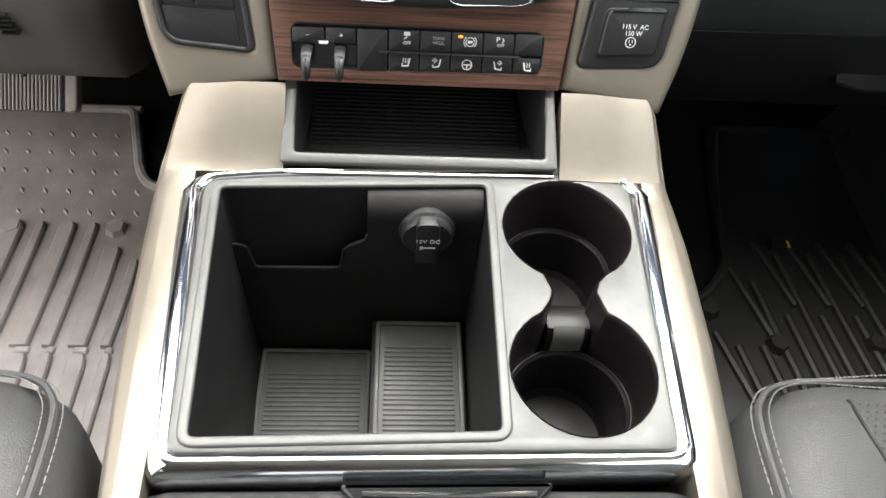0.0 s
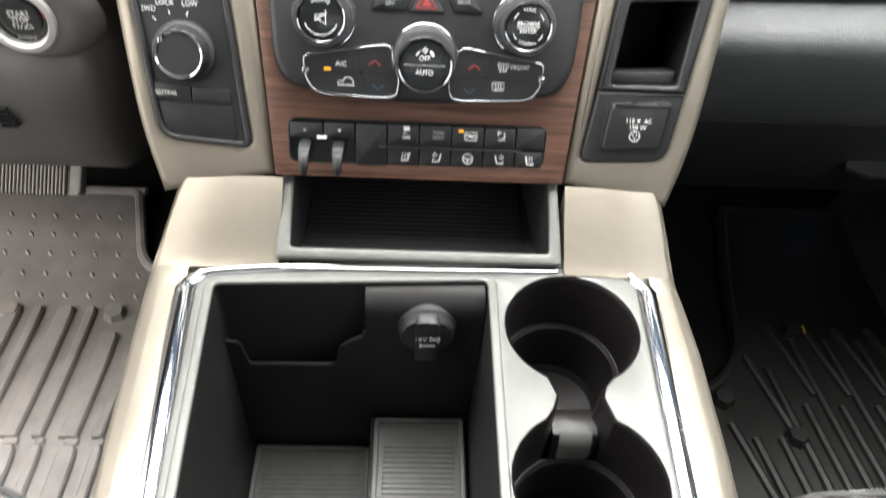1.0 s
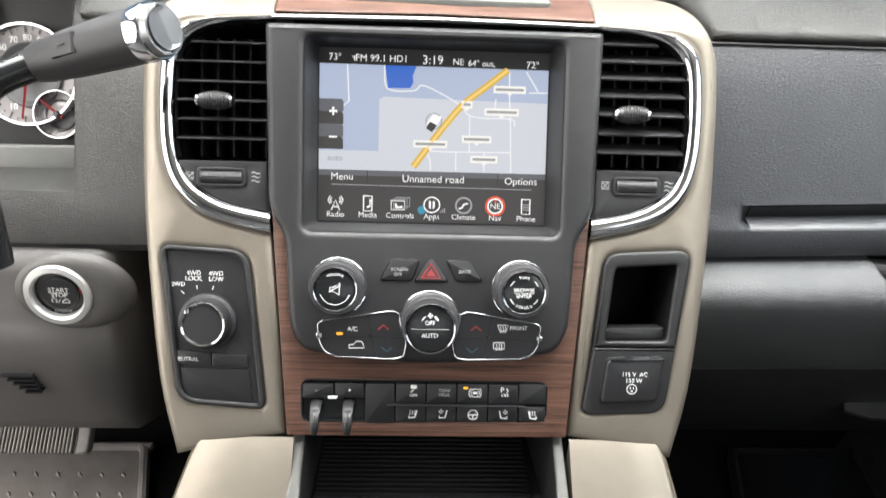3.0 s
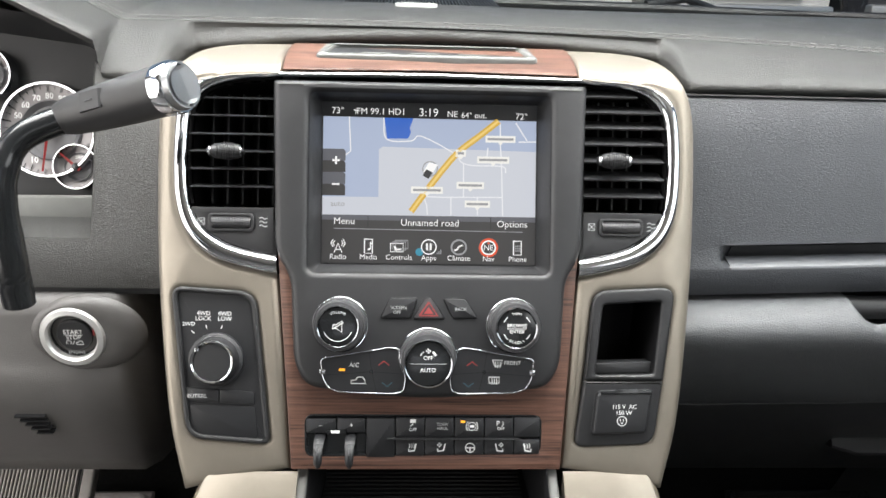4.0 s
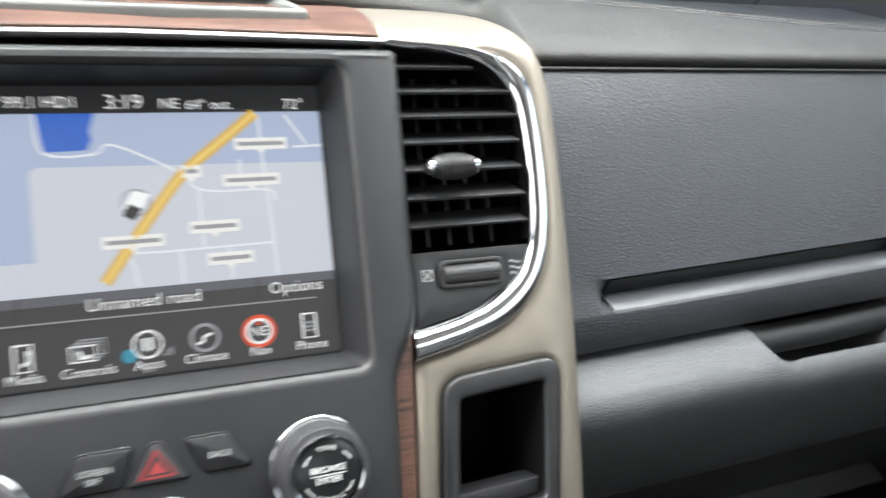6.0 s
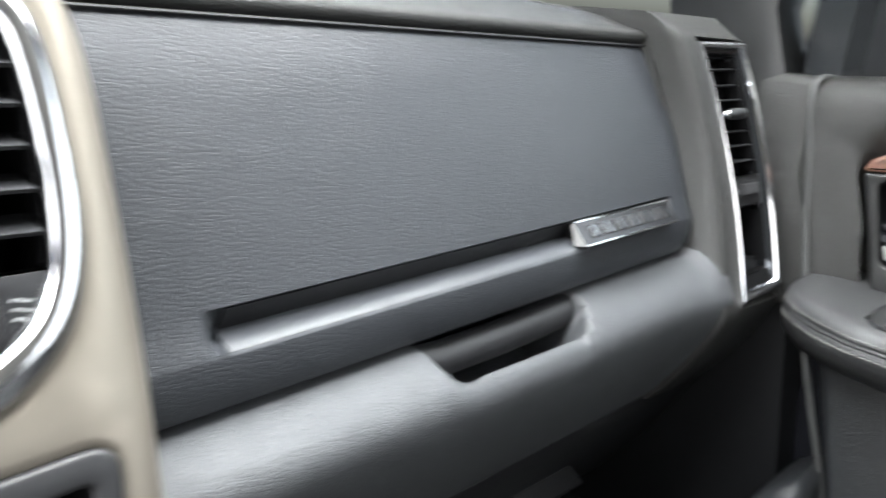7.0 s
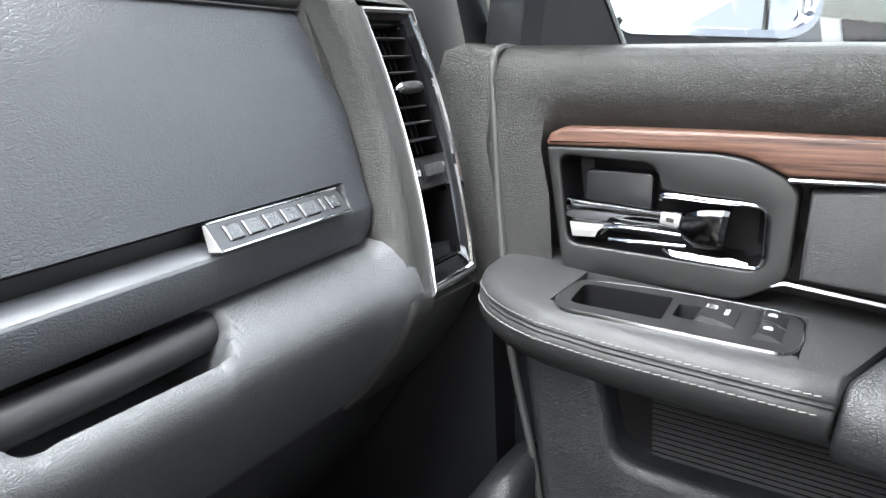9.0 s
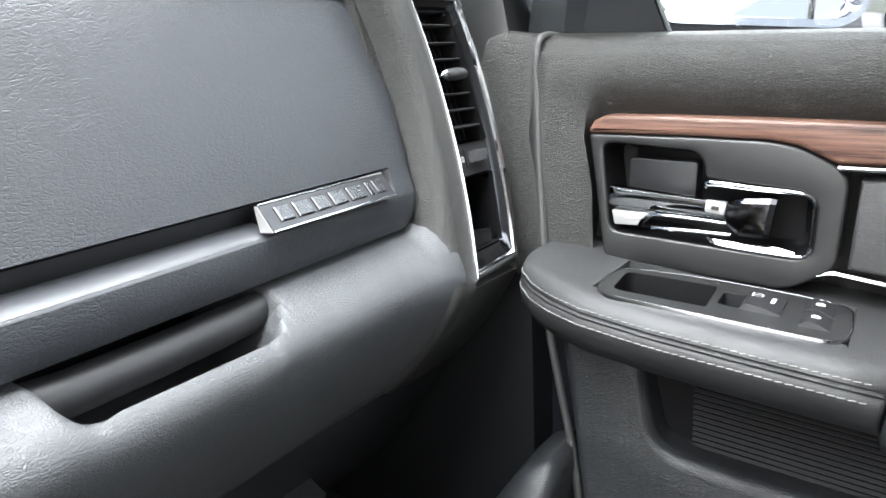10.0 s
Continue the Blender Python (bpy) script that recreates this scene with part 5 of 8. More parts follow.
def bar_row(right, w, y0, y1, high=0.0195):
    """A broad raised bar with a rounded far end, its right flank at x = right."""
    secs = []
    for t, tip in ((0.0, 0.30), (0.012, 0.14), (0.03, 0.05), (0.06, 0.0), (0.2, 0.0), (0.4, 0.0), (0.6, 0.0), (0.8, 0.0), (1.0, 0.0)):
        y = y0 + (y1 - y0) * t
        x = right - 0.010 * (t * 0.7) ** 2 - tip * w
        v = w * (1 - 2 * tip)
        z = high - (0.0030 if t == 0.0 else 0.0)
        secs.append([(x, y, 0.010), (x - 0.0006, y, z - 0.0022), (x - 0.0024, y, z), (x - v + 0.0024, y, z), (x - v + 0.0006, y, z - 0.0022), (x - v, y, 0.010)])
    return loft(secs)


for i in range(7):
    for right, w, y0 in ((-0.332 - 0.0648 * i, 0.0125, 0.040 if i == 0 else 0.099), (-0.359 - 0.0648 * i, 0.0215, 0.060 if i == 0 else 0.099)):
        part("rib", bar_row(right, w, y0, -0.086), MAT, dm)
        part("rib", bar_row(right, w, -0.094, -0.40), MAT, dm)
        part("rib_bridge", box(right - w * 0.9, -0.0945, 0.011, right - w * 0.1, -0.0855, 0.0165, 0.002, 1), MAT, dm)
for x, y in ((-0.503, 0.089), (-0.374, 0.090), (-0.632, 0.089)):
    bm = bmesh.new()
    bmesh.ops.create_cone(bm, cap_ends=True, segments=6, radius1=0.0145, radius2=0.0115, depth=0.010, matrix=Matrix.Translation((x, y, 0.0165)))
    part("hex_stud", bm, MAT, dm, "hexagonal stud", None, 20)

pm = thing("floor_mat", (0.49, 0.0, 0.0), "ribbed rubber floor mat in the passenger's footwell, darkened for shade", "floor mat", "rubber floor mats")
# mat rubber toned near black for the shade under the dash
MAT_P = shade("shaded_rubber_mat", (0.0135, 0.013, 0.0127), 0.45, 0.0, ("noise", 500, 0.0004), 0.25, 30, spec=0.4)
edge = rounded([(0.262, -0.42), (0.76, -0.42), (0.76, 0.33), (0.468, 0.33), (0.434, 0.144), (0.421, 0.055), (0.382, 0.007), (0.300, -0.03)], 0.02, 4)
bm = solid(edge, 0.012, 0.002, 0.004, 2, plane="xy")
for k in range(14):
    bmesh.ops.bisect_plane(bm, geom=bm.verts[:] + bm.edges[:] + bm.faces[:], plane_co=(0, 0.205 + 0.0115 * k, 0), plane_no=(0, 1, 0))
bmesh.ops.triangulate(bm, faces=[f for f in bm.faces if len(f.verts) > 4])
part("sheet", bend(bm, mat_lift), MAT_P, pm, "rubber sheet darkened for footwell shade", None, 50)
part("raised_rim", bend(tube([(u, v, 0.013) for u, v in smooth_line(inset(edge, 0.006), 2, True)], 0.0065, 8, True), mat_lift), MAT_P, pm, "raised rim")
for i in range(10):
    x = 0.386 + 0.0455 * i
    top = min(0.094, -0.052 + 0.10 * i)
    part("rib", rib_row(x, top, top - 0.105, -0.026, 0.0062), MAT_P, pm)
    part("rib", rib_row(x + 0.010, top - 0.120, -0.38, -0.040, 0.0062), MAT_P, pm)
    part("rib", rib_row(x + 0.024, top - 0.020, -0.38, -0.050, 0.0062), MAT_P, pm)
for x, y in ((0.508, 0.088), (0.384, -0.020), (0.459, -0.070), (0.588, -0.068)):
    bm = bmesh.new()
    bmesh.ops.create_cone(bm, cap_ends=True, segments=6, radius1=0.0150, radius2=0.0115, depth=0.012, matrix=Matrix.Translation((x, y, 0.0180)))
    part("hex_stud", bm, MAT_P, pm, "hexagonal stud", None, 20)
tag = thing("mat_tag", (0.522, 0.089, 0.012), "tiny yellow tag on the passenger's floor mat", "tag")
part("tag_body", box(0.517, 0.083, 0.012, 0.525, 0.095, 0.0190, 0.001), shade("yellow_plastic", (0.55, 0.38, 0.03), 0.5), tag)

pedal = thing("brake_pedal", (-0.49, 0.235, 0.08), "worn pale brake pedal with upright rubber ribs", "brake pedal")
PED = Matrix.Translation((-0.492, 0.232, 0.125)) @ pose(0, 0, 0, -48, 0, 0)
part("plate", solid(rect(-0.066, -0.030, 0.066, 0.030, 0.012, 5), 0.0, 0.010, 0.004, 3), CHARCOAL, pedal, "dark pedal plate", PED)
PEDAL = shade("worn_pedal_rubber", (0.34, 0.32, 0.30), 0.45, 0.0, ("noise", 900, 0.0002), 0.15)
part("end_pad", solid(rounded([(0.049, -0.0305), (0.0665, -0.0305), (0.0665, 0.0305), (0.049, 0.0305)], [0.001, 0.012, 0.012, 0.001], 5), -0.0045, 0.010, 0.003, 3), PEDAL, pedal, "worn pale end of the pedal pad", PED)
for k in range(22):
    x = -0.058 + 0.0048 * k
    part("rib", box(x, -0.0045, -0.030, x + 0.0030, 0.001, 0.030, 0.0008, 1), PEDAL, pedal, "", PED)
part("arm", tube([(-0.492, 0.245, 0.13), (-0.492, 0.33, 0.24), (-0.492, 0.40, 0.45)], 0.010, 8), DARK, pedal, "black pedal arm")

# -- seats --


def make_seat(sgn, label):
    """A leather seat cushion with a bolster, a piped edge and double stitching; sgn: 1 for the right-hand seat."""
    seat = thing("seat", (sgn * 0.47, -0.62, 0.0), label, "seat", "front seats")
    inner, outer = 0.192, 0.74
    secs = []
    for y, z, sh in ((-0.292, 0.235, 0.10), (-0.2875, 0.285, 0.066), (-0.292, 0.318, 0.052), (-0.303, 0.342, 0.040), (-0.322, 0.355, 0.024), (-0.36, 0.362, 0.010), (-0.45, 0.362, 0.0), (-0.62, 0.355, 0.0), (-0.80, 0.350, 0.0)):
        x0, x1 = inner + sh, outer - sh
        r = 0.052
        pts = [(x0 + 0.02, 0.10)]
        pts += [(x0 + r - r * math.cos(a), z - r + r * math.sin(a)) for a in [radians(k * 15) for k in range(7)]]
        pts += [(x0 + 0.085, z - 0.004), (x0 + 0.13, z - 0.008), ((x0 + x1) / 2, z - 0.010), (x1 - 0.13, z - 0.008), (x1 - 0.085, z - 0.004)]
        pts += [(x1 - r + r * math.cos(a), z - r + r * math.sin(a)) for a in [radians(90 - k * 15) for k in range(7)]]
        pts += [(x1 - 0.02, 0.10)]
        secs.append([(sgn * x, y, zz) for x, zz in pts])
    part("cushion", loft(secs), SEAT_CUSHION, seat, "black leather cushion", None, 70)
    # seams that follow the bolster's round corner
    def surf(t, k):
        p = smooth_line([(0.345, -0.2925, 0.3300), (0.300, -0.2935, 0.3310), (0.258, -0.2970, 0.3350), (0.228, -0.314, 0.3450), (0.2165, -0.350, 0.3520), (0.218, -0.45, 0.3560), (0.234, -0.62, 0.355)], 10)
        q = Vector(p[min(len(p) - 1, max(0, int(t * (len(p) - 1))))])
        return Vector((q.x + k, q.y - (k if t < 0.35 else 0) * (1 - t / 0.35), q.z + 0.0005))
    line = [surf(i / 60, 0.0) for i in range(61)]
    part("piping", tube([(sgn * p.x, p.y, p.z) for p in line], 0.0024, 6), SEAT_CUSHION, seat, "raised seam")
    for off in (-0.0055, 0.0065):
        row = [surf(i / 60, off) for i in range(61)]
        dense = smooth_line([tuple(p) for p in row], 4)
        bits = []
        i = 0
        while i + 2 < len(dense):
            a, b = dense[i], dense[i + 2]
            bits.append(tube([(sgn * a[0], a[1], a[2] + 0.0004), (sgn * b[0], b[1], b[2] + 0.0004)], 0.00045, 5))
            i += 3
        tagged(part("stitching", join(*bits), THREAD, seat, "pale grey stitching"), kind="stuff")
    def height(x, y):
        """The cushion's top over a place."""
        for s, t in zip(secs, secs[1:]):
            if t[0][1] <= y <= s[0][1]:
                k = (s[0][1] - y) / (s[0][1] - t[0][1])
                row = [(abs(p[0]) * (1 - k) + abs(q[0]) * k, p[2] * (1 - k) + q[2] * k) for p, q in zip(s, t)]
                for a, b in zip(row, row[1:]):
                    if a[0] <= x <= b[0] and a[1] > 0.2 and b[1] > 0.2:
                        return a[1] + (b[1] - a[1]) * (x - a[0]) / max(1e-6, b[0] - a[0])
        return None
    bm = bmesh.new()
    for i in range(44):
        for j in range(36):
            x, y = 0.288 + 0.0062 * i + 0.0031 * (j % 2), -0.322 - 0.0054 * j
            if x < 0.288 + max(0.0, (-0.36 - y)) * 0.12:
                continue
            z = height(x, y)
            if z is not None:
                bm.faces.new([bm.verts.new((sgn * (x + 0.0010 * math.cos(a)), y + 0.0010 * math.sin(a), z + 0.0016)) for a in [math.pi / 3 * k for k in range(6)]])
    tagged(part("perforation", bm, DARK, seat, "small dark perforations", None, 5, True), kind="stuff")
    seam = [(x, y, height(x, y)) for x, y in [(0.283 + 0.13 * max(0.0, -0.33 - yy), yy) for yy in [-0.318 - 0.008 * k for k in range(30)]]]
    part("insert_seam", tube([(sgn * x, y, z) for x, y, z in seam if z], 0.0016, 6), DARK, seat, "sunk seam")
    part("backrest", loft([[(sgn * x, -0.80 - 0.25 * (z - 0.3), z) for x in (0.22, 0.24, 0.47, 0.70, 0.72)] + [(sgn * x, -0.93 - 0.25 * (z - 0.3), z) for x in (0.72, 0.22)] for z in (0.28, 0.5, 0.75, 0.92)]), SEAT_CUSHION, seat, "black leather backrest", None, 60)
    return seat


make_seat(-1, "black leather driver's seat with pale double stitching")
make_seat(1, "black leather passenger's seat with pale double stitching")

# -- dashboard --
dash = thing("dashboard", (0, 0.2, 0.30), "charcoal leather-grained dashboard with a stitched top pad", "dashboard")


# top pad: one soft skin from door to door; it steps up round the centre stack and climbs over the instruments
secs = []
for x in [-0.80, -0.72, -0.60, -0.50, -0.42, -0.38, -0.34, -0.31, -0.29, -0.278, -0.2715, -0.2695, -0.268, -0.262, -0.245, -0.228, -0.2245, -0.221, -0.2175, -0.214, -0.2105, -0.207, -0.203, -0.19, -0.16, -0.12, -0.06, 0.0, 0.06, 0.12, 0.16, 0.19, 0.203, 0.206, 0.2085, 0.211, 0.2135, 0.216, 0.2185, 0.221, 0.24, 0.28, 0.36, 0.48, 0.60, 0.66, 0.72, 0.78]:
    arch = 1 - step(abs(x), 0.203, 0.2215 if x > 0 else 0.2265)
    hood = step(-x, 0.2675, 0.2715)
    climb = 0.50 * max(0.0, min(0.16, -0.2685 - x))
    lip_y = 0.0635 + 0.050 * arch + 0.003 * hood
    lip_z = 0.6870 + (0.0290 - 0.29 * x * x) * arch + 0.0244 * hood + climb
    st_y = 0.130
    st_z = 0.7237 - 0.0508 * max(0.0, min(x, 0.55) + 0.05) ** 1.8 + climb
    back = 0.47 - 0.10 * (abs(x) / 0.8) ** 2
    secs.append([(x, lip_y + 0.016, lip_z - 0.010), (x, lip_y + 0.002, lip_z - 0.0045), (x, lip_y, lip_z), (x, lip_y + 0.0025, lip_z + 0.0035), (x, lip_y * 0.75 + st_y * 0.25, lip_z * 0.62 + st_z * 0.38), (x, (lip_y + st_y) / 2, lip_z * 0.32 + st_z * 0.68), (x, st_y - 0.010, st_z - 0.0012), (x, st_y - 0.003, st_z - 0.0002), (x, st_y, st_z - 0.0018), (x, st_y + 0.003, st_z + 0.0006), (x, 0.20, st_z + 0.0040 - 0.1 * climb), (x, 0.28, st_z + 0.0030 - 0.4 * climb), (x, 0.36, 0.716 + 0.3 * climb), (x, back, 0.704), (x, back, 0.66), (x, lip_y + 0.03 + 0.09 * hood, 0.66 + (lip_z - 0.672) * hood)])
part("top_pad", loft(secs), LEATHER, dash, "soft leather-grained top pad", None, 60)
STITCH = [(s[8][0], s[8][1], s[8][2]) for s in secs[::2]]
for off in (-0.0068, 0.0068):
    dense = smooth_line([(x, y + off, z + (0.0015 if off < 0 else 0.0032)) for x, y, z in STITCH], 60)
    bits = []
    for i in range(0, len(dense) - 3, 3):
        a, b = dense[i], dense[i + 2]
        bits.append(tube([a, b], 0.00042, 4))
    tagged(part("stitching", join(*bits), shade("dash_thread", (0.085, 0.085, 0.083), 0.7, 0, None, 0.2), dash, "grey double stitching"), kind="stuff")
part("seam_groove", tube([(x, y, z - 0.0008) for x, y, z in STITCH], 0.0009, 5), DARK, dash)
# tray in the walnut cap
CAP = Matrix.Translation((0, 0.0570, 0.7052)) @ pose(0, 0, 0, 4.8, 0, 0)
tray_o = rounded([(-0.0935, 0.0), (0.0875, 0.0), (0.0830, 0.035), (-0.0890, 0.035)], 0.005, 4)
tray_i = rounded([(-0.0860, 0.0045), (0.0800, 0.0045), (0.0740, 0.0315), (-0.0800, 0.0315)], 0.005, 4)
part("cap_tray", solid(tray_o, 0.0036, -0.006, 0.0028, 3, holes=[tray_i], plane="xy"), INSERT, dash, "grey rim of the cap tray", CAP)
part("cap_tray_floor", solid(inset(ccw(tray_i), -0.002), 0.0008, -0.006, 0.0, plane="xy"), CHARCOAL, dash, "dark tray floor", CAP)
for k in (-0.045, -0.005, 0.035):
    part("tray_print", box(k - 0.012, 0.014, 0.0, k + 0.012, 0.017, 0.0012), INSERT, dash, "", CAP)
# shadow wall behind the stack, closing the dash
part("core", join(box(-0.262, 0.085, 0.40, 0.78, 0.40, 0.665), box(-0.80, 0.135, 0.40, -0.2625, 0.40, 0.665)), DARK, dash)

# speaker grille with its small plate on top of the pad
grille = thing("speaker_grille", (-0.008, 0.30, 0.72), "black slotted speaker grille on the dash top", "speaker grille")
part("tray", solid(rounded([(-0.078, 0.243), (0.052, 0.243), (0.078, 0.372), (-0.094, 0.372)], 0.008, 4), 0.7225, 0.71, 0.001, 2, plane="xy"), DARK, grille, "black grille plate")
for k in range(46):
    x = -0.090 + 0.0037 * k
    part("bar", box(x - 0.0009, 0.268, 0.7222, x + 0.0009, 0.368, 0.7262, 0.0005, 1), DARK, grille)
part("plate", solid(rounded([(-0.034, 0.240), (0.010, 0.240), (0.010, 0.262), (-0.034, 0.262)], 0.008, 5), 0.7295, 0.7225, 0.001, 2, plane="xy"), PAPER, grille, "pale oval plate")
part("plate_bar", box(-0.026, 0.248, 0.7294, 0.002, 0.2515, 0.7298), PRINT_DIM, grille)


# passenger side: lidded panel with a step, shelf below, knee panel
def hook(x, near):
    """0 outside the grab recess, 1 well inside it; its outer wall slants, so that it ends sooner towards the cabin (near 1)."""
    return step(x, 0.364, 0.392) * (1 - step(x, 0.4890 - 0.017 * near, 0.5000 - 0.017 * near))


def lid_end(z):
    """How far the lid's outer end bows towards the door."""
    return 0.0095 - (2.8 if z > 0.60 else 1.2) * (z - 0.60) ** 2


glove = thing("upper_glove_box", (0.42, 0.03, 0.52), "dark leather-grained upper glove box lid with a stepped groove", "glove box")
xs = [0.196, 0.2025, 0.218, 0.240, 0.2475, 0.250, 0.253, 0.256, 0.2595, 0.30, 0.40, 0.50, 0.55, 0.59, 0.6070, 0.6092, 0.6115, 0.626, 0.6325, 0.6355, 0.6372]


def lift(x):
    """The lid's lower edge and the shelf climb a little towards the door."""
    return 0.038 * (x - 0.25)


secs = []
for x in xs:
    g = min(step(x, 0.2475, 0.2600), 1 - step(x, 0.6070, 0.6115))
    e = 0.0 if x < 0.63 else (0.002 if x < 0.634 else (0.006 if x < 0.637 else 0.012))
    top = 0.679 - 0.4 * e
    curve = -0.004 * (0.25 - ((x - 0.42) / 0.45) ** 2) + 0.25 * e
    line = [(0.0668, top), (0.0640, top - 0.0035), (0.0520, 0.6480), (0.0355, 0.6080), (0.0210, 0.5700), (0.0176, 0.5622), (0.0170 + 0.0030 * g, 0.5608), (0.0135 + 0.0120 * g, 0.5535 - 0.0035 * g), (0.0105 + 0.0135 * g, 0.5490 - 0.0030 * g), (0.0084, 0.5452), (0.0072, 0.5430), (0.0060, 0.5300), (0.0060, 0.5240 + e), (0.0078, 0.5200 + e), (0.0125, 0.5178 + e), (0.030, 0.5178 + e), (0.080, top)]
    ring = []
    for y, z in line:
        k = 1 - step(z, 0.565, 0.672)
        ring.append((x + lid_end(z) * step(x, 0.50, 0.628), y + curve, z + lift(x) * k))
    secs.append(ring)
part("lid", loft(secs), LEATHER_FACE, glove, "dark grained lid", None, 28)
ledge_secs = []
for x in [0.2580, 0.2605] + [0.27 + 0.02 * k for k in range(12)] + [0.5060]:
    c_ = -0.004 * (0.25 - ((x - 0.42) / 0.45) ** 2)
    u_ = lift(x) * (1 - step(0.545, 0.565, 0.672))
    ledge_secs.append([(x, y + c_, z + u_) for y, z in ((0.0245, 0.5455), (0.0238, 0.5492), (0.0160, 0.5474), (0.0098, 0.5458), (0.0080, 0.5448), (0.0074, 0.5436), (0.0120, 0.5430))])
# the lid's plastic in a paler tone that carries the ledge's light
part("ledge", loft(ledge_secs), shade("lit_ledge_plastic", (0.046, 0.049, 0.055), 0.42, 0.0, ("noise", 1800, 0.00004), 0.06, spec=0.65), glove, "smooth ledge in the groove, paled for light from above", None, 50)
# added dark strip: the overhang's shade on the groove's back wall
lining = []
for x in [0.2600, 0.30, 0.36, 0.42, 0.48, 0.54, 0.60, 0.6065]:
    c_, u_ = -0.004 * (0.25 - ((x - 0.42) / 0.45) ** 2), lift(x)
    lining.append([(x, y + c_, z + u_) for y, z in ((0.0184, 0.5606), (0.0240, 0.5506), (0.0240, 0.5466), (0.0270, 0.5466), (0.0270, 0.5606))])
part("groove_shade", loft(lining), DARK, glove, "dark strip for the shade at the back of the groove", None, 40)
part("lid_edge", tube([(x, 0.0655 - 0.004 * (0.25 - ((x - 0.42) / 0.45) ** 2), 0.6800) for x in xs], 0.0011, 6), CHARCOAL, glove)

shelf_secs = []
shelf_line = [(0.060, 0.5140), (0.0040, 0.5150), (-0.0060, 0.5132), (-0.0140, 0.5112), (-0.0205, 0.5085), (-0.0252, 0.5045), (-0.0277, 0.4985), (-0.0276, 0.4910), (-0.0250, 0.4800), (-0.0190, 0.4650), (-0.0108, 0.4470), (0.0010, 0.4260), (0.0104, 0.4095), (0.0180, 0.3985), (0.0215, 0.3960), (0.060, 0.3960)]
recess_line = [(0.060, 0.4680), (0.0120, 0.4690), (-0.0060, 0.4720), (-0.0115, 0.4880), (-0.0140, 0.5005), (-0.0185, 0.5060), (-0.0258, 0.5022)] + shelf_line[7:]
for x in [0.185 + 0.003 * k for k in range(60)] + [0.364 + 0.0015 * k for k in range(100)] + [0.515 + 0.003 * k for k in range(50)]:
    ring = []
    for n, ((y0, z0), (y1, z1)) in enumerate(zip(shelf_line, recess_line)):
        h = hook(x, min(1.0, max(0.0, (n - 1) / 3)))
        y = y0 + (y1 - y0) * h - (0.005 * step(x, 0.595, 0.646) - 0.010 * step(x, 0.650, 0.662)) * max(0.0, min(1.0, (13 - n) / 4))
        fillet = 0.009 * step(x, 0.626, 0.654) * max(0.0, min(1.0, (5 - n) / 3))
        up = lift(min(x, 0.62)) * max(0.35, 1.0 - 0.17 * max(0, n - 1))
        ring.append((x, y, z0 + (z1 - z0) * h + up + fillet))
    shelf_secs.append(ring)
part("shelf", loft(shelf_secs), shade("shelf_plastic", (0.066, 0.069, 0.073), 0.40, 0.0, ("leather", 520, 0.00030), 0.10, spec=0.5), dash, "soft rounded shelf under the lid", None, 60)
part("grab_bar", tube([(0.352, 0.0120, 0.5085), (0.385, 0.0120, 0.5065), (0.43, 0.0122, 0.5075), (0.47, 0.0126, 0.5095), (0.505, 0.0130, 0.5120)], 0.0105, 14), CHARCOAL, dash, "dark grab bar in the recess")
part("shelf_seam", tube([(0.205, 0.0200, 0.3965), (0.45, 0.0190, 0.4005), (0.60, 0.0180, 0.4035), (0.735, 0.0170, 0.4050)], 0.0009, 6), CHARCOAL, dash, "pale seam")
knee = [[(x, y, z) for y, z in ((0.022, 0.398), (0.0235, 0.392), (0.045, 0.350), (0.072, 0.300), (0.11, 0.245), (0.13, 0.24), (0.13, 0.398))] for x in (0.205, 0.45, 0.745)]
part("knee_panel", loft(knee), CHARCOAL, dash, "dark lower knee panel")
part("lower_latch", loft([[(x, 0.060, 0.332), (x, 0.040 + e, 0.3235), (x, 0.040 + e, 0.3205), (x, 0.066, 0.314)] for x, e in ((0.425, 0.012), (0.445, 0.0), (0.60, 0.0))]), CHARCOAL, dash, "charcoal latch of the lower glove box")

# outer end of the dash on the passenger's side
VENT_TOP, VENT_LOW = 0.6880, 0.4975


def vent_edge(z, right):
    """x of the side vent's flank at a height, and y of its face there."""
    b = max(-0.1, min(1.1, (VENT_TOP - z) / (VENT_TOP - VENT_LOW)))
    bow = 0.0145 * 4 * b * (1 - b)
    if right:
        return 0.6945 + 0.0290 * b + bow, 0.0230 - 0.0590 * b
    return 0.6460 + 0.0150 * b + bow, 0.0340 - 0.0685 * b


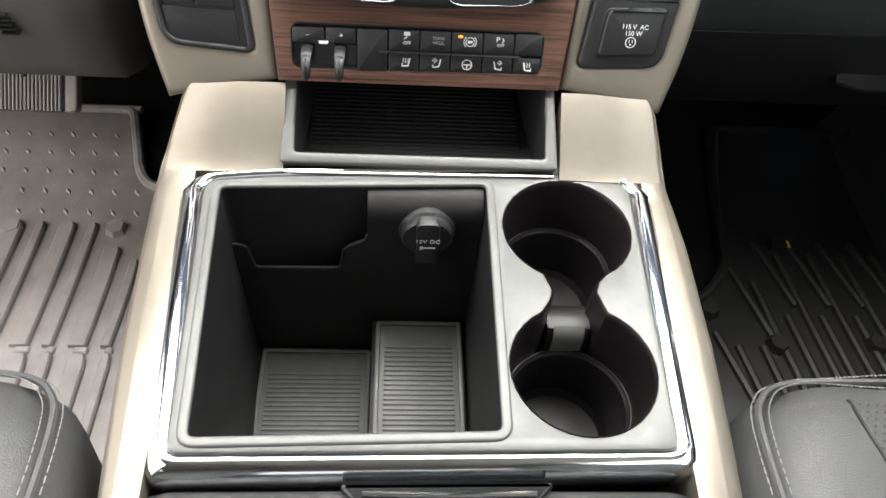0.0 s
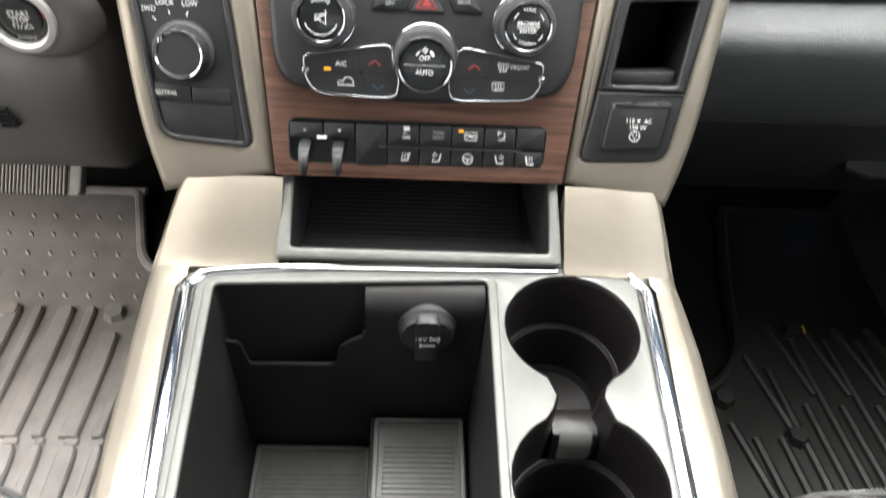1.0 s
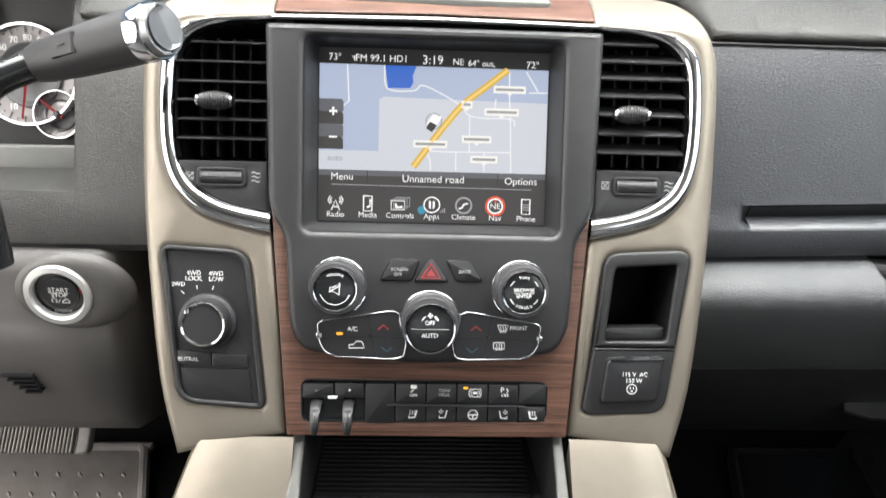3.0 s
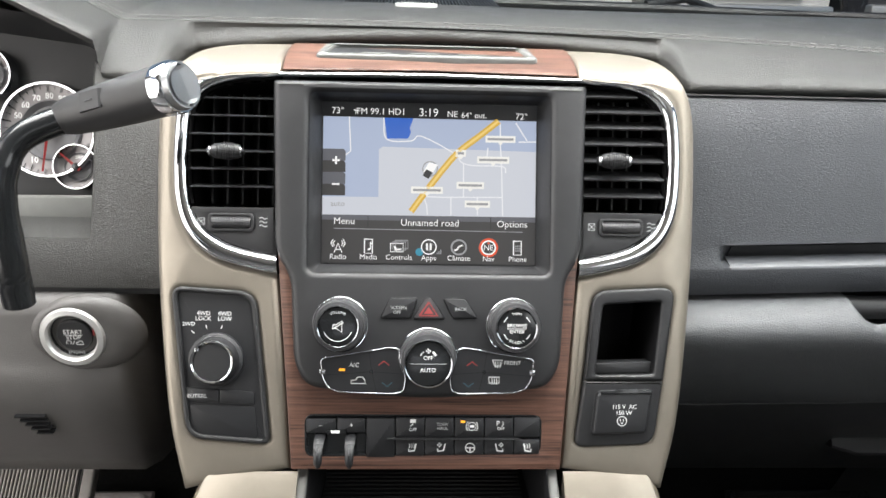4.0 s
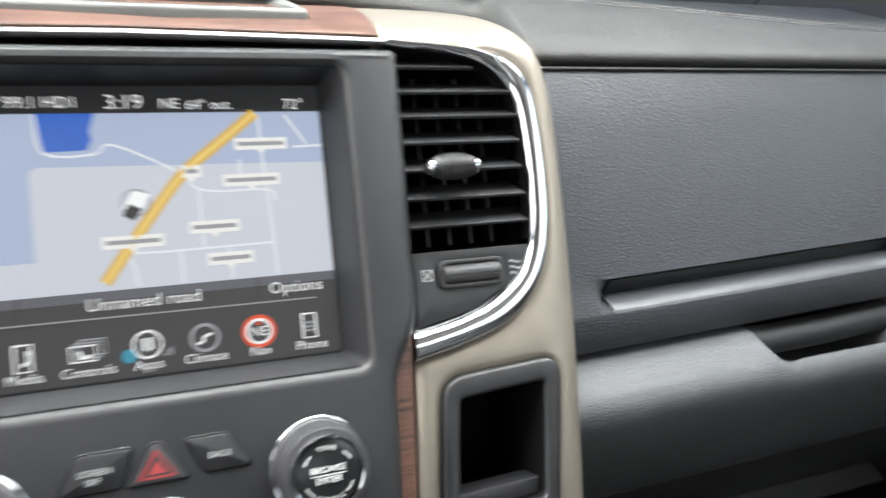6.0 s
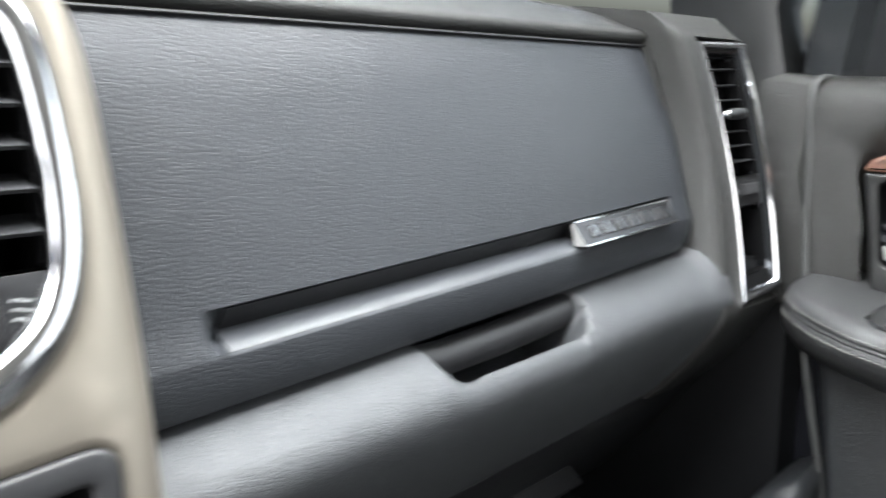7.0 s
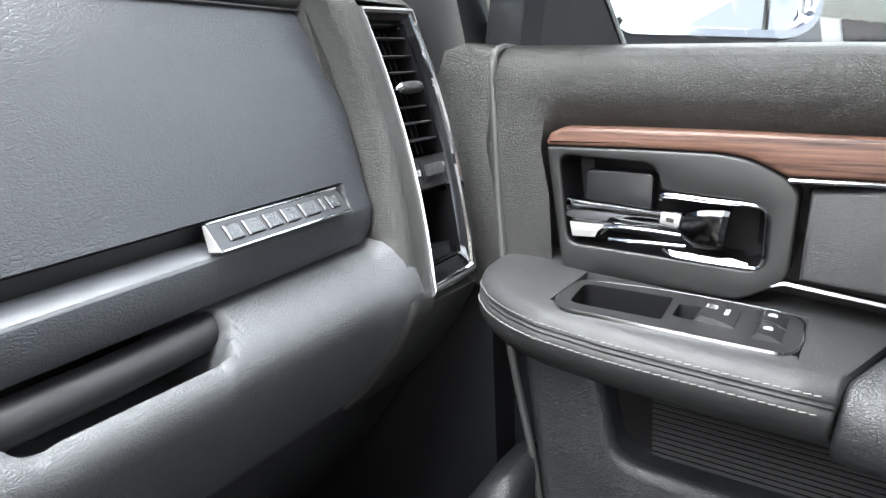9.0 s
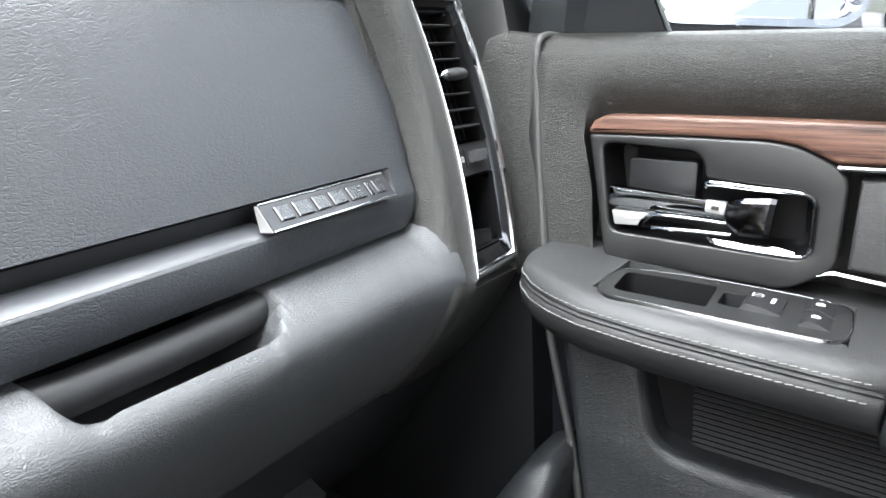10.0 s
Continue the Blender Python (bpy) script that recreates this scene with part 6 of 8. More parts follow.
cap_secs = []
for k in range(13):
    ring = []
    for z, y0 in ((0.705, 0.056), (0.696, 0.044), (0.6905, 0.036), (0.6850, 0.033), (0.650, 0.019), (0.615, 0.006), (0.580, -0.006), (0.550, -0.017), (0.525, -0.026), (0.503, -0.034), (0.4945, -0.0360), (0.485, -0.0345), (0.4730, -0.0300), (0.4560, -0.0225), (0.4370, -0.0120), (0.4170, 0.001), (0.4015, 0.013)):
        (xl, yl), (xr, yr) = vent_edge(z, False), vent_edge(z, True)
        shift = y0 - yl if z > VENT_TOP or z < VENT_LOW else 0.0
        y1 = yl + shift
        deep = 0.075 if VENT_LOW < z < VENT_TOP - 0.002 else 0.0
        soft = 1.0 if z > 0.53 else max(0.15, (z - 0.5) / 0.03)
        x, y = [(0.6375 + lid_end(max(z, 0.50)), y1 + 0.030 * soft), (0.6388 + lid_end(max(z, 0.50)), y1 + 0.013 * soft), (0.6412 + lid_end(max(z, 0.50)), y1 + 0.0050 * soft), ((0.6412 + lid_end(max(z, 0.50)) + xl - 0.004) / 2, y1 + 0.0016), (xl - 0.004, yl + shift + 0.001), (xl + 0.0008, yl + shift), (xl + 0.0012, yl + shift + deep), (xr - 0.0012, yr + shift + deep), (xr - 0.0008, yr + shift), (xr + 0.003, yr + shift + 0.001), (xr + 0.008, yr + shift + 0.006), (xr + 0.011, yr + shift + 0.016), (xr + 0.012, yr + shift + 0.07)][k]
        ring.append((x, y, z))
    cap_secs.append(ring + [(ring[-1][0], 0.13, 0.4015), (ring[0][0], 0.13, 0.705)])
part("end_cap", loft(cap_secs), LEATHER, dash, "leather-grained dash end", None, 60)
# grained filler that closes the gap between the dash end and the door
fill = []
for z, e in ((0.668, 0.012), (0.6665, 0.006), (0.660, 0.002), (0.640, 0.0), (0.56, 0.0), (0.50, 0.0), (0.475, 0.006)):
    yf = -0.0105 - 0.155 * (0.6685 - z) - 0.35 * max(0.0, 0.56 - z) ** 1.6
    fill.append([(0.795, yf - 0.004, z), (0.762 + e, yf, z), (0.7585 + e, yf + 0.012, z), (0.7585 + e, 0.03, z), (0.760 + e, 0.09, z), (0.795, 0.09, z)])
part("end_filler", loft(fill), DOOR_LEATHER, dash, "dark grained filler beside the door", None, 50)

# side vent in the dash end
sv = thing("side_vent", (0.69, -0.02, 0.50), "tall black side vent with a chrome frame at the dash end", "air vent", "air vents in the dashboard")
TL, BL, BR, TR = Vector((0.6460, 0.0340, 0.6870)), Vector((0.6610, -0.0345, 0.4965)), Vector((0.7235, -0.0360, 0.5005)), Vector((0.6945, 0.0230, 0.6890))


def on_vent(a, b, out=0.0):
    """A place on the side vent: a across, b down, 0 to 1, and metres out of its face; its flanks bow."""
    p = (TL * (1 - a) + TR * a) * (1 - b) + (BL * (1 - a) + BR * a) * b
    n = Vector((-0.14, -0.93, 0.34)).normalized()
    bow = 0.0145 * 4 * b * (1 - b)
    return p + n * (out + 0.0004) + Vector((bow, 0.0, 0.0))


loopv = [(0, t / 14) for t in range(14)] + [(t / 5, 1) for t in range(5)] + [(1, 1 - t / 14) for t in range(14)] + [(1 - t / 5, 0) for t in range(5)]


def vent_ring(profile, name, material, label):
    """A band round the vent; profile: (share of the band's width, metres out)."""
    rows = []
    for ins, out in profile:
        row = []
        for a, b in loopv:
            ia, ib = ins * (0.095 if a < 0.5 else 0.25), ins * (0.060 if b < 0.5 else 0.105)
            row.append(tuple(on_vent(a + ia * (1 - 2 * a) if 0 < a < 1 else (ia if a == 0 else 1 - ia), b + ib * (1 - 2 * b) if 0 < b < 1 else (ib if b == 0 else 1 - ib), out)))
        rows.append(row)
    bm = loft([r + r[:1] for r in rows], closed=False)
    bmesh.ops.remove_doubles(bm, verts=bm.verts, dist=1e-6)
    part(name, bm, material, sv, label, None, 40)


vent_ring([(0.0, -0.008), (0.0, -0.0006), (0.10, 0.0022), (0.24, 0.0030), (0.40, 0.0022), (0.46, 0.0)], "chrome_frame", CHROME, "chrome frame")
# the chrome's dark reflection is put into this bevel's colour
vent_ring([(0.44, 0.0004), (0.60, -0.0014), (0.90, -0.0040), (1.0, -0.0058), (1.0, -0.012)], "frame_bevel", shade("chrome_dark_reflection", (0.16, 0.165, 0.175), 0.16, 1.0, None, 0.05), "inner slope of the frame, dark reflection in its colour")


def vent_box(a0, b0, a1, b1, front, deep, mat, name, label=""):
    corner = [(a0, b0), (a1, b0), (a1, b1), (a0, b1)]
    f = [on_vent(a, b, front) for a, b in corner]
    k = [on_vent(a, b, deep) for a, b in corner]
    bm = bmesh.new()
    vf, vk = [bm.verts.new(p) for p in f], [bm.verts.new(p) for p in k]
    for i in range(4):
        j = (i + 1) % 4
        bm.faces.new((vf[i], vf[j], vk[j], vk[i]))
    bm.faces.new(vk)
    if name not in ("duct", "pocket"):
        bm.faces.new(vf)
    return part(name, bm, mat, sv, label)


vent_box(0.10, 0.055, 0.755, 0.515, -0.001, -0.05, PITCH, "duct", "black duct")
for b in (0.102, 0.163, 0.219, 0.277, 0.341, 0.398, 0.459):
    bm = loft([[tuple(on_vent(a, b + db, out)) for db, out in ((-0.0055, -0.0040), (0.0, -0.0025), (0.0035, -0.0040), (-0.010, -0.020), (-0.016, -0.020))] for a in (0.105, 0.33, 0.55, 0.752)])
    part("slat", bm, CHARCOAL, sv)
for k in range(5):
    a = 0.22 + 0.115 * k
    bm = loft([[tuple(on_vent(a + da, b, out)) for da, out in ((-0.010, -0.017), (0.010, -0.017), (0.010, -0.04), (-0.010, -0.04))] for b in (0.06, 0.29, 0.505)])
    part("vane", bm, CHARCOAL, sv)
kb = on_vent(0.34, 0.277, 0.004)
ax = (on_vent(0.7, 0.277, 0.004) - kb).normalized()
tab = part("slider", tube([kb - ax * 0.011, kb - ax * 0.008, kb, kb + ax * 0.008, kb + ax * 0.011], [0.0026, 0.0040, 0.0046, 0.0040, 0.0026], 12), CHARCOAL, sv, "ribbed slider")
part("chrome_tip", tube([kb - ax * 0.0145, kb - ax * 0.012, kb - ax * 0.0095], [0.0010, 0.0034, 0.0030], 10), CHROME, tab, "chrome tip")
vent_box(0.10, 0.517, 0.755, 0.630, -0.002, -0.01, CHARCOAL, "lower_panel", "charcoal panel")
vent_box(0.22, 0.537, 0.64, 0.600, -0.0005, -0.004, CHARCOAL, "wheel_rim")
vent_box(0.27, 0.548, 0.59, 0.588, 0.0030, -0.002, KNOB, "thumb_wheel", "small grey thumb wheel")
for k in range(7):
    a = 0.29 + 0.047 * k
    part("wheel_rib", tube([on_vent(a, 0.549, 0.0030), on_vent(a, 0.568, 0.0034), on_vent(a, 0.587, 0.0030)], 0.0005, 5), KNOB, sv)
vent_box(0.10, 0.636, 0.755, 0.895, -0.002, -0.045, PITCH, "pocket", "black pocket")
vent_box(0.10, 0.850, 0.755, 0.898, -0.012, -0.03, DARK, "pocket_step")
for sx in (-1, 1):
    part("mark", tube([on_vent(0.16 - 0.028 * sx, 0.562, -0.0016), on_vent(0.16 + 0.028 * sx, 0.580, -0.0016)], 0.0004, 4), PRINT_DIM, sv)
for a0, b0, a1, b1 in ((0.132, 0.562, 0.188, 0.562), (0.188, 0.562, 0.188, 0.580), (0.188, 0.580, 0.132, 0.580), (0.132, 0.580, 0.132, 0.562)):
    part("mark", tube([on_vent(a0, b0, -0.0016), on_vent(a1, b1, -0.0016)], 0.0004, 4), PRINT_DIM, sv)
for k in range(3):
    part("mark", tube([on_vent(0.675, 0.552 + 0.009 * k, -0.0016), on_vent(0.715, 0.552 + 0.009 * k, -0.0016)], 0.0004, 4), PRINT_DIM, sv)

# raised nameplate bar at the end of the groove, its letters as plain blocks
badge = thing("nameplate", (0.555, 0.006, 0.56), "chrome wedge-shaped nameplate on the glove box lid", "nameplate")
BA, BB = Vector((0.4970, 0.0075, 0.5570)), Vector((0.6070, 0.0085, 0.5602))
bx = (BB - BA).normalized()
length = (BB - BA).length
up = Vector((0, 0.34, 0.94))
up = (up - bx * up.dot(bx)).normalized()
nn = bx.cross(up).normalized() * 1.0
BADGE = Matrix((( bx.x, -nn.x, up.x, BA.x), (bx.y, -nn.y, up.y, BA.y), (bx.z, -nn.z, up.z, BA.z), (0, 0, 0, 1)))
BADGE_BAR = shade("satin_chrome", (0.105, 0.105, 0.11), 0.30, 1.0, None, 0.05)
BADGE_BLOCK = shade("polished_block", (0.14, 0.14, 0.145), 0.26, 1.0, None, 0.05)
# a three-sided prism: its foot stands out of the groove, its face leans back to the upper lip
body = loft([[(x, 0.0022, 0.0004), (x, -0.0068, -0.0012), (x, -0.0074, 0.0006), (x, 0.0, 0.0146), (x, 0.0012, 0.0154), (x, 0.0030, 0.0150)] for x in (0.0, length)])
part("bar", body, BADGE_BAR, badge, "dark satin chrome bar", BADGE, 20)


part("mount", box(0.006, 0.0016, 0.001, length - 0.002, 0.0170, 0.0135), PITCH, badge, "", BADGE)


def on_badge(u, w, out):
    """A place on the leaning face: u along, w up the face from 0 to 1, out of it in metres."""
    return (u, -0.0074 + 0.0074 * w - 0.0140 / 0.0158 * out, 0.0006 + 0.0140 * w + 0.0074 / 0.0158 * out)


for w0, w1 in ((0.0080, 0.0185), (0.0220, 0.0345), (0.0380, 0.0490), (0.0525, 0.0650), (0.0685, 0.0830), (0.0870, 0.0905), (0.0940, 0.1030)):
    rings = []
    for ins, out in ((0.0, 0.0), (0.0, 0.0009), (0.0007, 0.0015)):
        rings.append([on_badge(u, w, out) for u, w in ((w0 + ins, 0.20 + ins * 50), (w1 - ins, 0.20 + ins * 50), (w1 - ins, 0.80 - ins * 50), (w0 + ins, 0.80 - ins * 50))])
    part("block", loft(rings), BADGE_BLOCK, badge, "polished raised block", BADGE, 20)
part("end_face", loft([[(x, 0.0026, 0.0006), (x, -0.0066, -0.0006), (x, 0.0006, 0.0146), (x, 0.0026, 0.0146)] for x in (-0.0005, 0.0004)]), SATIN, badge, "bright narrow end", BADGE, 20)
part("edge", tube([(0.0, -0.0072, -0.0004), (length, -0.0072, -0.0004)], 0.0008, 6), CHROME, badge, "", BADGE)
part("edge", tube([(0.0, 0.0004, 0.0150), (length, 0.0004, 0.0150)], 0.0008, 6), CHROME, badge, "", BADGE)

# -- driver's side --
knee_l = []
for x in (-0.78, -0.50, -0.36, -0.30, -0.262, -0.252, -0.246, -0.2425):
    e = max(0.0, (x + 0.262) / 0.0195)
    knee_l.append([(x, y + 0.045 * e * e, z) for y, z in ((0.05, 0.5185), (0.006, 0.5175), (-0.004, 0.5120), (-0.0075, 0.5000), (-0.0080, 0.4600), (-0.012, 0.4520), (-0.016, 0.4400), (-0.014, 0.4000), (0.000, 0.3500), (0.012, 0.3260), (0.020, 0.3220), (0.06, 0.3220), (0.06, 0.5185))])
bolster = part("knee_bolster", loft(knee_l), shade("knee_plastic", (0.068, 0.065, 0.063), 0.45, 0.0, ("leather", 640, 0.00012), 0.08), dash, "charcoal knee bolster", None, 50)
face_l = []
for x in (-0.78, -0.2775, -0.2770, -0.274, -0.262, -0.24, -0.205):
    e = 0.004 if x < -0.2755 else 0.0
    if x < -0.2772:
        line = ((0.0600, 0.5625), (0.0400, 0.5625), (0.0150, 0.5622), (0.0120, 0.5560), (0.0040, 0.5350), (0.0040, 0.5220), (0.0300, 0.5200), (0.0600, 0.5600))
    else:
        line = ((0.0735, 0.694), (0.066, 0.684), (0.036, 0.610), (0.012, 0.556), (0.004, 0.535), (0.004, 0.522), (0.03, 0.520), (0.09, 0.694))
    face_l.append([(x, y + (e if z > 0.57 else 0.0), z) for y, z in line])
part("side_panel", loft(face_l), LEATHER, dash, "leather-grained panel beside and under the instruments", None, 40)
part("shadow_gap", box(-0.78, 0.006, 0.5160, -0.21, 0.05, 0.5235), DARK, dash)
for k in range(5):
    part("bolster_slot", box(-0.353 + 0.004 * k, -0.0185, 0.4070 - 0.0042 * k, -0.3275 + 0.001 * k, -0.010, 0.4086 - 0.0042 * k), DARK, dash)

# instrument cluster
INST = Matrix.Translation((-0.345, 0.100, 0.628)) @ pose(0, 0, 0, -20, 0, 0)
cluster = thing("instrument_cluster", INST, "instrument cluster with round chrome-ringed dials behind a dark hood", "instrument cluster")
DIAL = shade("dial_face", (0.10, 0.10, 0.105), 0.5, 0.2, None, 0.1)
DIAL_RIM = shade("dial_band", (0.19, 0.18, 0.18), 0.4, 0.5, None, 0.08)
part("back_panel", solid(rect(-0.42, -0.10, 0.085, 0.09), 0.012, 0.02, 0.0), DARK, cluster, "dark panel", INST)
hood_o = rounded([(-0.42, -0.105), (0.0690, -0.0905), (0.0715, 0.0660), (0.055, 0.0860), (-0.42, 0.150)], [0.01, 0.012, 0.006, 0.01, 0.01], 4)
bm = bmesh.new()
h_in = [(u - 0.012, v * 0.90) for u, v in ccw(hood_o)]
va = [bm.verts.new((u, -0.048 + 0.16 * 0 + (0.0), v)) for u, v in ccw(hood_o)]
vb = [bm.verts.new((u, 0.012, v)) for u, v in h_in]
for i in range(len(va)):
    j = (i + 1) % len(va)
    bm.faces.new((va[i], va[j], vb[j], vb[i]))
part("hood", bm, CHARCOAL, cluster, "charcoal hood lining", INST)
part("lower_band", solid(rounded([(-0.42, -0.096), (0.058, -0.086), (0.054, -0.056), (-0.42, -0.060)], 0.004), -0.010, 0.012, 0.002, 2), INSERT, cluster, "grey lower band", INST)


def dial(u, v, r, name, numbers, ticks, needle_a, label):
    d = part(name, lathe([(r, 0.010), (r, 0.0), (r * 0.97, -0.004), (r * 0.93, -0.004), (r * 0.91, 0.004)], 48, (u, v)), CHROME, cluster, label, INST)
    part("band", lathe([(r * 0.92, 0.003), (r * 0.62, 0.005)], 48, (u, v)), DIAL_RIM, d, "grey dial band", INST)
    part("face", lathe([(r * 0.63, 0.004), (r * 0.6, 0.002), (r * 0.5, 0.006), (0.0, 0.0065)], 48, (u, v)), DIAL, d, "dark dial face", INST)
    n, a0, a1 = ticks
    for i in range(n):
        a = radians(a0 + (a1 - a0) * i / (n - 1))
        big = i % 2 == 0
        r0, r1 = r * (0.80 if big else 0.85), r * 0.90
        part("tick", stroke([(u + r0 * math.cos(a), v + r0 * math.sin(a)), (u + r1 * math.cos(a), v + r1 * math.sin(a))], 0.0012 if big else 0.0007, 0.0025, 0), GLOSS, d, "", INST, flat=True)
    for words, a in numbers:
        lettering("number", words, r * 0.17, INST @ pose(u + r * 0.70 * math.cos(radians(a)), 0.0022, v + r * 0.70 * math.sin(radians(a)), 90), PRINT, d)
    a = radians(needle_a)
    part("needle", loft([[(u + q * math.cos(a) - w * math.sin(a), -0.002, v + q * math.sin(a) + w * math.cos(a)), (u + q * math.cos(a) + w * math.sin(a), -0.002, v + q * math.sin(a) - w * math.cos(a)), (u + q * math.cos(a), -0.004, v + q * math.sin(a))] for q, w in ((-r * 0.2, 0.0016), (r * 0.86, 0.0008))]), shade("red_needle", (0.55, 0.03, 0.03), 0.4, glow=0.5), d, "red needle", INST)
    part("hub", lathe([(r * 0.16, 0.004), (r * 0.15, -0.004), (0.0, -0.005)], 24, (u, v)), GLOSS, d, "", INST)
    return d


dial(0.0090, 0.0010, 0.0430, "speedometer", [("10", 242), ("40", 178), ("50", 156), ("60", 134), ("70", 112), ("80", 90), ("90", 68)], (31, 262, -20), 262, "speedometer with a grey band")
dial(0.0330, -0.0310, 0.0205, "fuel_gauge", [], (7, 140, 40), 140, "small fuel gauge")
lettering("letters", "DIESEL", 0.0036, INST @ pose(0.0375, -0.0010, -0.0225, 90), PRINT, cluster)
dial(-0.0440, 0.0490, 0.0235, "temperature_gauge", [("H", 20)], (7, 140, 10), 60, "small temperature gauge")

# starter button
ST = Matrix.Translation((-0.2930, -0.0085, 0.4845)) @ Matrix.Scale(0.94, 4) @ pose(0, 0, 0, -2, 0, 0)
start = thing("starter_button", ST, "round starter button with a satin silver ring on the knee bolster", "starter button")
boss = bmesh.new()
rows_b = [[boss.verts.new((cx + rx * math.cos(a), d, rz * math.sin(a))) for a in [2 * math.pi * i / 40 for i in range(40)]] for cx, rx, rz, d in ((0.012, 0.0500, 0.0365, 0.0060), (0.010, 0.0470, 0.0350, -0.0012), (0.004, 0.0360, 0.0315, -0.0035), (0.0, 0.0290, 0.0290, -0.0045), (0.0, 0.0200, 0.0200, 0.0))]
for a, b in zip(rows_b, rows_b[1:]):
    for i in range(40):
        boss.faces.new((a[i], a[(i + 1) % 40], b[(i + 1) % 40], b[i]))
part("boss", boss, bolster.data.materials[0], start, "raised oval boss", ST, 60)
part("ring", lathe([(0.0285, 0.004), (0.0288, -0.004), (0.0272, -0.0068), (0.0228, -0.0074), (0.0210, -0.0052), (0.0205, 0.002)], 56), SATIN, start, "satin silver ring", ST)
part("well", lathe([(0.0208, -0.001), (0.0190, 0.002), (0.0160, 0.002), (0.0150, -0.001)], 48), GLOSS, start, "black well", ST)
part("button", lathe([(0.0152, 0.002), (0.0152, -0.0016), (0.0140, -0.0026), (0.0, -0.0028)], 48), BUTTON, start, "black button", ST)


def on_start(u, v):
    return ST @ pose(u, -0.0031, v, 90)


lettering("letters", "START", 0.0058, on_start(0, 0.0040), PRINT, start)
lettering("letters", "STOP", 0.0056, on_start(0, -0.0012), PRINT, start)
part("line", flat(rect(-0.0085, 0.0011, 0.0085, 0.0015), -0.0031), PRINT, start, "", ST, flat=True)
lettering("letters", "ENGINE", 0.0042, ST @ pose(0, -0.0012, -0.0172, 90), PRINT_DIM, start)
part("loop_mark", stroke(disc(-0.0048, -0.0062, 0.0021, 12, None, -60, 240), 0.0006, -0.0031, 0), PRINT, start, "", ST, flat=True)
part("slash", stroke([(-0.0016, -0.0082), (0.0006, -0.0042)], 0.0006, -0.0031, 0), PRINT, start, "", ST, flat=True)
part("car_mark", stroke([(0.0018, -0.0080), (0.0018, -0.0062), (0.0034, -0.0060), (0.0044, -0.0046), (0.0064, -0.0046), (0.0074, -0.0062), (0.0080, -0.0080), (0.0018, -0.0080)], 0.0007, -0.0031, 0), PRINT, start, "", ST, flat=True)
part("red_light", flat([(0.0160, -0.0005), (0.0178, -0.0005), (0.0178, 0.0055), (0.0160, 0.0050)], -0.0005), RED, start, "dull red light", ST, flat=True)

# column shifter
shifter = thing("gear_shifter", (-0.275, -0.07, 0.56), "dark column gear shifter with a chrome-tipped grip", "gear shifter")
tip, root = Vector((-0.1530, -0.0970, 0.7130)), Vector((-0.2470, -0.0600, 0.6810))
ax = (tip - root).normalized()
part("stalk", tube(smooth_line([(-0.282, -0.095, 0.560), (-0.2815, -0.095, 0.590), (-0.2815, -0.092, 0.630), (-0.2790, -0.085, 0.654), (-0.2680, -0.074, 0.672), tuple(root + ax * 0.008)], 6), [0.0105] * 10 + [0.0100] * 10 + [0.0092] * 11, 14), GLOSS, shifter, "black metal stalk")
L = (tip - root).length
grip = part("grip", tube([root + ax * (L * t) for t in (0.0, 0.02, 0.10, 0.3, 0.55, 0.85)], [0.0080, 0.0112, 0.0128, 0.0142, 0.0152, 0.0158], 24), CHARCOAL, shifter, "charcoal grip")
part("collar", tube([root + ax * (L * t) for t in (0.85, 0.855, 0.94, 0.955)], [0.0158, 0.0163, 0.0166, 0.0158], 28), CHROME, grip, "chrome end cap")
end_c = root + ax * (L * 0.955)
part("end_button", tube([end_c, end_c + ax * 0.004, end_c + ax * 0.0052, end_c + ax * 0.0030], [0.0150, 0.0142, 0.0120, 0.0], 28), shade("brushed_end", (0.30, 0.305, 0.31), 0.30, 1.0, None, 0.06), grip, "chrome end button")
bc = root + ax * (L * 0.40)
side = Vector((-0.25, -0.80, 0.42))
side = (side - ax * side.dot(ax)).normalized()
part("grip_key", loft([[tuple(bc + ax * a + side * (0.0142 + 0.0016 * (1 if abs(a) < 0.0085 else 0.2)) + ax.cross(side).normalized() * b) for b in (-0.006, -0.002, 0.002, 0.006)] + [tuple(bc + ax * a + side * 0.010 + ax.cross(side).normalized() * b) for b in (0.006, -0.006)] for a in (-0.0095, -0.008, 0.008, 0.0095)]), BUTTON, grip, "dark grip key")
part("grip_bar", tube([bc - ax * 0.003 + side * 0.0161, bc + ax * 0.003 + side * 0.0163], 0.0004, 5), KNOB, grip)

# -- passenger's door --
door = thing("door_1", (0.80, -0.45, 0.10), "closed black passenger's door with walnut trim and a padded armrest", "door", "", "structure")


def door_x(y):
    """The door's inner skin, which turns inwards a little at its front end."""
    k = max(0.0, (y + 0.075) / 0.06)
    return 0.762 - 0.010 * min(1.0, k) ** 2


def belt(y):
    """Height of the window sill along the door."""
    return 0.6665 + 0.105 * (-0.01 - y) if y > -0.30 else 0.697 + 0.02 * (-0.30 - y)


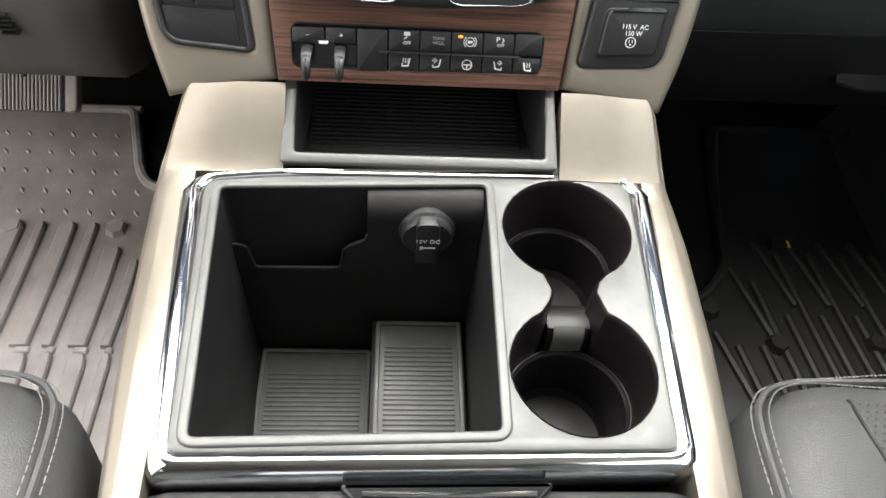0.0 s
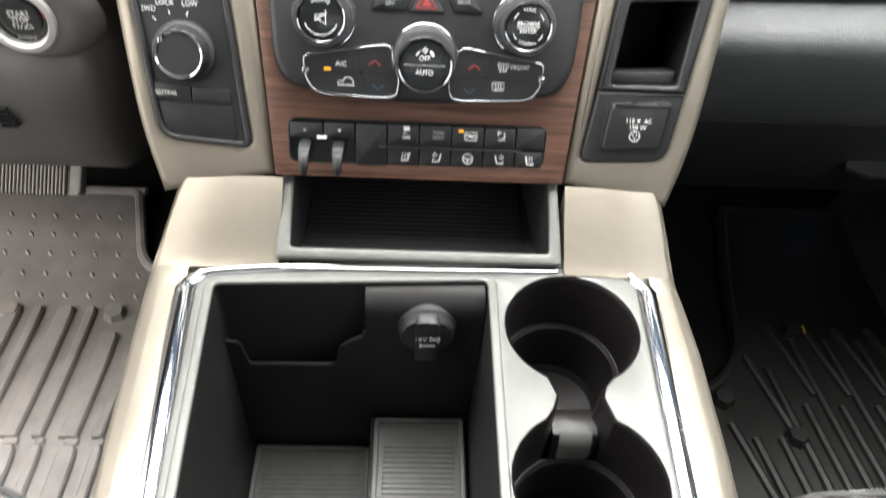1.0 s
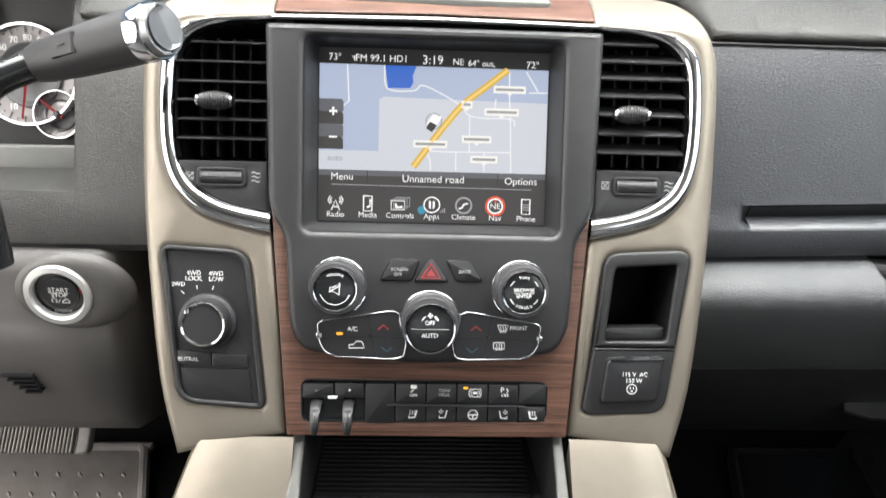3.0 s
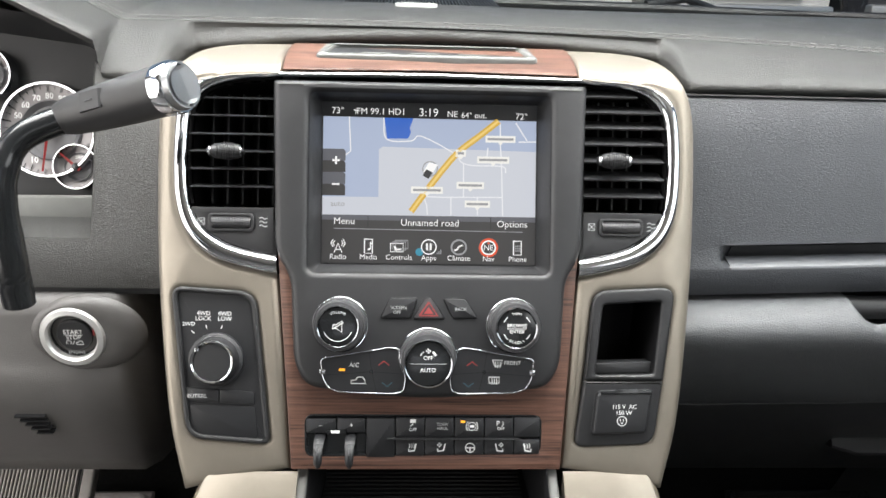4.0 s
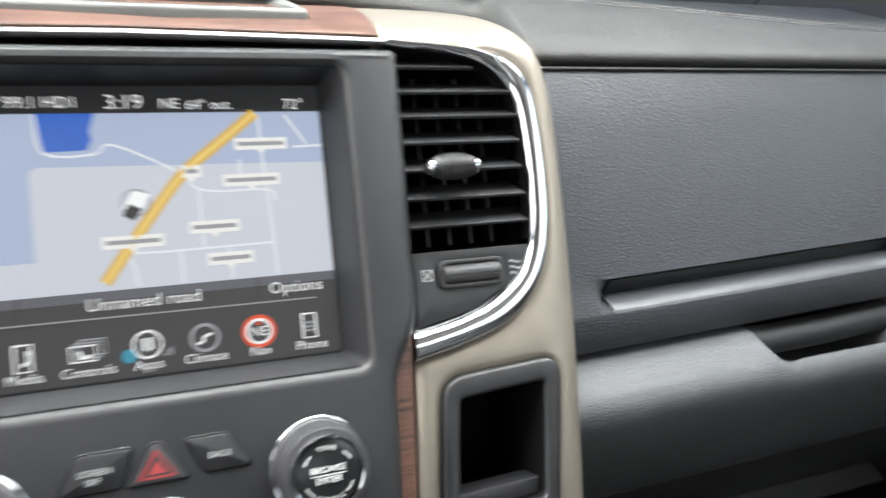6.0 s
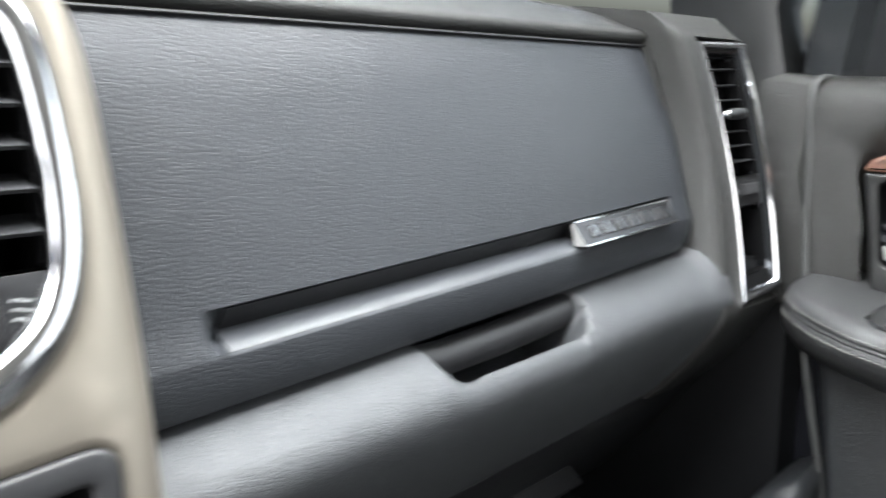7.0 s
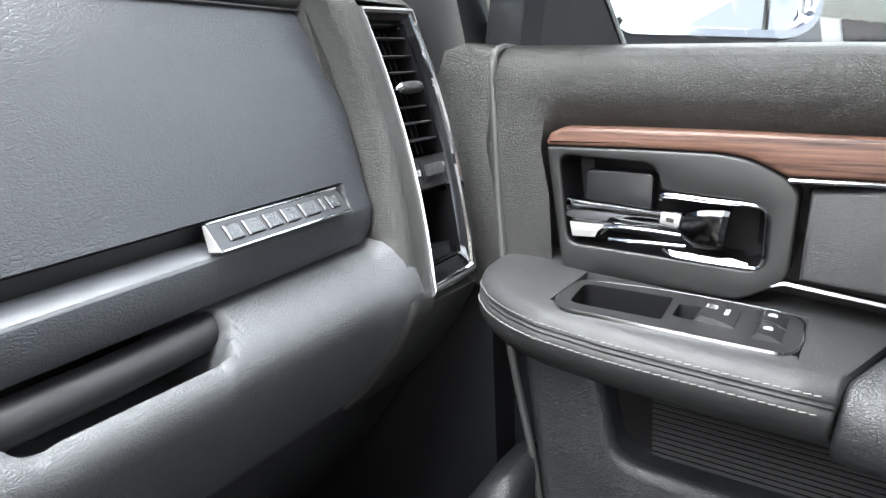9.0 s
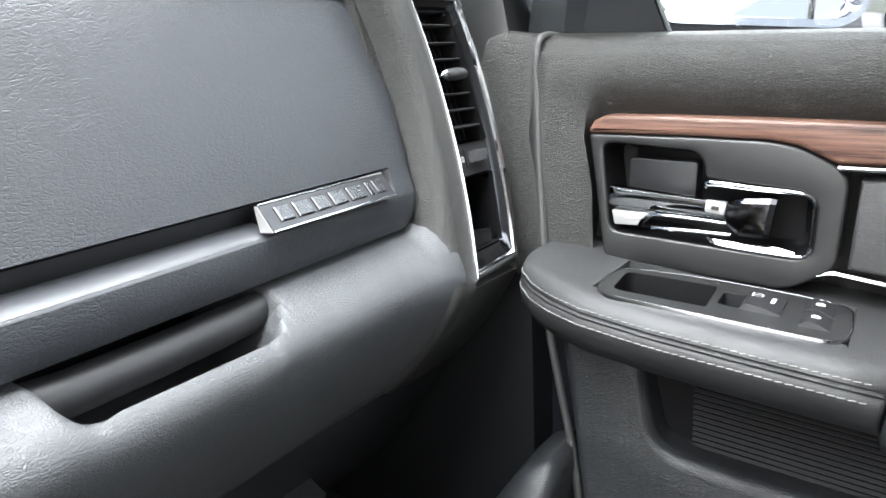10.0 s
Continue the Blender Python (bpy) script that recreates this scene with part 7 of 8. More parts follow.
upper = []
for y in [-0.0155, -0.0175, -0.0215, -0.030, -0.045, -0.061, -0.068, -0.08, -0.12, -0.18, -0.25, -0.32, -0.42, -0.55, -0.72, -0.86]:
    x, z = door_x(y), belt(y)
    e = 0.010 if y > -0.0165 else (0.004 if y > -0.0185 else (0.001 if y > -0.025 else 0.0))
    r = 1.0 if y < -0.065 else 0.0
    upper.append([(0.86, y, z + 0.001), (x + 0.030, y, z + 0.002), (x + 0.014 + e, y, z - 0.001), (x + 0.006 + e, y, z - 0.006), (x + 0.0005 + e, y, z - 0.014), (x - 0.0025 + e, y, z - 0.024), (x - 0.0010 + e + 0.002 * r, y, z - 0.037), (x + e + 0.008 * r, y, z - 0.051), (x + e + 0.030 * r, y, z - 0.075), (x + e + 0.040 * r, y - 0.012 * (1 - r), z - 0.110), (x + 0.004 + e + 0.040 * r, y - 0.022 * (1 - r), 0.500), (0.86, y, 0.500)])
part("upper_pad", loft(upper), DOOR_LEATHER, door, "soft leather-grained upper pad", None, 60)
SEAL = shade("seal_rubber", (0.045, 0.046, 0.045), 0.5, 0.0, ("noise", 1500, 0.0001), 0.15)
# strip of seal and trim at the door's front edge
part("front_seal", tube(smooth_line([(0.785, -0.0190, 0.6670), (0.770, -0.0165, 0.6672), (0.7610, -0.0150, 0.6640), (0.7575, -0.0155, 0.655), (0.7565, -0.0185, 0.634), (0.7570, -0.0315, 0.562), (0.7560, -0.0450, 0.500), (0.7510, -0.0582, 0.447), (0.7500, -0.0743, 0.4005), (0.7500, -0.0958, 0.3407), (0.752, -0.118, 0.26)], 6), 0.0032, 8), SEAL, door, "dark rubber seal")
DX = 0.762


def dplate(pts, proud, back, r=0.001, seg=2, holes=()):
    """A plate on the door: an outline in (y, z), its face that far proud of the skin (towards the cabin)."""
    return solid(pts, DX - proud, DX + back, r, seg, holes=holes, plane="yz")


wood_top = [(-0.0665, 0.6035), (-0.0690, 0.6105), (-0.0780, 0.6160), (-0.120, 0.6215), (-0.196, 0.6300), (-0.283, 0.6386), (-0.42, 0.651), (-0.62, 0.668), (-0.84, 0.686)]
wood_low = [(-0.84, 0.650), (-0.62, 0.638), (-0.42, 0.622), (-0.290, 0.6135), (-0.2345, 0.6065), (-0.2215, 0.6108), (-0.2100, 0.6145), (-0.1915, 0.6154), (-0.1424, 0.6103), (-0.0680, 0.6012)]
part("wood_trim", dplate(wood_top + wood_low, 0.0065, 0.02, 0.0035, 4), WOOD_DOOR, door, "walnut veneer strip", None, 60)
part("chrome_strip", tube([(0.7545, -0.2355, 0.6048), (0.7545, -0.290, 0.6115), (0.7545, -0.42, 0.620), (0.7545, -0.62, 0.636), (0.7545, -0.84, 0.648)], 0.0018, 8), DIM_CHROME, door, "thin chrome strip")
# handle bezel with its dished recess
bez = rounded([(-0.0670, 0.6006), (-0.1424, 0.6096), (-0.1915, 0.6147), (-0.2100, 0.6138), (-0.2345, 0.6055), (-0.2437, 0.5977), (-0.2485, 0.5400), (-0.2390, 0.5302), (-0.2209, 0.5165), (-0.0930, 0.5100)], [0.003, 0.01, 0.01, 0.015, 0.008, 0.008, 0.008, 0.006, 0.02, 0.006], 4)
rec = rounded([(-0.0780, 0.5960), (-0.1450, 0.6005), (-0.1530, 0.5940), (-0.1560, 0.5830), (-0.2200, 0.5860), (-0.2290, 0.5800), (-0.2330, 0.5460), (-0.2250, 0.5400), (-0.0945, 0.5310)], [0.008, 0.010, 0.006, 0.004, 0.008, 0.008, 0.008, 0.006, 0.008], 4)
part("handle_bezel", dplate(bez, 0.0055, 0.02, 0.0022, 3, [rec]), DOOR_PLASTIC, door, "charcoal handle surround", None, 50)
bm = bmesh.new()
r0 = ccw(rec)
cx, cz = sum(p[0] for p in r0) / len(r0), sum(p[1] for p in r0) / len(r0)
rr = [[bm.verts.new((x, cx + (u - cx) * s, cz + (v - cz) * s)) for u, v in r0] for x, s in ((DX - 0.0035, 1.0), (DX + 0.010, 0.985), (DX + 0.024, 0.93), (DX + 0.028, 0.84))]
for p, q in zip(rr, rr[1:]):
    for i in range(len(p)):
        j = (i + 1) % len(p)
        bm.faces.new((p[i], p[j], q[j], q[i]))
bm.faces.new(rr[-1])
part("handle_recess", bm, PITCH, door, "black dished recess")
part("recess_pad", solid(rounded([(-0.0955, 0.5855), (-0.1455, 0.5905), (-0.1490, 0.5560), (-0.1000, 0.5500)], 0.004, 4), DX + 0.012, DX + 0.03, 0.001, 2, plane="yz"), CHARCOAL, door, "grey pad in the recess")
handle = thing("door_handle", (0.757, -0.15, 0.56), "chrome pull handle in the door", "door handle")
# the lever: a flat bar with a rounded upper edge, its face leaning down a little
hs = []
for y, zt, zb, x in ((-0.0900, 0.5655, 0.5515, 0.7560), (-0.0915, 0.5672, 0.5502, 0.7505), (-0.0960, 0.5676, 0.5504, 0.7490), (-0.1120, 0.5682, 0.5518, 0.7482), (-0.1400, 0.5696, 0.5542, 0.7478), (-0.1640, 0.5706, 0.5568, 0.7475), (-0.1750, 0.5716, 0.5578, 0.7472)):
    h = zt - zb
    hs.append([(x + 0.0100, y, zt - 0.0010), (x + 0.0060, y, zt), (x + 0.0022, y, zt - 0.0006), (x + 0.0004, y, zt - 0.0022), (x, y, zt - 0.30 * h), (x + 0.0012, y, zt - 0.62 * h), (x + 0.0036, y, zt - 0.90 * h), (x + 0.0062, y, zb), (x + 0.0100, y, zb + 0.0010)])
part("lever", loft(hs), HANDLE_CHROME, handle, "chrome lever", None, 35)
# faceted pull end
ps = []
for y, zt, zb, x, th in ((-0.1745, 0.5712, 0.5585, 0.7470, 0.008), (-0.1770, 0.5725, 0.5560, 0.7450, 0.010), (-0.1870, 0.5765, 0.5505, 0.7425, 0.013), (-0.2020, 0.5795, 0.5520, 0.7425, 0.013), (-0.2055, 0.5790, 0.5530, 0.7450, 0.012)):
    h = zt - zb
    ps.append([(x + 0.0024, y, zb), (x, y, zb + 0.10 * h), (x - 0.0010, y, zb + 0.45 * h), (x, y, zt - 0.12 * h), (x + 0.0024, y, zt), (x + th, y, zt), (x + th, y, zb)])
part("pull_end", loft(ps), shade("black_chrome", (0.11, 0.112, 0.118), 0.10, 1.0, None, 0.05), handle, "dark chrome pull end", None, 20)
part("lock_slider", box(0.7440, -0.1752, 0.5622, 0.7478, -0.1618, 0.5705, 0.001), SATIN, handle, "small silver lock slider")
part("lock_mark", box(0.7436, -0.1712, 0.5648, 0.7441, -0.1660, 0.5678), DIM_CHROME, handle)
for pts, r in (([(-0.1570, 0.5760), (-0.1600, 0.5808), (-0.1880, 0.5825), (-0.2130, 0.5842), (-0.2225, 0.5835), (-0.2272, 0.5790), (-0.2292, 0.5650), (-0.2308, 0.5500), (-0.2285, 0.5432), (-0.2180, 0.5412), (-0.1900, 0.5392), (-0.1730, 0.5388), (-0.1650, 0.5420)], 0.0015), ([(-0.1160, 0.5395), (-0.1180, 0.5450), (-0.1250, 0.5500), (-0.1500, 0.5528), (-0.1760, 0.5545)], 0.0014), ([(-0.1250, 0.5400), (-0.1520, 0.5438), (-0.1800, 0.5472)], 0.0016)):
    part("chrome_trim", tube([(DX - 0.0050, y, z) for y, z in smooth_line(pts, 5)], r, 8), HANDLE_CHROME, handle, "curved chrome trim")
part("silver_plate", solid(rounded([(-0.0925, 0.5470), (-0.1175, 0.5500), (-0.1230, 0.5480), (-0.1155, 0.5392), (-0.0965, 0.5362)], 0.0015), DX - 0.0035, DX + 0.01, 0.0008, 2, plane="yz"), SATIN, handle, "satin silver plate")
part("lower_blade", loft([[(0.7585, y, z - w), (0.7560, y, z - 0.2 * w), (0.7575, y, z + w), (0.765, y, z)] for y, z, w in ((-0.1655, 0.5412, 0.0008), (-0.1740, 0.5395, 0.0022), (-0.1920, 0.5402, 0.0030), (-0.2110, 0.5422, 0.0030), (-0.2220, 0.5430, 0.0012))]), HANDLE_CHROME, handle, "chrome blade")
part("upper_blade", loft([[(0.7585, y, z - w), (0.7560, y, z - 0.2 * w), (0.7575, y, z + w), (0.765, y, z)] for y, z, w in ((-0.1585, 0.5785, 0.0008), (-0.1650, 0.5798, 0.0022), (-0.1900, 0.5812, 0.0026), (-0.2120, 0.5830, 0.0008))]), DIM_CHROME, handle, "chrome blade")
# leather insert behind the bezel
part("insert", dplate([(-0.2500, 0.5985), (-0.290, 0.6065), (-0.42, 0.6170), (-0.84, 0.645), (-0.84, 0.560), (-0.42, 0.5450), (-0.2550, 0.5400)], 0.0035, 0.02, 0.003, 3), SEAT, door, "black leather insert")
part("arm_chrome", loft([[(0.7585, y, z - 0.0012), (0.7565, y, z - 0.0008), (0.7572, y, z + 0.0013), (0.765, y, z + 0.0013)] for y, z in ((-0.238, 0.5325), (-0.247, 0.5362), (-0.305, 0.5362), (-0.45, 0.537), (-0.80, 0.55))]), DIM_CHROME, door, "chrome strip over the armrest")

# armrest: padded, with stitched edge; its top opens under the switch plate
rest, edge_in = [], []
for y, xin, z in ((-0.0440, 0.730, 0.5080), (-0.0465, 0.712, 0.5098), (-0.0520, 0.700, 0.5110), (-0.0600, 0.690, 0.5115), (-0.0700, 0.678, 0.5120), (-0.0900, 0.6650, 0.5120), (-0.1135, 0.6570, 0.5120), (-0.1145, 0.6568, 0.5120), (-0.1600, 0.6520, 0.5132), (-0.2050, 0.6508, 0.5150), (-0.2300, 0.6506, 0.5160), (-0.2655, 0.6504, 0.5176), (-0.2665, 0.6504, 0.5176), (-0.2870, 0.6504, 0.5188), (-0.2895, 0.6526, 0.5178)):
    d = 0.040 if -0.2660 < y < -0.1140 else 0.0
    rest.append([(0.80, y, 0.455), (0.80, y, z), (0.7555, y, z), (0.7545, y, z - d), (0.6800 if d else xin + 0.024, y, z - d), (0.6790 if d else xin + 0.022, y, z - 0.0004), (xin + 0.013, y, z - 0.0012), (xin + 0.006, y, z - 0.0034), (xin + 0.0016, y, z - 0.0075), (xin, y, z - 0.0118), (xin + 0.0018, y, z - 0.0136), (xin + 0.0002, y, z - 0.0152), (xin + 0.0018, y, z - 0.0170), (xin + 0.0002, y, z - 0.0186), (xin + 0.0008, y, z - 0.0240), (xin + 0.007, y, z - 0.035), (xin + 0.024, y, z - 0.048), (0.80, y, z - 0.054)])
    edge_in.append((xin, y, z))


def seam_back(co):
    """The joint of armrest and pull cup sweeps backwards towards the door."""
    return Vector((co.x, co.y - 0.027 * step(co.x, 0.660, 0.725) * max(0.0, min(1.0, (-0.268 - co.y) / 0.021)), co.z))


part("armrest", bend(loft(rest), seam_back), SEAT, door, "black padded armrest", None, 60)
for dx, dz in ((0.0003, -0.0100), (-0.0001, -0.0212)):
    line = smooth_line([(x + dx, y, z + dz) for x, y, z in edge_in[1:-1]], 30)
    run, marks = 0.0, [Vector(line[0])]
    for p, q in zip(line, line[1:]):
        run += (Vector(q) - Vector(p)).length
        if run > 0.0046:
            marks.append(Vector(q))
            run = 0.0
    bits = [tube([marks[i], marks[i].lerp(marks[i + 1], 0.74) + Vector((0, 0, 0.0005))], 0.00045, 5) for i in range(len(marks) - 1)]
    tagged(part("stitching", join(*bits), THREAD, door, "pale grey stitching"), kind="stuff")
rear = [[(0.80, y, 0.46), (0.80, y, 0.527 - e), (0.73, y, 0.5265 - e), (0.690, y, 0.524 - e), (0.668, y, 0.518 - e), (0.656 + e, y, 0.507), (0.6515 + e, y, 0.493), (0.657 + e, y, 0.475), (0.675, y, 0.462)] for y, e in ((-0.2915, 0.008), (-0.2925, 0.0035), (-0.2950, 0.0012), (-0.2990, 0.0), (-0.33, 0.0), (-0.45, 0.0), (-0.75, 0.0))]
part("pull_cup", bend(loft(rear), seam_back), GRAINED, door, "dark grained pull cup", None, 60)
# switch plate on the armrest
SW = Matrix.Translation((0, -0.115, 0.5122)) @ pose(0, 0, 0, -2.3, 0, 0) @ Matrix.Translation((0, 0.115, 0))
plate_o = rounded([(0.6655, -0.1185), (0.7000, -0.1130), (0.7330, -0.1150), (0.7500, -0.1700), (0.7535, -0.2300), (0.7510, -0.2650), (0.7000, -0.2675), (0.6735, -0.2640), (0.6700, -0.2100)], [0.016, 0.014, 0.014, 0.03, 0.03, 0.016, 0.02, 0.014, 0.05], 6)
part("switch_rim", solid(plate_o, 0.0010, -0.003, 0.0004, 2, holes=[inset(ccw(plate_o), 0.0012)], plane="xy"), DIM_CHROME, door, "chrome rim of the switch plate", SW)
well = rounded([(0.6800, -0.1265), (0.7240, -0.1225), (0.7335, -0.1825), (0.6860, -0.1855)], [0.007, 0.007, 0.003, 0.003], 4)
scoop = rounded([(0.6975, -0.1900), (0.7235, -0.1890), (0.7275, -0.2070), (0.6975, -0.2090)], 0.003, 4)
part("switch_plate", solid(inset(ccw(plate_o), 0.0011), 0.0006, -0.003, 0.0004, 1, holes=[well, scoop], plane="xy"), DOOR_PLASTIC, door, "charcoal switch plate", SW)
for name, hole, deep, lab in (("switch_well", well, 0.034, "black finger well"), ("switch_scoop", scoop, 0.009, "")):
    bm = bmesh.new()
    w0 = ccw(hole)
    um, vm = sum(p[0] for p in w0) / len(w0), sum(p[1] for p in w0) / len(w0)
    rings = [[bm.verts.new((um + (u - um) * f, vm + (v - vm) * f, h)) for u, v in w0] for h, f in ((0.0008, 1.0), (-deep, 0.95))]
    for i in range(len(w0)):
        k = (i + 1) % len(w0)
        bm.faces.new((rings[0][i], rings[0][k], rings[1][k], rings[1][i]))
    bm.faces.new(rings[1])
    part(name, bm, PITCH if deep > 0.02 else DARK, door, lab, SW)
sw1 = part("window_switch", loft([[(0.6960, y, -0.002), (0.6975, y, h), (0.7290, y, h + 0.0004), (0.7305, y, -0.002)] for y, h in ((-0.2030, 0.0005), (-0.2065, 0.0048), (-0.2160, 0.0042), (-0.2270, 0.0016))]), BUTTON, door, "black window switch", SW)
for u0, u1 in ((0.6880, 0.7140), (0.7150, 0.7410)):
    part("lock_switch", loft([[(u0, y, -0.002), (u0 + 0.001, y, h), (u1 - 0.001, y, h), (u1, y, -0.002)] for y, h in ((-0.2385, 0.0010), (-0.2415, 0.0044), (-0.2490, 0.0038), (-0.2555, 0.0012))]), BUTTON, door, "black lock switch", SW)
part("window_mark", stroke([(-0.003, -0.004), (0.003, -0.004), (0.003, 0.002), (0.001, 0.004), (-0.003, 0.004), (-0.003, -0.004), (-0.003, 0.0), (0.003, 0.0)], 0.0008, 0, 0), PRINT, sw1, "", SW @ pose(0.7190, -0.2105, 0.0053) @ pose(0, 0, 0, -92, 0, -90), flat=True)
lettering("letters", "AUTO", 0.0042, SW @ pose(0.7170, -0.2205, 0.0040, 0, 0, 0) @ pose(0, 0, 0, -6, 0, 0), PRINT, sw1)
for u in (0.7010, 0.7280):
    part("lock_mark", stroke([(-0.0022, -0.002), (0.0022, -0.002), (0.0022, 0.001), (-0.0022, 0.001), (-0.0022, -0.002)], 0.0011, 0, 0), PRINT, door, "", SW @ pose(u, -0.2465, 0.0046) @ pose(0, 0, 0, -88, 0, -90), flat=True)
    part("lock_mark", stroke([(-0.0014, 0.001), (-0.0012, 0.0026), (0.0, 0.0034), (0.0012, 0.0026), (0.0014, 0.001)], 0.0007, 0, 0), PRINT, door, "", SW @ pose(u, -0.2465, 0.0046) @ pose(0, 0, 0, -88, 0, -90), flat=True)

# lower door with its map pocket and ribbed lining
low_pts = [(-0.0590, 0.470), (-0.1240, 0.4700), (-0.1360, 0.4360), (-0.1480, 0.4050), (-0.1590, 0.3760), (-0.1760, 0.3700), (-0.2509, 0.3710), (-0.40, 0.386), (-0.70, 0.43), (-0.80, 0.44), (-0.80, 0.12), (-0.150, 0.12), (-0.0975, 0.3407)]
part("lower_panel", solid(rounded(low_pts, [0.002, 0.004, 0.01, 0.02, 0.02, 0.02, 0.05, 0.1, 0.05, 0, 0, 0, 0.05], 4), 0.750, 0.80, 0.011, 5, plane="yz"), GRAINED, door, "grained lower door panel", None, 60)
part("pocket_back", solid([(-0.10, 0.475), (-0.80, 0.475), (-0.80, 0.35), (-0.12, 0.34)], 0.782, 0.80, 0.0, plane="yz"), PITCH, door, "black pocket lining")
ribs = []
for k in range(24):
    z = 0.470 - 0.0046 * k
    ribs.append(loft([[(0.780, y, z + 0.05 * (-0.17 - y) - 0.0013), (0.7772, y, z + 0.05 * (-0.17 - y) + 0.0004), (0.780, y, z + 0.05 * (-0.17 - y) + 0.0013), (0.785, y, z + 0.05 * (-0.17 - y))] for y in (-0.166 - 0.0007 * k, -0.40, -0.80)]))
RIB = shade("ribbed_lining", (0.075, 0.077, 0.078), 0.42, 0.0, None, 0.1)
for b_ in ribs:
    part("pocket_rib", b_, RIB, door)

# kick panel and sill in the footwell
kick = loft([[(0.775, y, z) for y, z in ((-0.02, 0.52), (0.30, 0.52), (0.45, 0.02), (-0.10, 0.02))], [(0.83, y, z) for y, z in ((-0.02, 0.52), (0.30, 0.52), (0.45, 0.02), (-0.10, 0.02))]])
structure("kick_panel", kick, DARK, "dark kick panel beside the footwell", "trim")
sill = loft([[(0.65, y, 0.0), (0.684, y, z - 0.060), (0.694, y, z - 0.022), (0.706, y, z - 0.005), (0.722, y, z), (0.746, y, z + 0.002), (0.78, y, z), (0.78, y, 0.0)] for y, z in ((0.34, 0.16), (0.10, 0.17), (0.03, 0.19), (-0.02, 0.240), (-0.050, 0.300), (-0.068, 0.335), (-0.088, 0.349), (-0.096, 0.345), (-0.100, 0.330))])
structure("sill_trim", sill, GRAINED, "dark moulded sill trim", "trim", 50)

# -- pillars, window, mirror --
pillar = loft([[(0.7575 + dx, 0.036 + dy, z0), (0.7655 + dx, 0.010 + dy, z1), (0.84 + dx, 0.02 + dy, z1), (0.80 + dx, 0.13 + dy, z0)] for z0, z1, dx, dy in ((0.640, 0.655, 0.0, 0.0), (0.72, 0.72, -0.002, 0.022), (0.90, 0.90, -0.03, -0.02), (1.16, 1.16, -0.12, -0.22))])
structure("pillar_trim", pillar, DOOR_PLASTIC, "dark grained windshield pillar trim", "trim", 50)
part("window_frame", loft([[(0.788, y, z), (0.80, y - 0.012, z), (0.83, y - 0.012, z), (0.83, y + 0.05, z), (0.788, y + 0.03, z)] for y, z in ((-0.022, 0.655), (-0.022, 0.76), (-0.05, 0.95), (-0.20, 1.14))]), GLOSS, door, "black window frame")
part("mirror_sail", solid(rounded([(-0.024, 0.664), (-0.105, 0.6730), (-0.088, 0.702), (-0.030, 0.80)], 0.004), 0.800, 0.807, 0.003, 2, plane="yz"), DARK, door, "dark corner plate behind the glass")
wp = bmesh.new()
pts = [(0.806, -0.025, 0.66), (0.806, -0.86, 0.70), (0.72, -0.86, 1.14), (0.72, -0.18, 1.14), (0.79, -0.03, 0.82)]
wa = [wp.verts.new(p) for p in pts]
wb = [wp.verts.new((p[0] + 0.004, p[1], p[2])) for p in pts]
wp.faces.new(wa)
wp.faces.new(wb)
for i in range(5):
    j = (i + 1) % 5
    wp.faces.new((wa[i], wa[j], wb[j], wb[i]))
pane = part("pane", wp, GLASS, door, "clear side window pane", None, 5, True)
pane.visible_shadow = False

mirror = thing("side_mirror", (1.05, -0.10, 0.70), "dark folding side mirror with a chrome rim outside the window", "side mirror")
MIR = Matrix.Translation((0.98, -0.0283, 0.6895)) @ pose(0, 0, 0, 0, 0, -42.2) @ pose(0, 0, 0, -9, 0, 0)  # x along the glass, y away from the driver, z up
mo = rounded([(0.0, 0.016), (0.016, 0.0), (0.225, 0.012), (0.256, 0.030), (0.262, 0.21), (-0.002, 0.21)], [0.012, 0.014, 0.02, 0.02, 0.03, 0.03], 5)
part("housing", solid(inset(mo, -0.005), -0.010, 0.09, 0.010, 4, holes=[inset(mo, 0.007)]), CHROME, mirror, "chrome mirror shell", MIR)
part("mirror_face", solid(inset(mo, 0.004), 0.004, 0.012, 0.001, 1), MIRROR, mirror, "mirror glass", MIR)
part("divider", box(0.196, 0.001, 0.014, 0.199, 0.006, 0.205), DARK, mirror, "", MIR)
part("arm", loft([[(x, -0.02 + t, 0.600), (x, 0.03 + t, 0.600), (x, 0.03 + t, z), (x, -0.02 + t, z)] for x, z, t in ((0.83, 0.655, -0.03), (0.92, 0.662, -0.02), (1.03, 0.674, -0.01))]), PITCH, mirror, "dark mirror arm")
part("outer_sheet", box(0.815, -0.9, 0.10, 0.90, -0.04, 0.655, 0.01), PAINT, door, "dark painted outer skin")

# -- the rest of the cab, which closes it round the camera --
structure("ceiling", box(-0.72, -1.7, 1.17, 0.72, -0.12, 1.21, 0.01), HEADLINER, "pale cloth headliner", "ceiling")
structure("wall_rear_low", box(-0.84, -1.74, 0.0, 0.84, -1.70, 0.80), HEADLINER, "pale rear cab wall", "wall")
structure("wall_rear_high", box(-0.84, -1.74, 1.14, 0.84, -1.70, 1.21), HEADLINER, "pale header over the rear window", "wall")
structure("wall_driver_rear", box(-0.86, -1.7, 0.0, -0.80, -0.86, 0.67), GRAINED, "dark rear side wall behind the open driver's door", "wall")
structure("wall_driver_front", box(-0.86, 0.20, 0.0, -0.80, 0.60, 0.67), GRAINED, "dark kick panel ahead of the open driver's door", "wall")
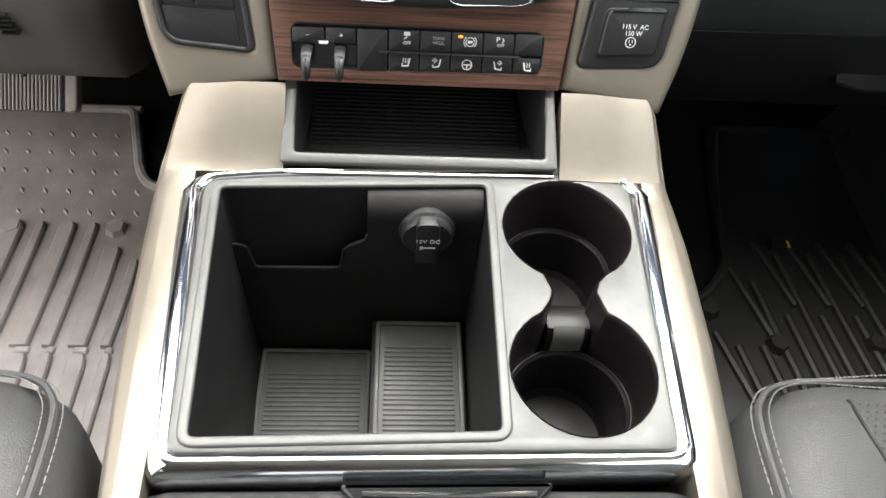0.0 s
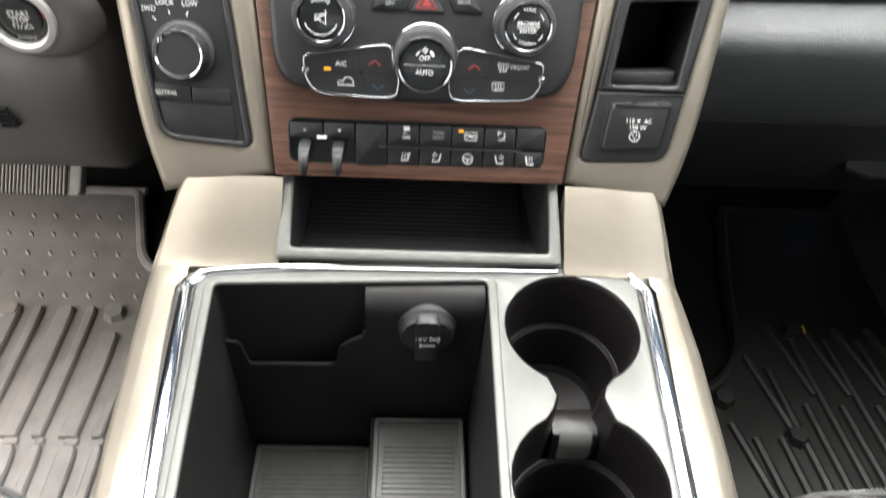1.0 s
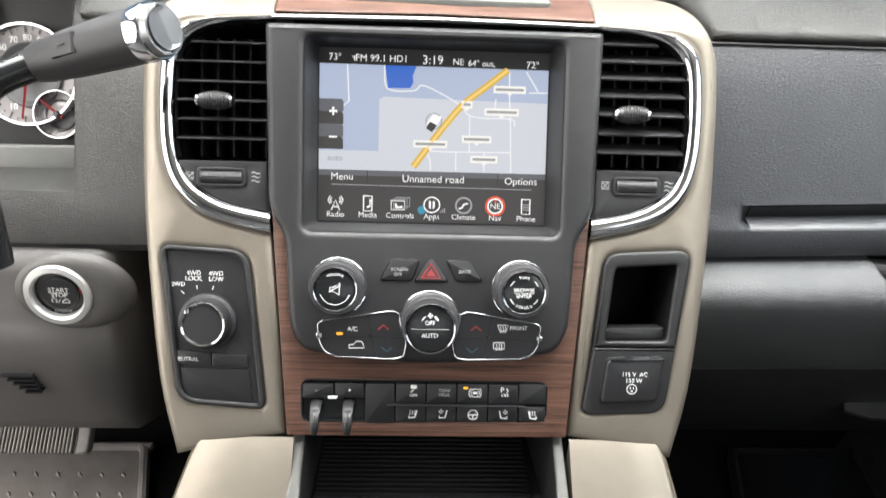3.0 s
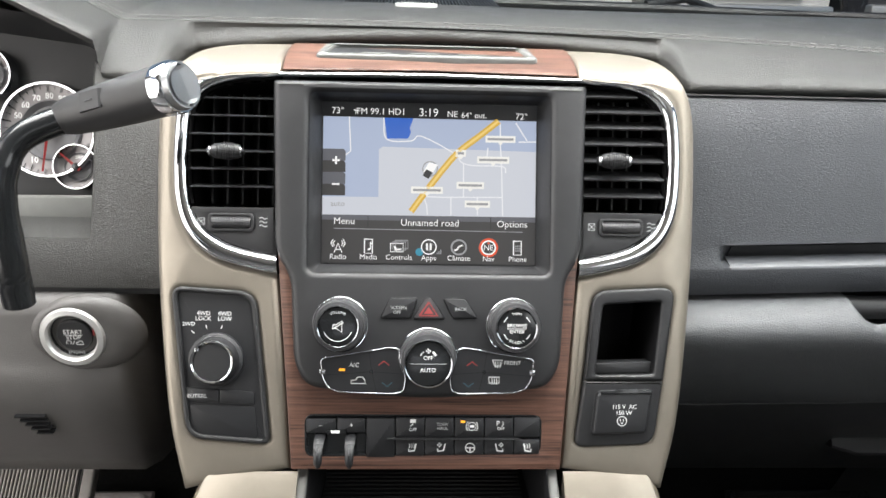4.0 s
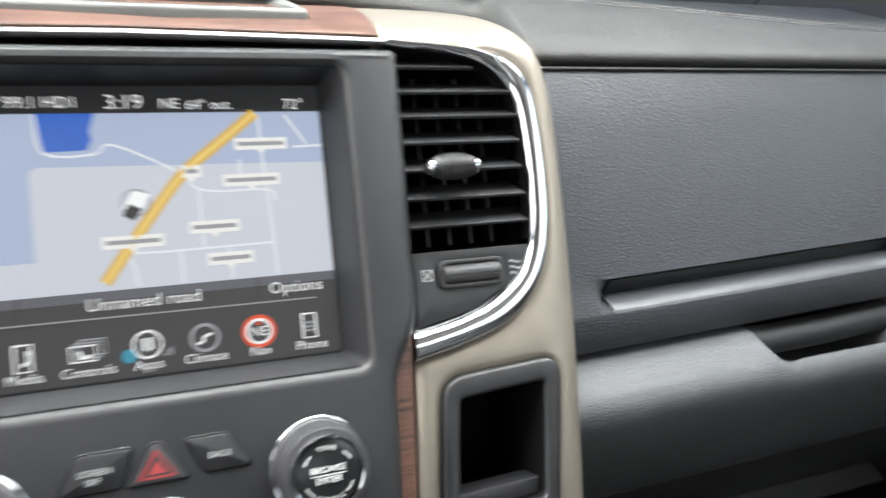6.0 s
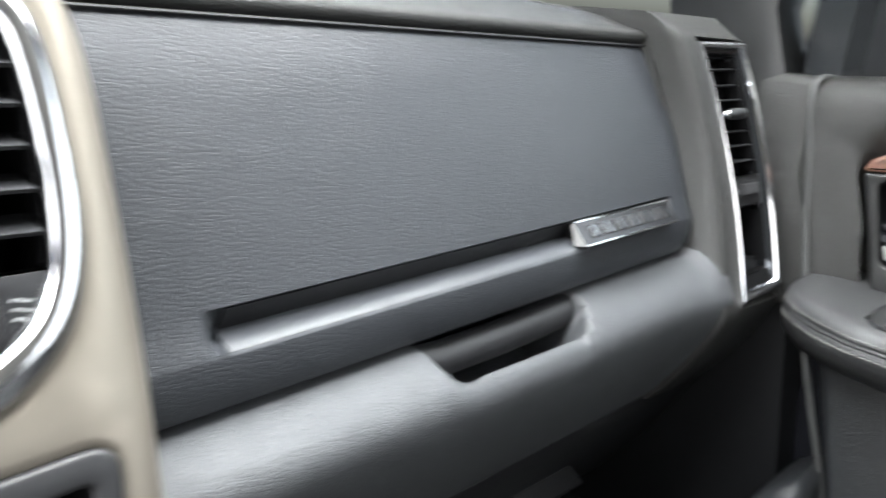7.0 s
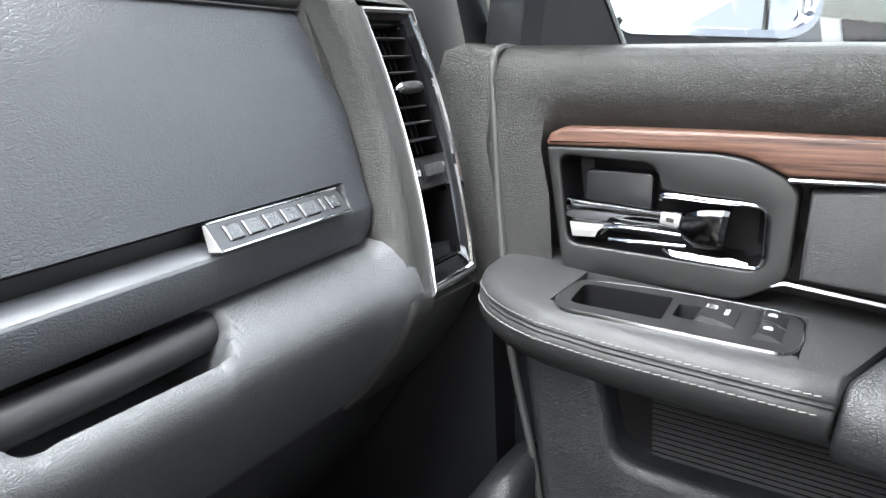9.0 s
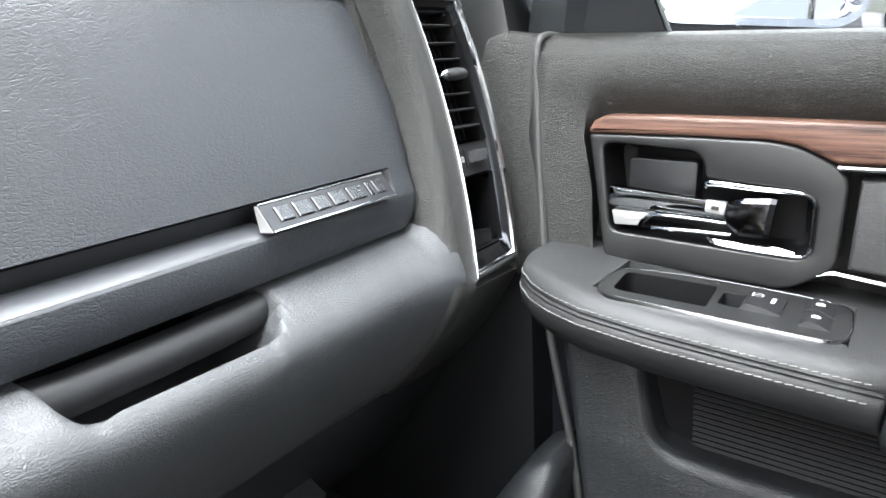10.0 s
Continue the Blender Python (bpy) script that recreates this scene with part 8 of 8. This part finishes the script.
structure("sill_driver", box(-0.90, -0.86, -0.12, -0.80, 0.20, 0.01, 0.01), GRAINED, "dark door sill of the open driver's door", "sill")
structure("wall_passenger_rear", box(0.80, -1.7, 0.0, 0.86, -0.86, 0.70), GRAINED, "dark rear passenger side wall", "wall")
structure("pillar_passenger_rear", box(0.72, -0.98, 0.66, 0.84, -0.86, 1.18), HEADLINER, "pale door pillar", "pillar")
structure("pillar_driver_rear", box(-0.84, -0.98, 0.66, -0.72, -0.86, 1.18), HEADLINER, "pale door pillar", "pillar")
structure("pillar_driver_front", loft([[(-0.78 - dx, 0.01 + dy, zz), (-0.84 - dx, 0.02 + dy, zz), (-0.80 - dx, 0.13 + dy, zz)] for zz, dx, dy in ((0.640, 0.0, 0.0), (0.90, -0.03, -0.02), (1.16, -0.12, -0.22))]), LEATHER, "dark grained windshield pillar trim", "trim")
structure("firewall", box(-0.86, 0.56, -0.05, 0.86, 0.60, 0.70), DARK, "dark firewall behind the dash", "wall")
ws = bmesh.new()
pts = [(-0.74, 0.47, 0.695), (0.74, 0.47, 0.695), (0.66, -0.08, 1.17), (-0.66, -0.08, 1.17)]
va = [ws.verts.new(p) for p in pts]
vb = [ws.verts.new((p[0], p[1] + 0.004, p[2] + 0.004)) for p in pts]
ws.faces.new(va)
ws.faces.new(vb)
for i in range(4):
    j = (i + 1) % 4
    ws.faces.new((va[i], va[j], vb[j], vb[i]))
wsh = structure("window_1", ws, GLASS, "clear windshield", "windshield")
wsh.visible_shadow = False

# cowl, wiper and bonnet beyond the windshield
structure("cowl", loft([[(x, 0.445 - 0.10 * (x / 0.8) ** 2, 0.700), (x, 0.50 - 0.10 * (x / 0.8) ** 2, 0.7035), (x, 0.62 - 0.08 * (x / 0.8) ** 2, 0.690), (x, 0.62 - 0.08 * (x / 0.8) ** 2, 0.60), (x, 0.445 - 0.10 * (x / 0.8) ** 2, 0.60)] for x in (-0.8, -0.5, -0.2, 0, 0.2, 0.5, 0.8)]), DARK, "black plastic cowl", "cowl")
wiper = thing("wiper", (0.30, 0.52, 0.70), "black windshield wiper resting on the cowl", "wiper")
part("blade", tube([(0.02, 0.505, 0.712), (0.30, 0.490, 0.711), (0.62, 0.440, 0.709)], 0.006, 8), DARK, wiper, "black blade")
part("arm", tube([(0.42, 0.56, 0.705), (0.36, 0.51, 0.722), (0.30, 0.492, 0.715)], 0.0055, 8), DARK, wiper, "black arm")
structure("hood", loft([[(x, 0.64, 0.675), (x, 0.9, 0.665), (x, 1.6, 0.58), (x, 1.75, 0.45), (x, 1.75, 0.2), (x, 0.64, 0.2)] for x in (-0.95, -0.5, 0, 0.5, 0.95)]), PAINT, "dark painted bonnet", "bonnet")

# -- outside --
gb = bmesh.new()
q = [gb.verts.new(p) for p in ((-400, -400, -0.72), (400, -400, -0.72), (400, 400, -0.72), (-400, 400, -0.72))]
gb.faces.new(q)
structure("ground", gb, ASPHALT, "grey asphalt car park", "ground")


def parked_truck(x, y, turn, paint, label):
    """A pickup seen head on: body, grille bars, headlights, cab and wheels."""
    m = Matrix.Translation((x, y, -0.72)) @ pose(0, 0, 0, 0, 0, turn)
    tr = thing("pickup_truck", m, label, "pickup truck", "parked pickup trucks")
    side_p = [(-0.0, 0.45), (0.0, 1.12), (0.15, 1.20), (1.35, 1.28), (1.95, 1.86), (3.3, 1.88), (3.6, 1.30), (5.6, 1.28), (5.6, 0.45)]
    part("body", loft([[(xx * k, yy, zz) for yy, zz in side_p] for xx, k in ((-0.98, 1.0), (-0.90, 1.0), (0.90, 1.0), (0.98, 1.0))]), paint, tr, "", m, 25)
    part("windshield", loft([[(xx, 1.36, 1.30), (xx, 1.93, 1.84), (xx, 1.90, 1.86), (xx, 1.33, 1.31)] for xx in (-0.75, 0.75)]), GLOSS, tr, "dark windshield", m)
    part("grille", solid(rect(-0.62, 0.72, 0.62, 1.10, 0.05), -0.03, 0.03, 0.01, 2, holes=[rect(-0.56, 0.77, 0.56, 1.05, 0.03)]), SATIN, tr, "chrome grille frame", m)
    for k in range(4):
        part("grille_bar", box(-0.57, -0.02, 0.80 + 0.065 * k, 0.57, 0.02, 0.825 + 0.065 * k), SATIN, tr, "", m)
    part("emblem", solid(disc(0, 0.92, 0.15, 28, 0.06), -0.05, 0.0, 0.01, 2), shade("emblem_blue", (0.03, 0.07, 0.20), 0.3), tr, "blue oval emblem", m)
    for s in (-1, 1):
        part("headlight", solid(rect(s * 0.80 - 0.14, 0.80, s * 0.80 + 0.14, 1.08, 0.03), -0.02, 0.05, 0.02, 3), MIRROR, tr, "clear headlight", m)
        for yy in (0.95, 4.5):
            bm = bmesh.new()
            bmesh.ops.create_cone(bm, cap_ends=True, segments=24, radius1=0.40, radius2=0.40, depth=0.26, matrix=Matrix.Translation((s * 0.88, yy, 0.40)) @ pose(0, 0, 0, 0, 90, 0))
            part("wheel", bm, DARK, tr, "black wheel", m, 40)
    part("bumper", box(-0.99, -0.14, 0.45, 0.99, 0.04, 0.68, 0.03), SATIN, tr, "chrome bumper", m)
    return tr


parked_truck(4.3, 9.2, 0, WHITE_PAINT, "white parked pickup truck with a chrome grille")
parked_truck(7.0, 9.6, 0, shade("grey_body_paint", (0.10, 0.10, 0.11), 0.25, 0.4, None, 0.05, coat=0.6), "dark grey parked pickup truck")
parked_truck(1.7, 9.0, 0, WHITE_PAINT, "white parked pickup truck with a chrome grille")
parked_truck(-1.0, 9.3, 0, shade("silver_body_paint", (0.45, 0.46, 0.47), 0.25, 0.5, None, 0.05, coat=0.6), "silver parked pickup truck")
parked_truck(8.5, -1.2, -70, WHITE_PAINT, "white parked pickup truck beyond the side window")
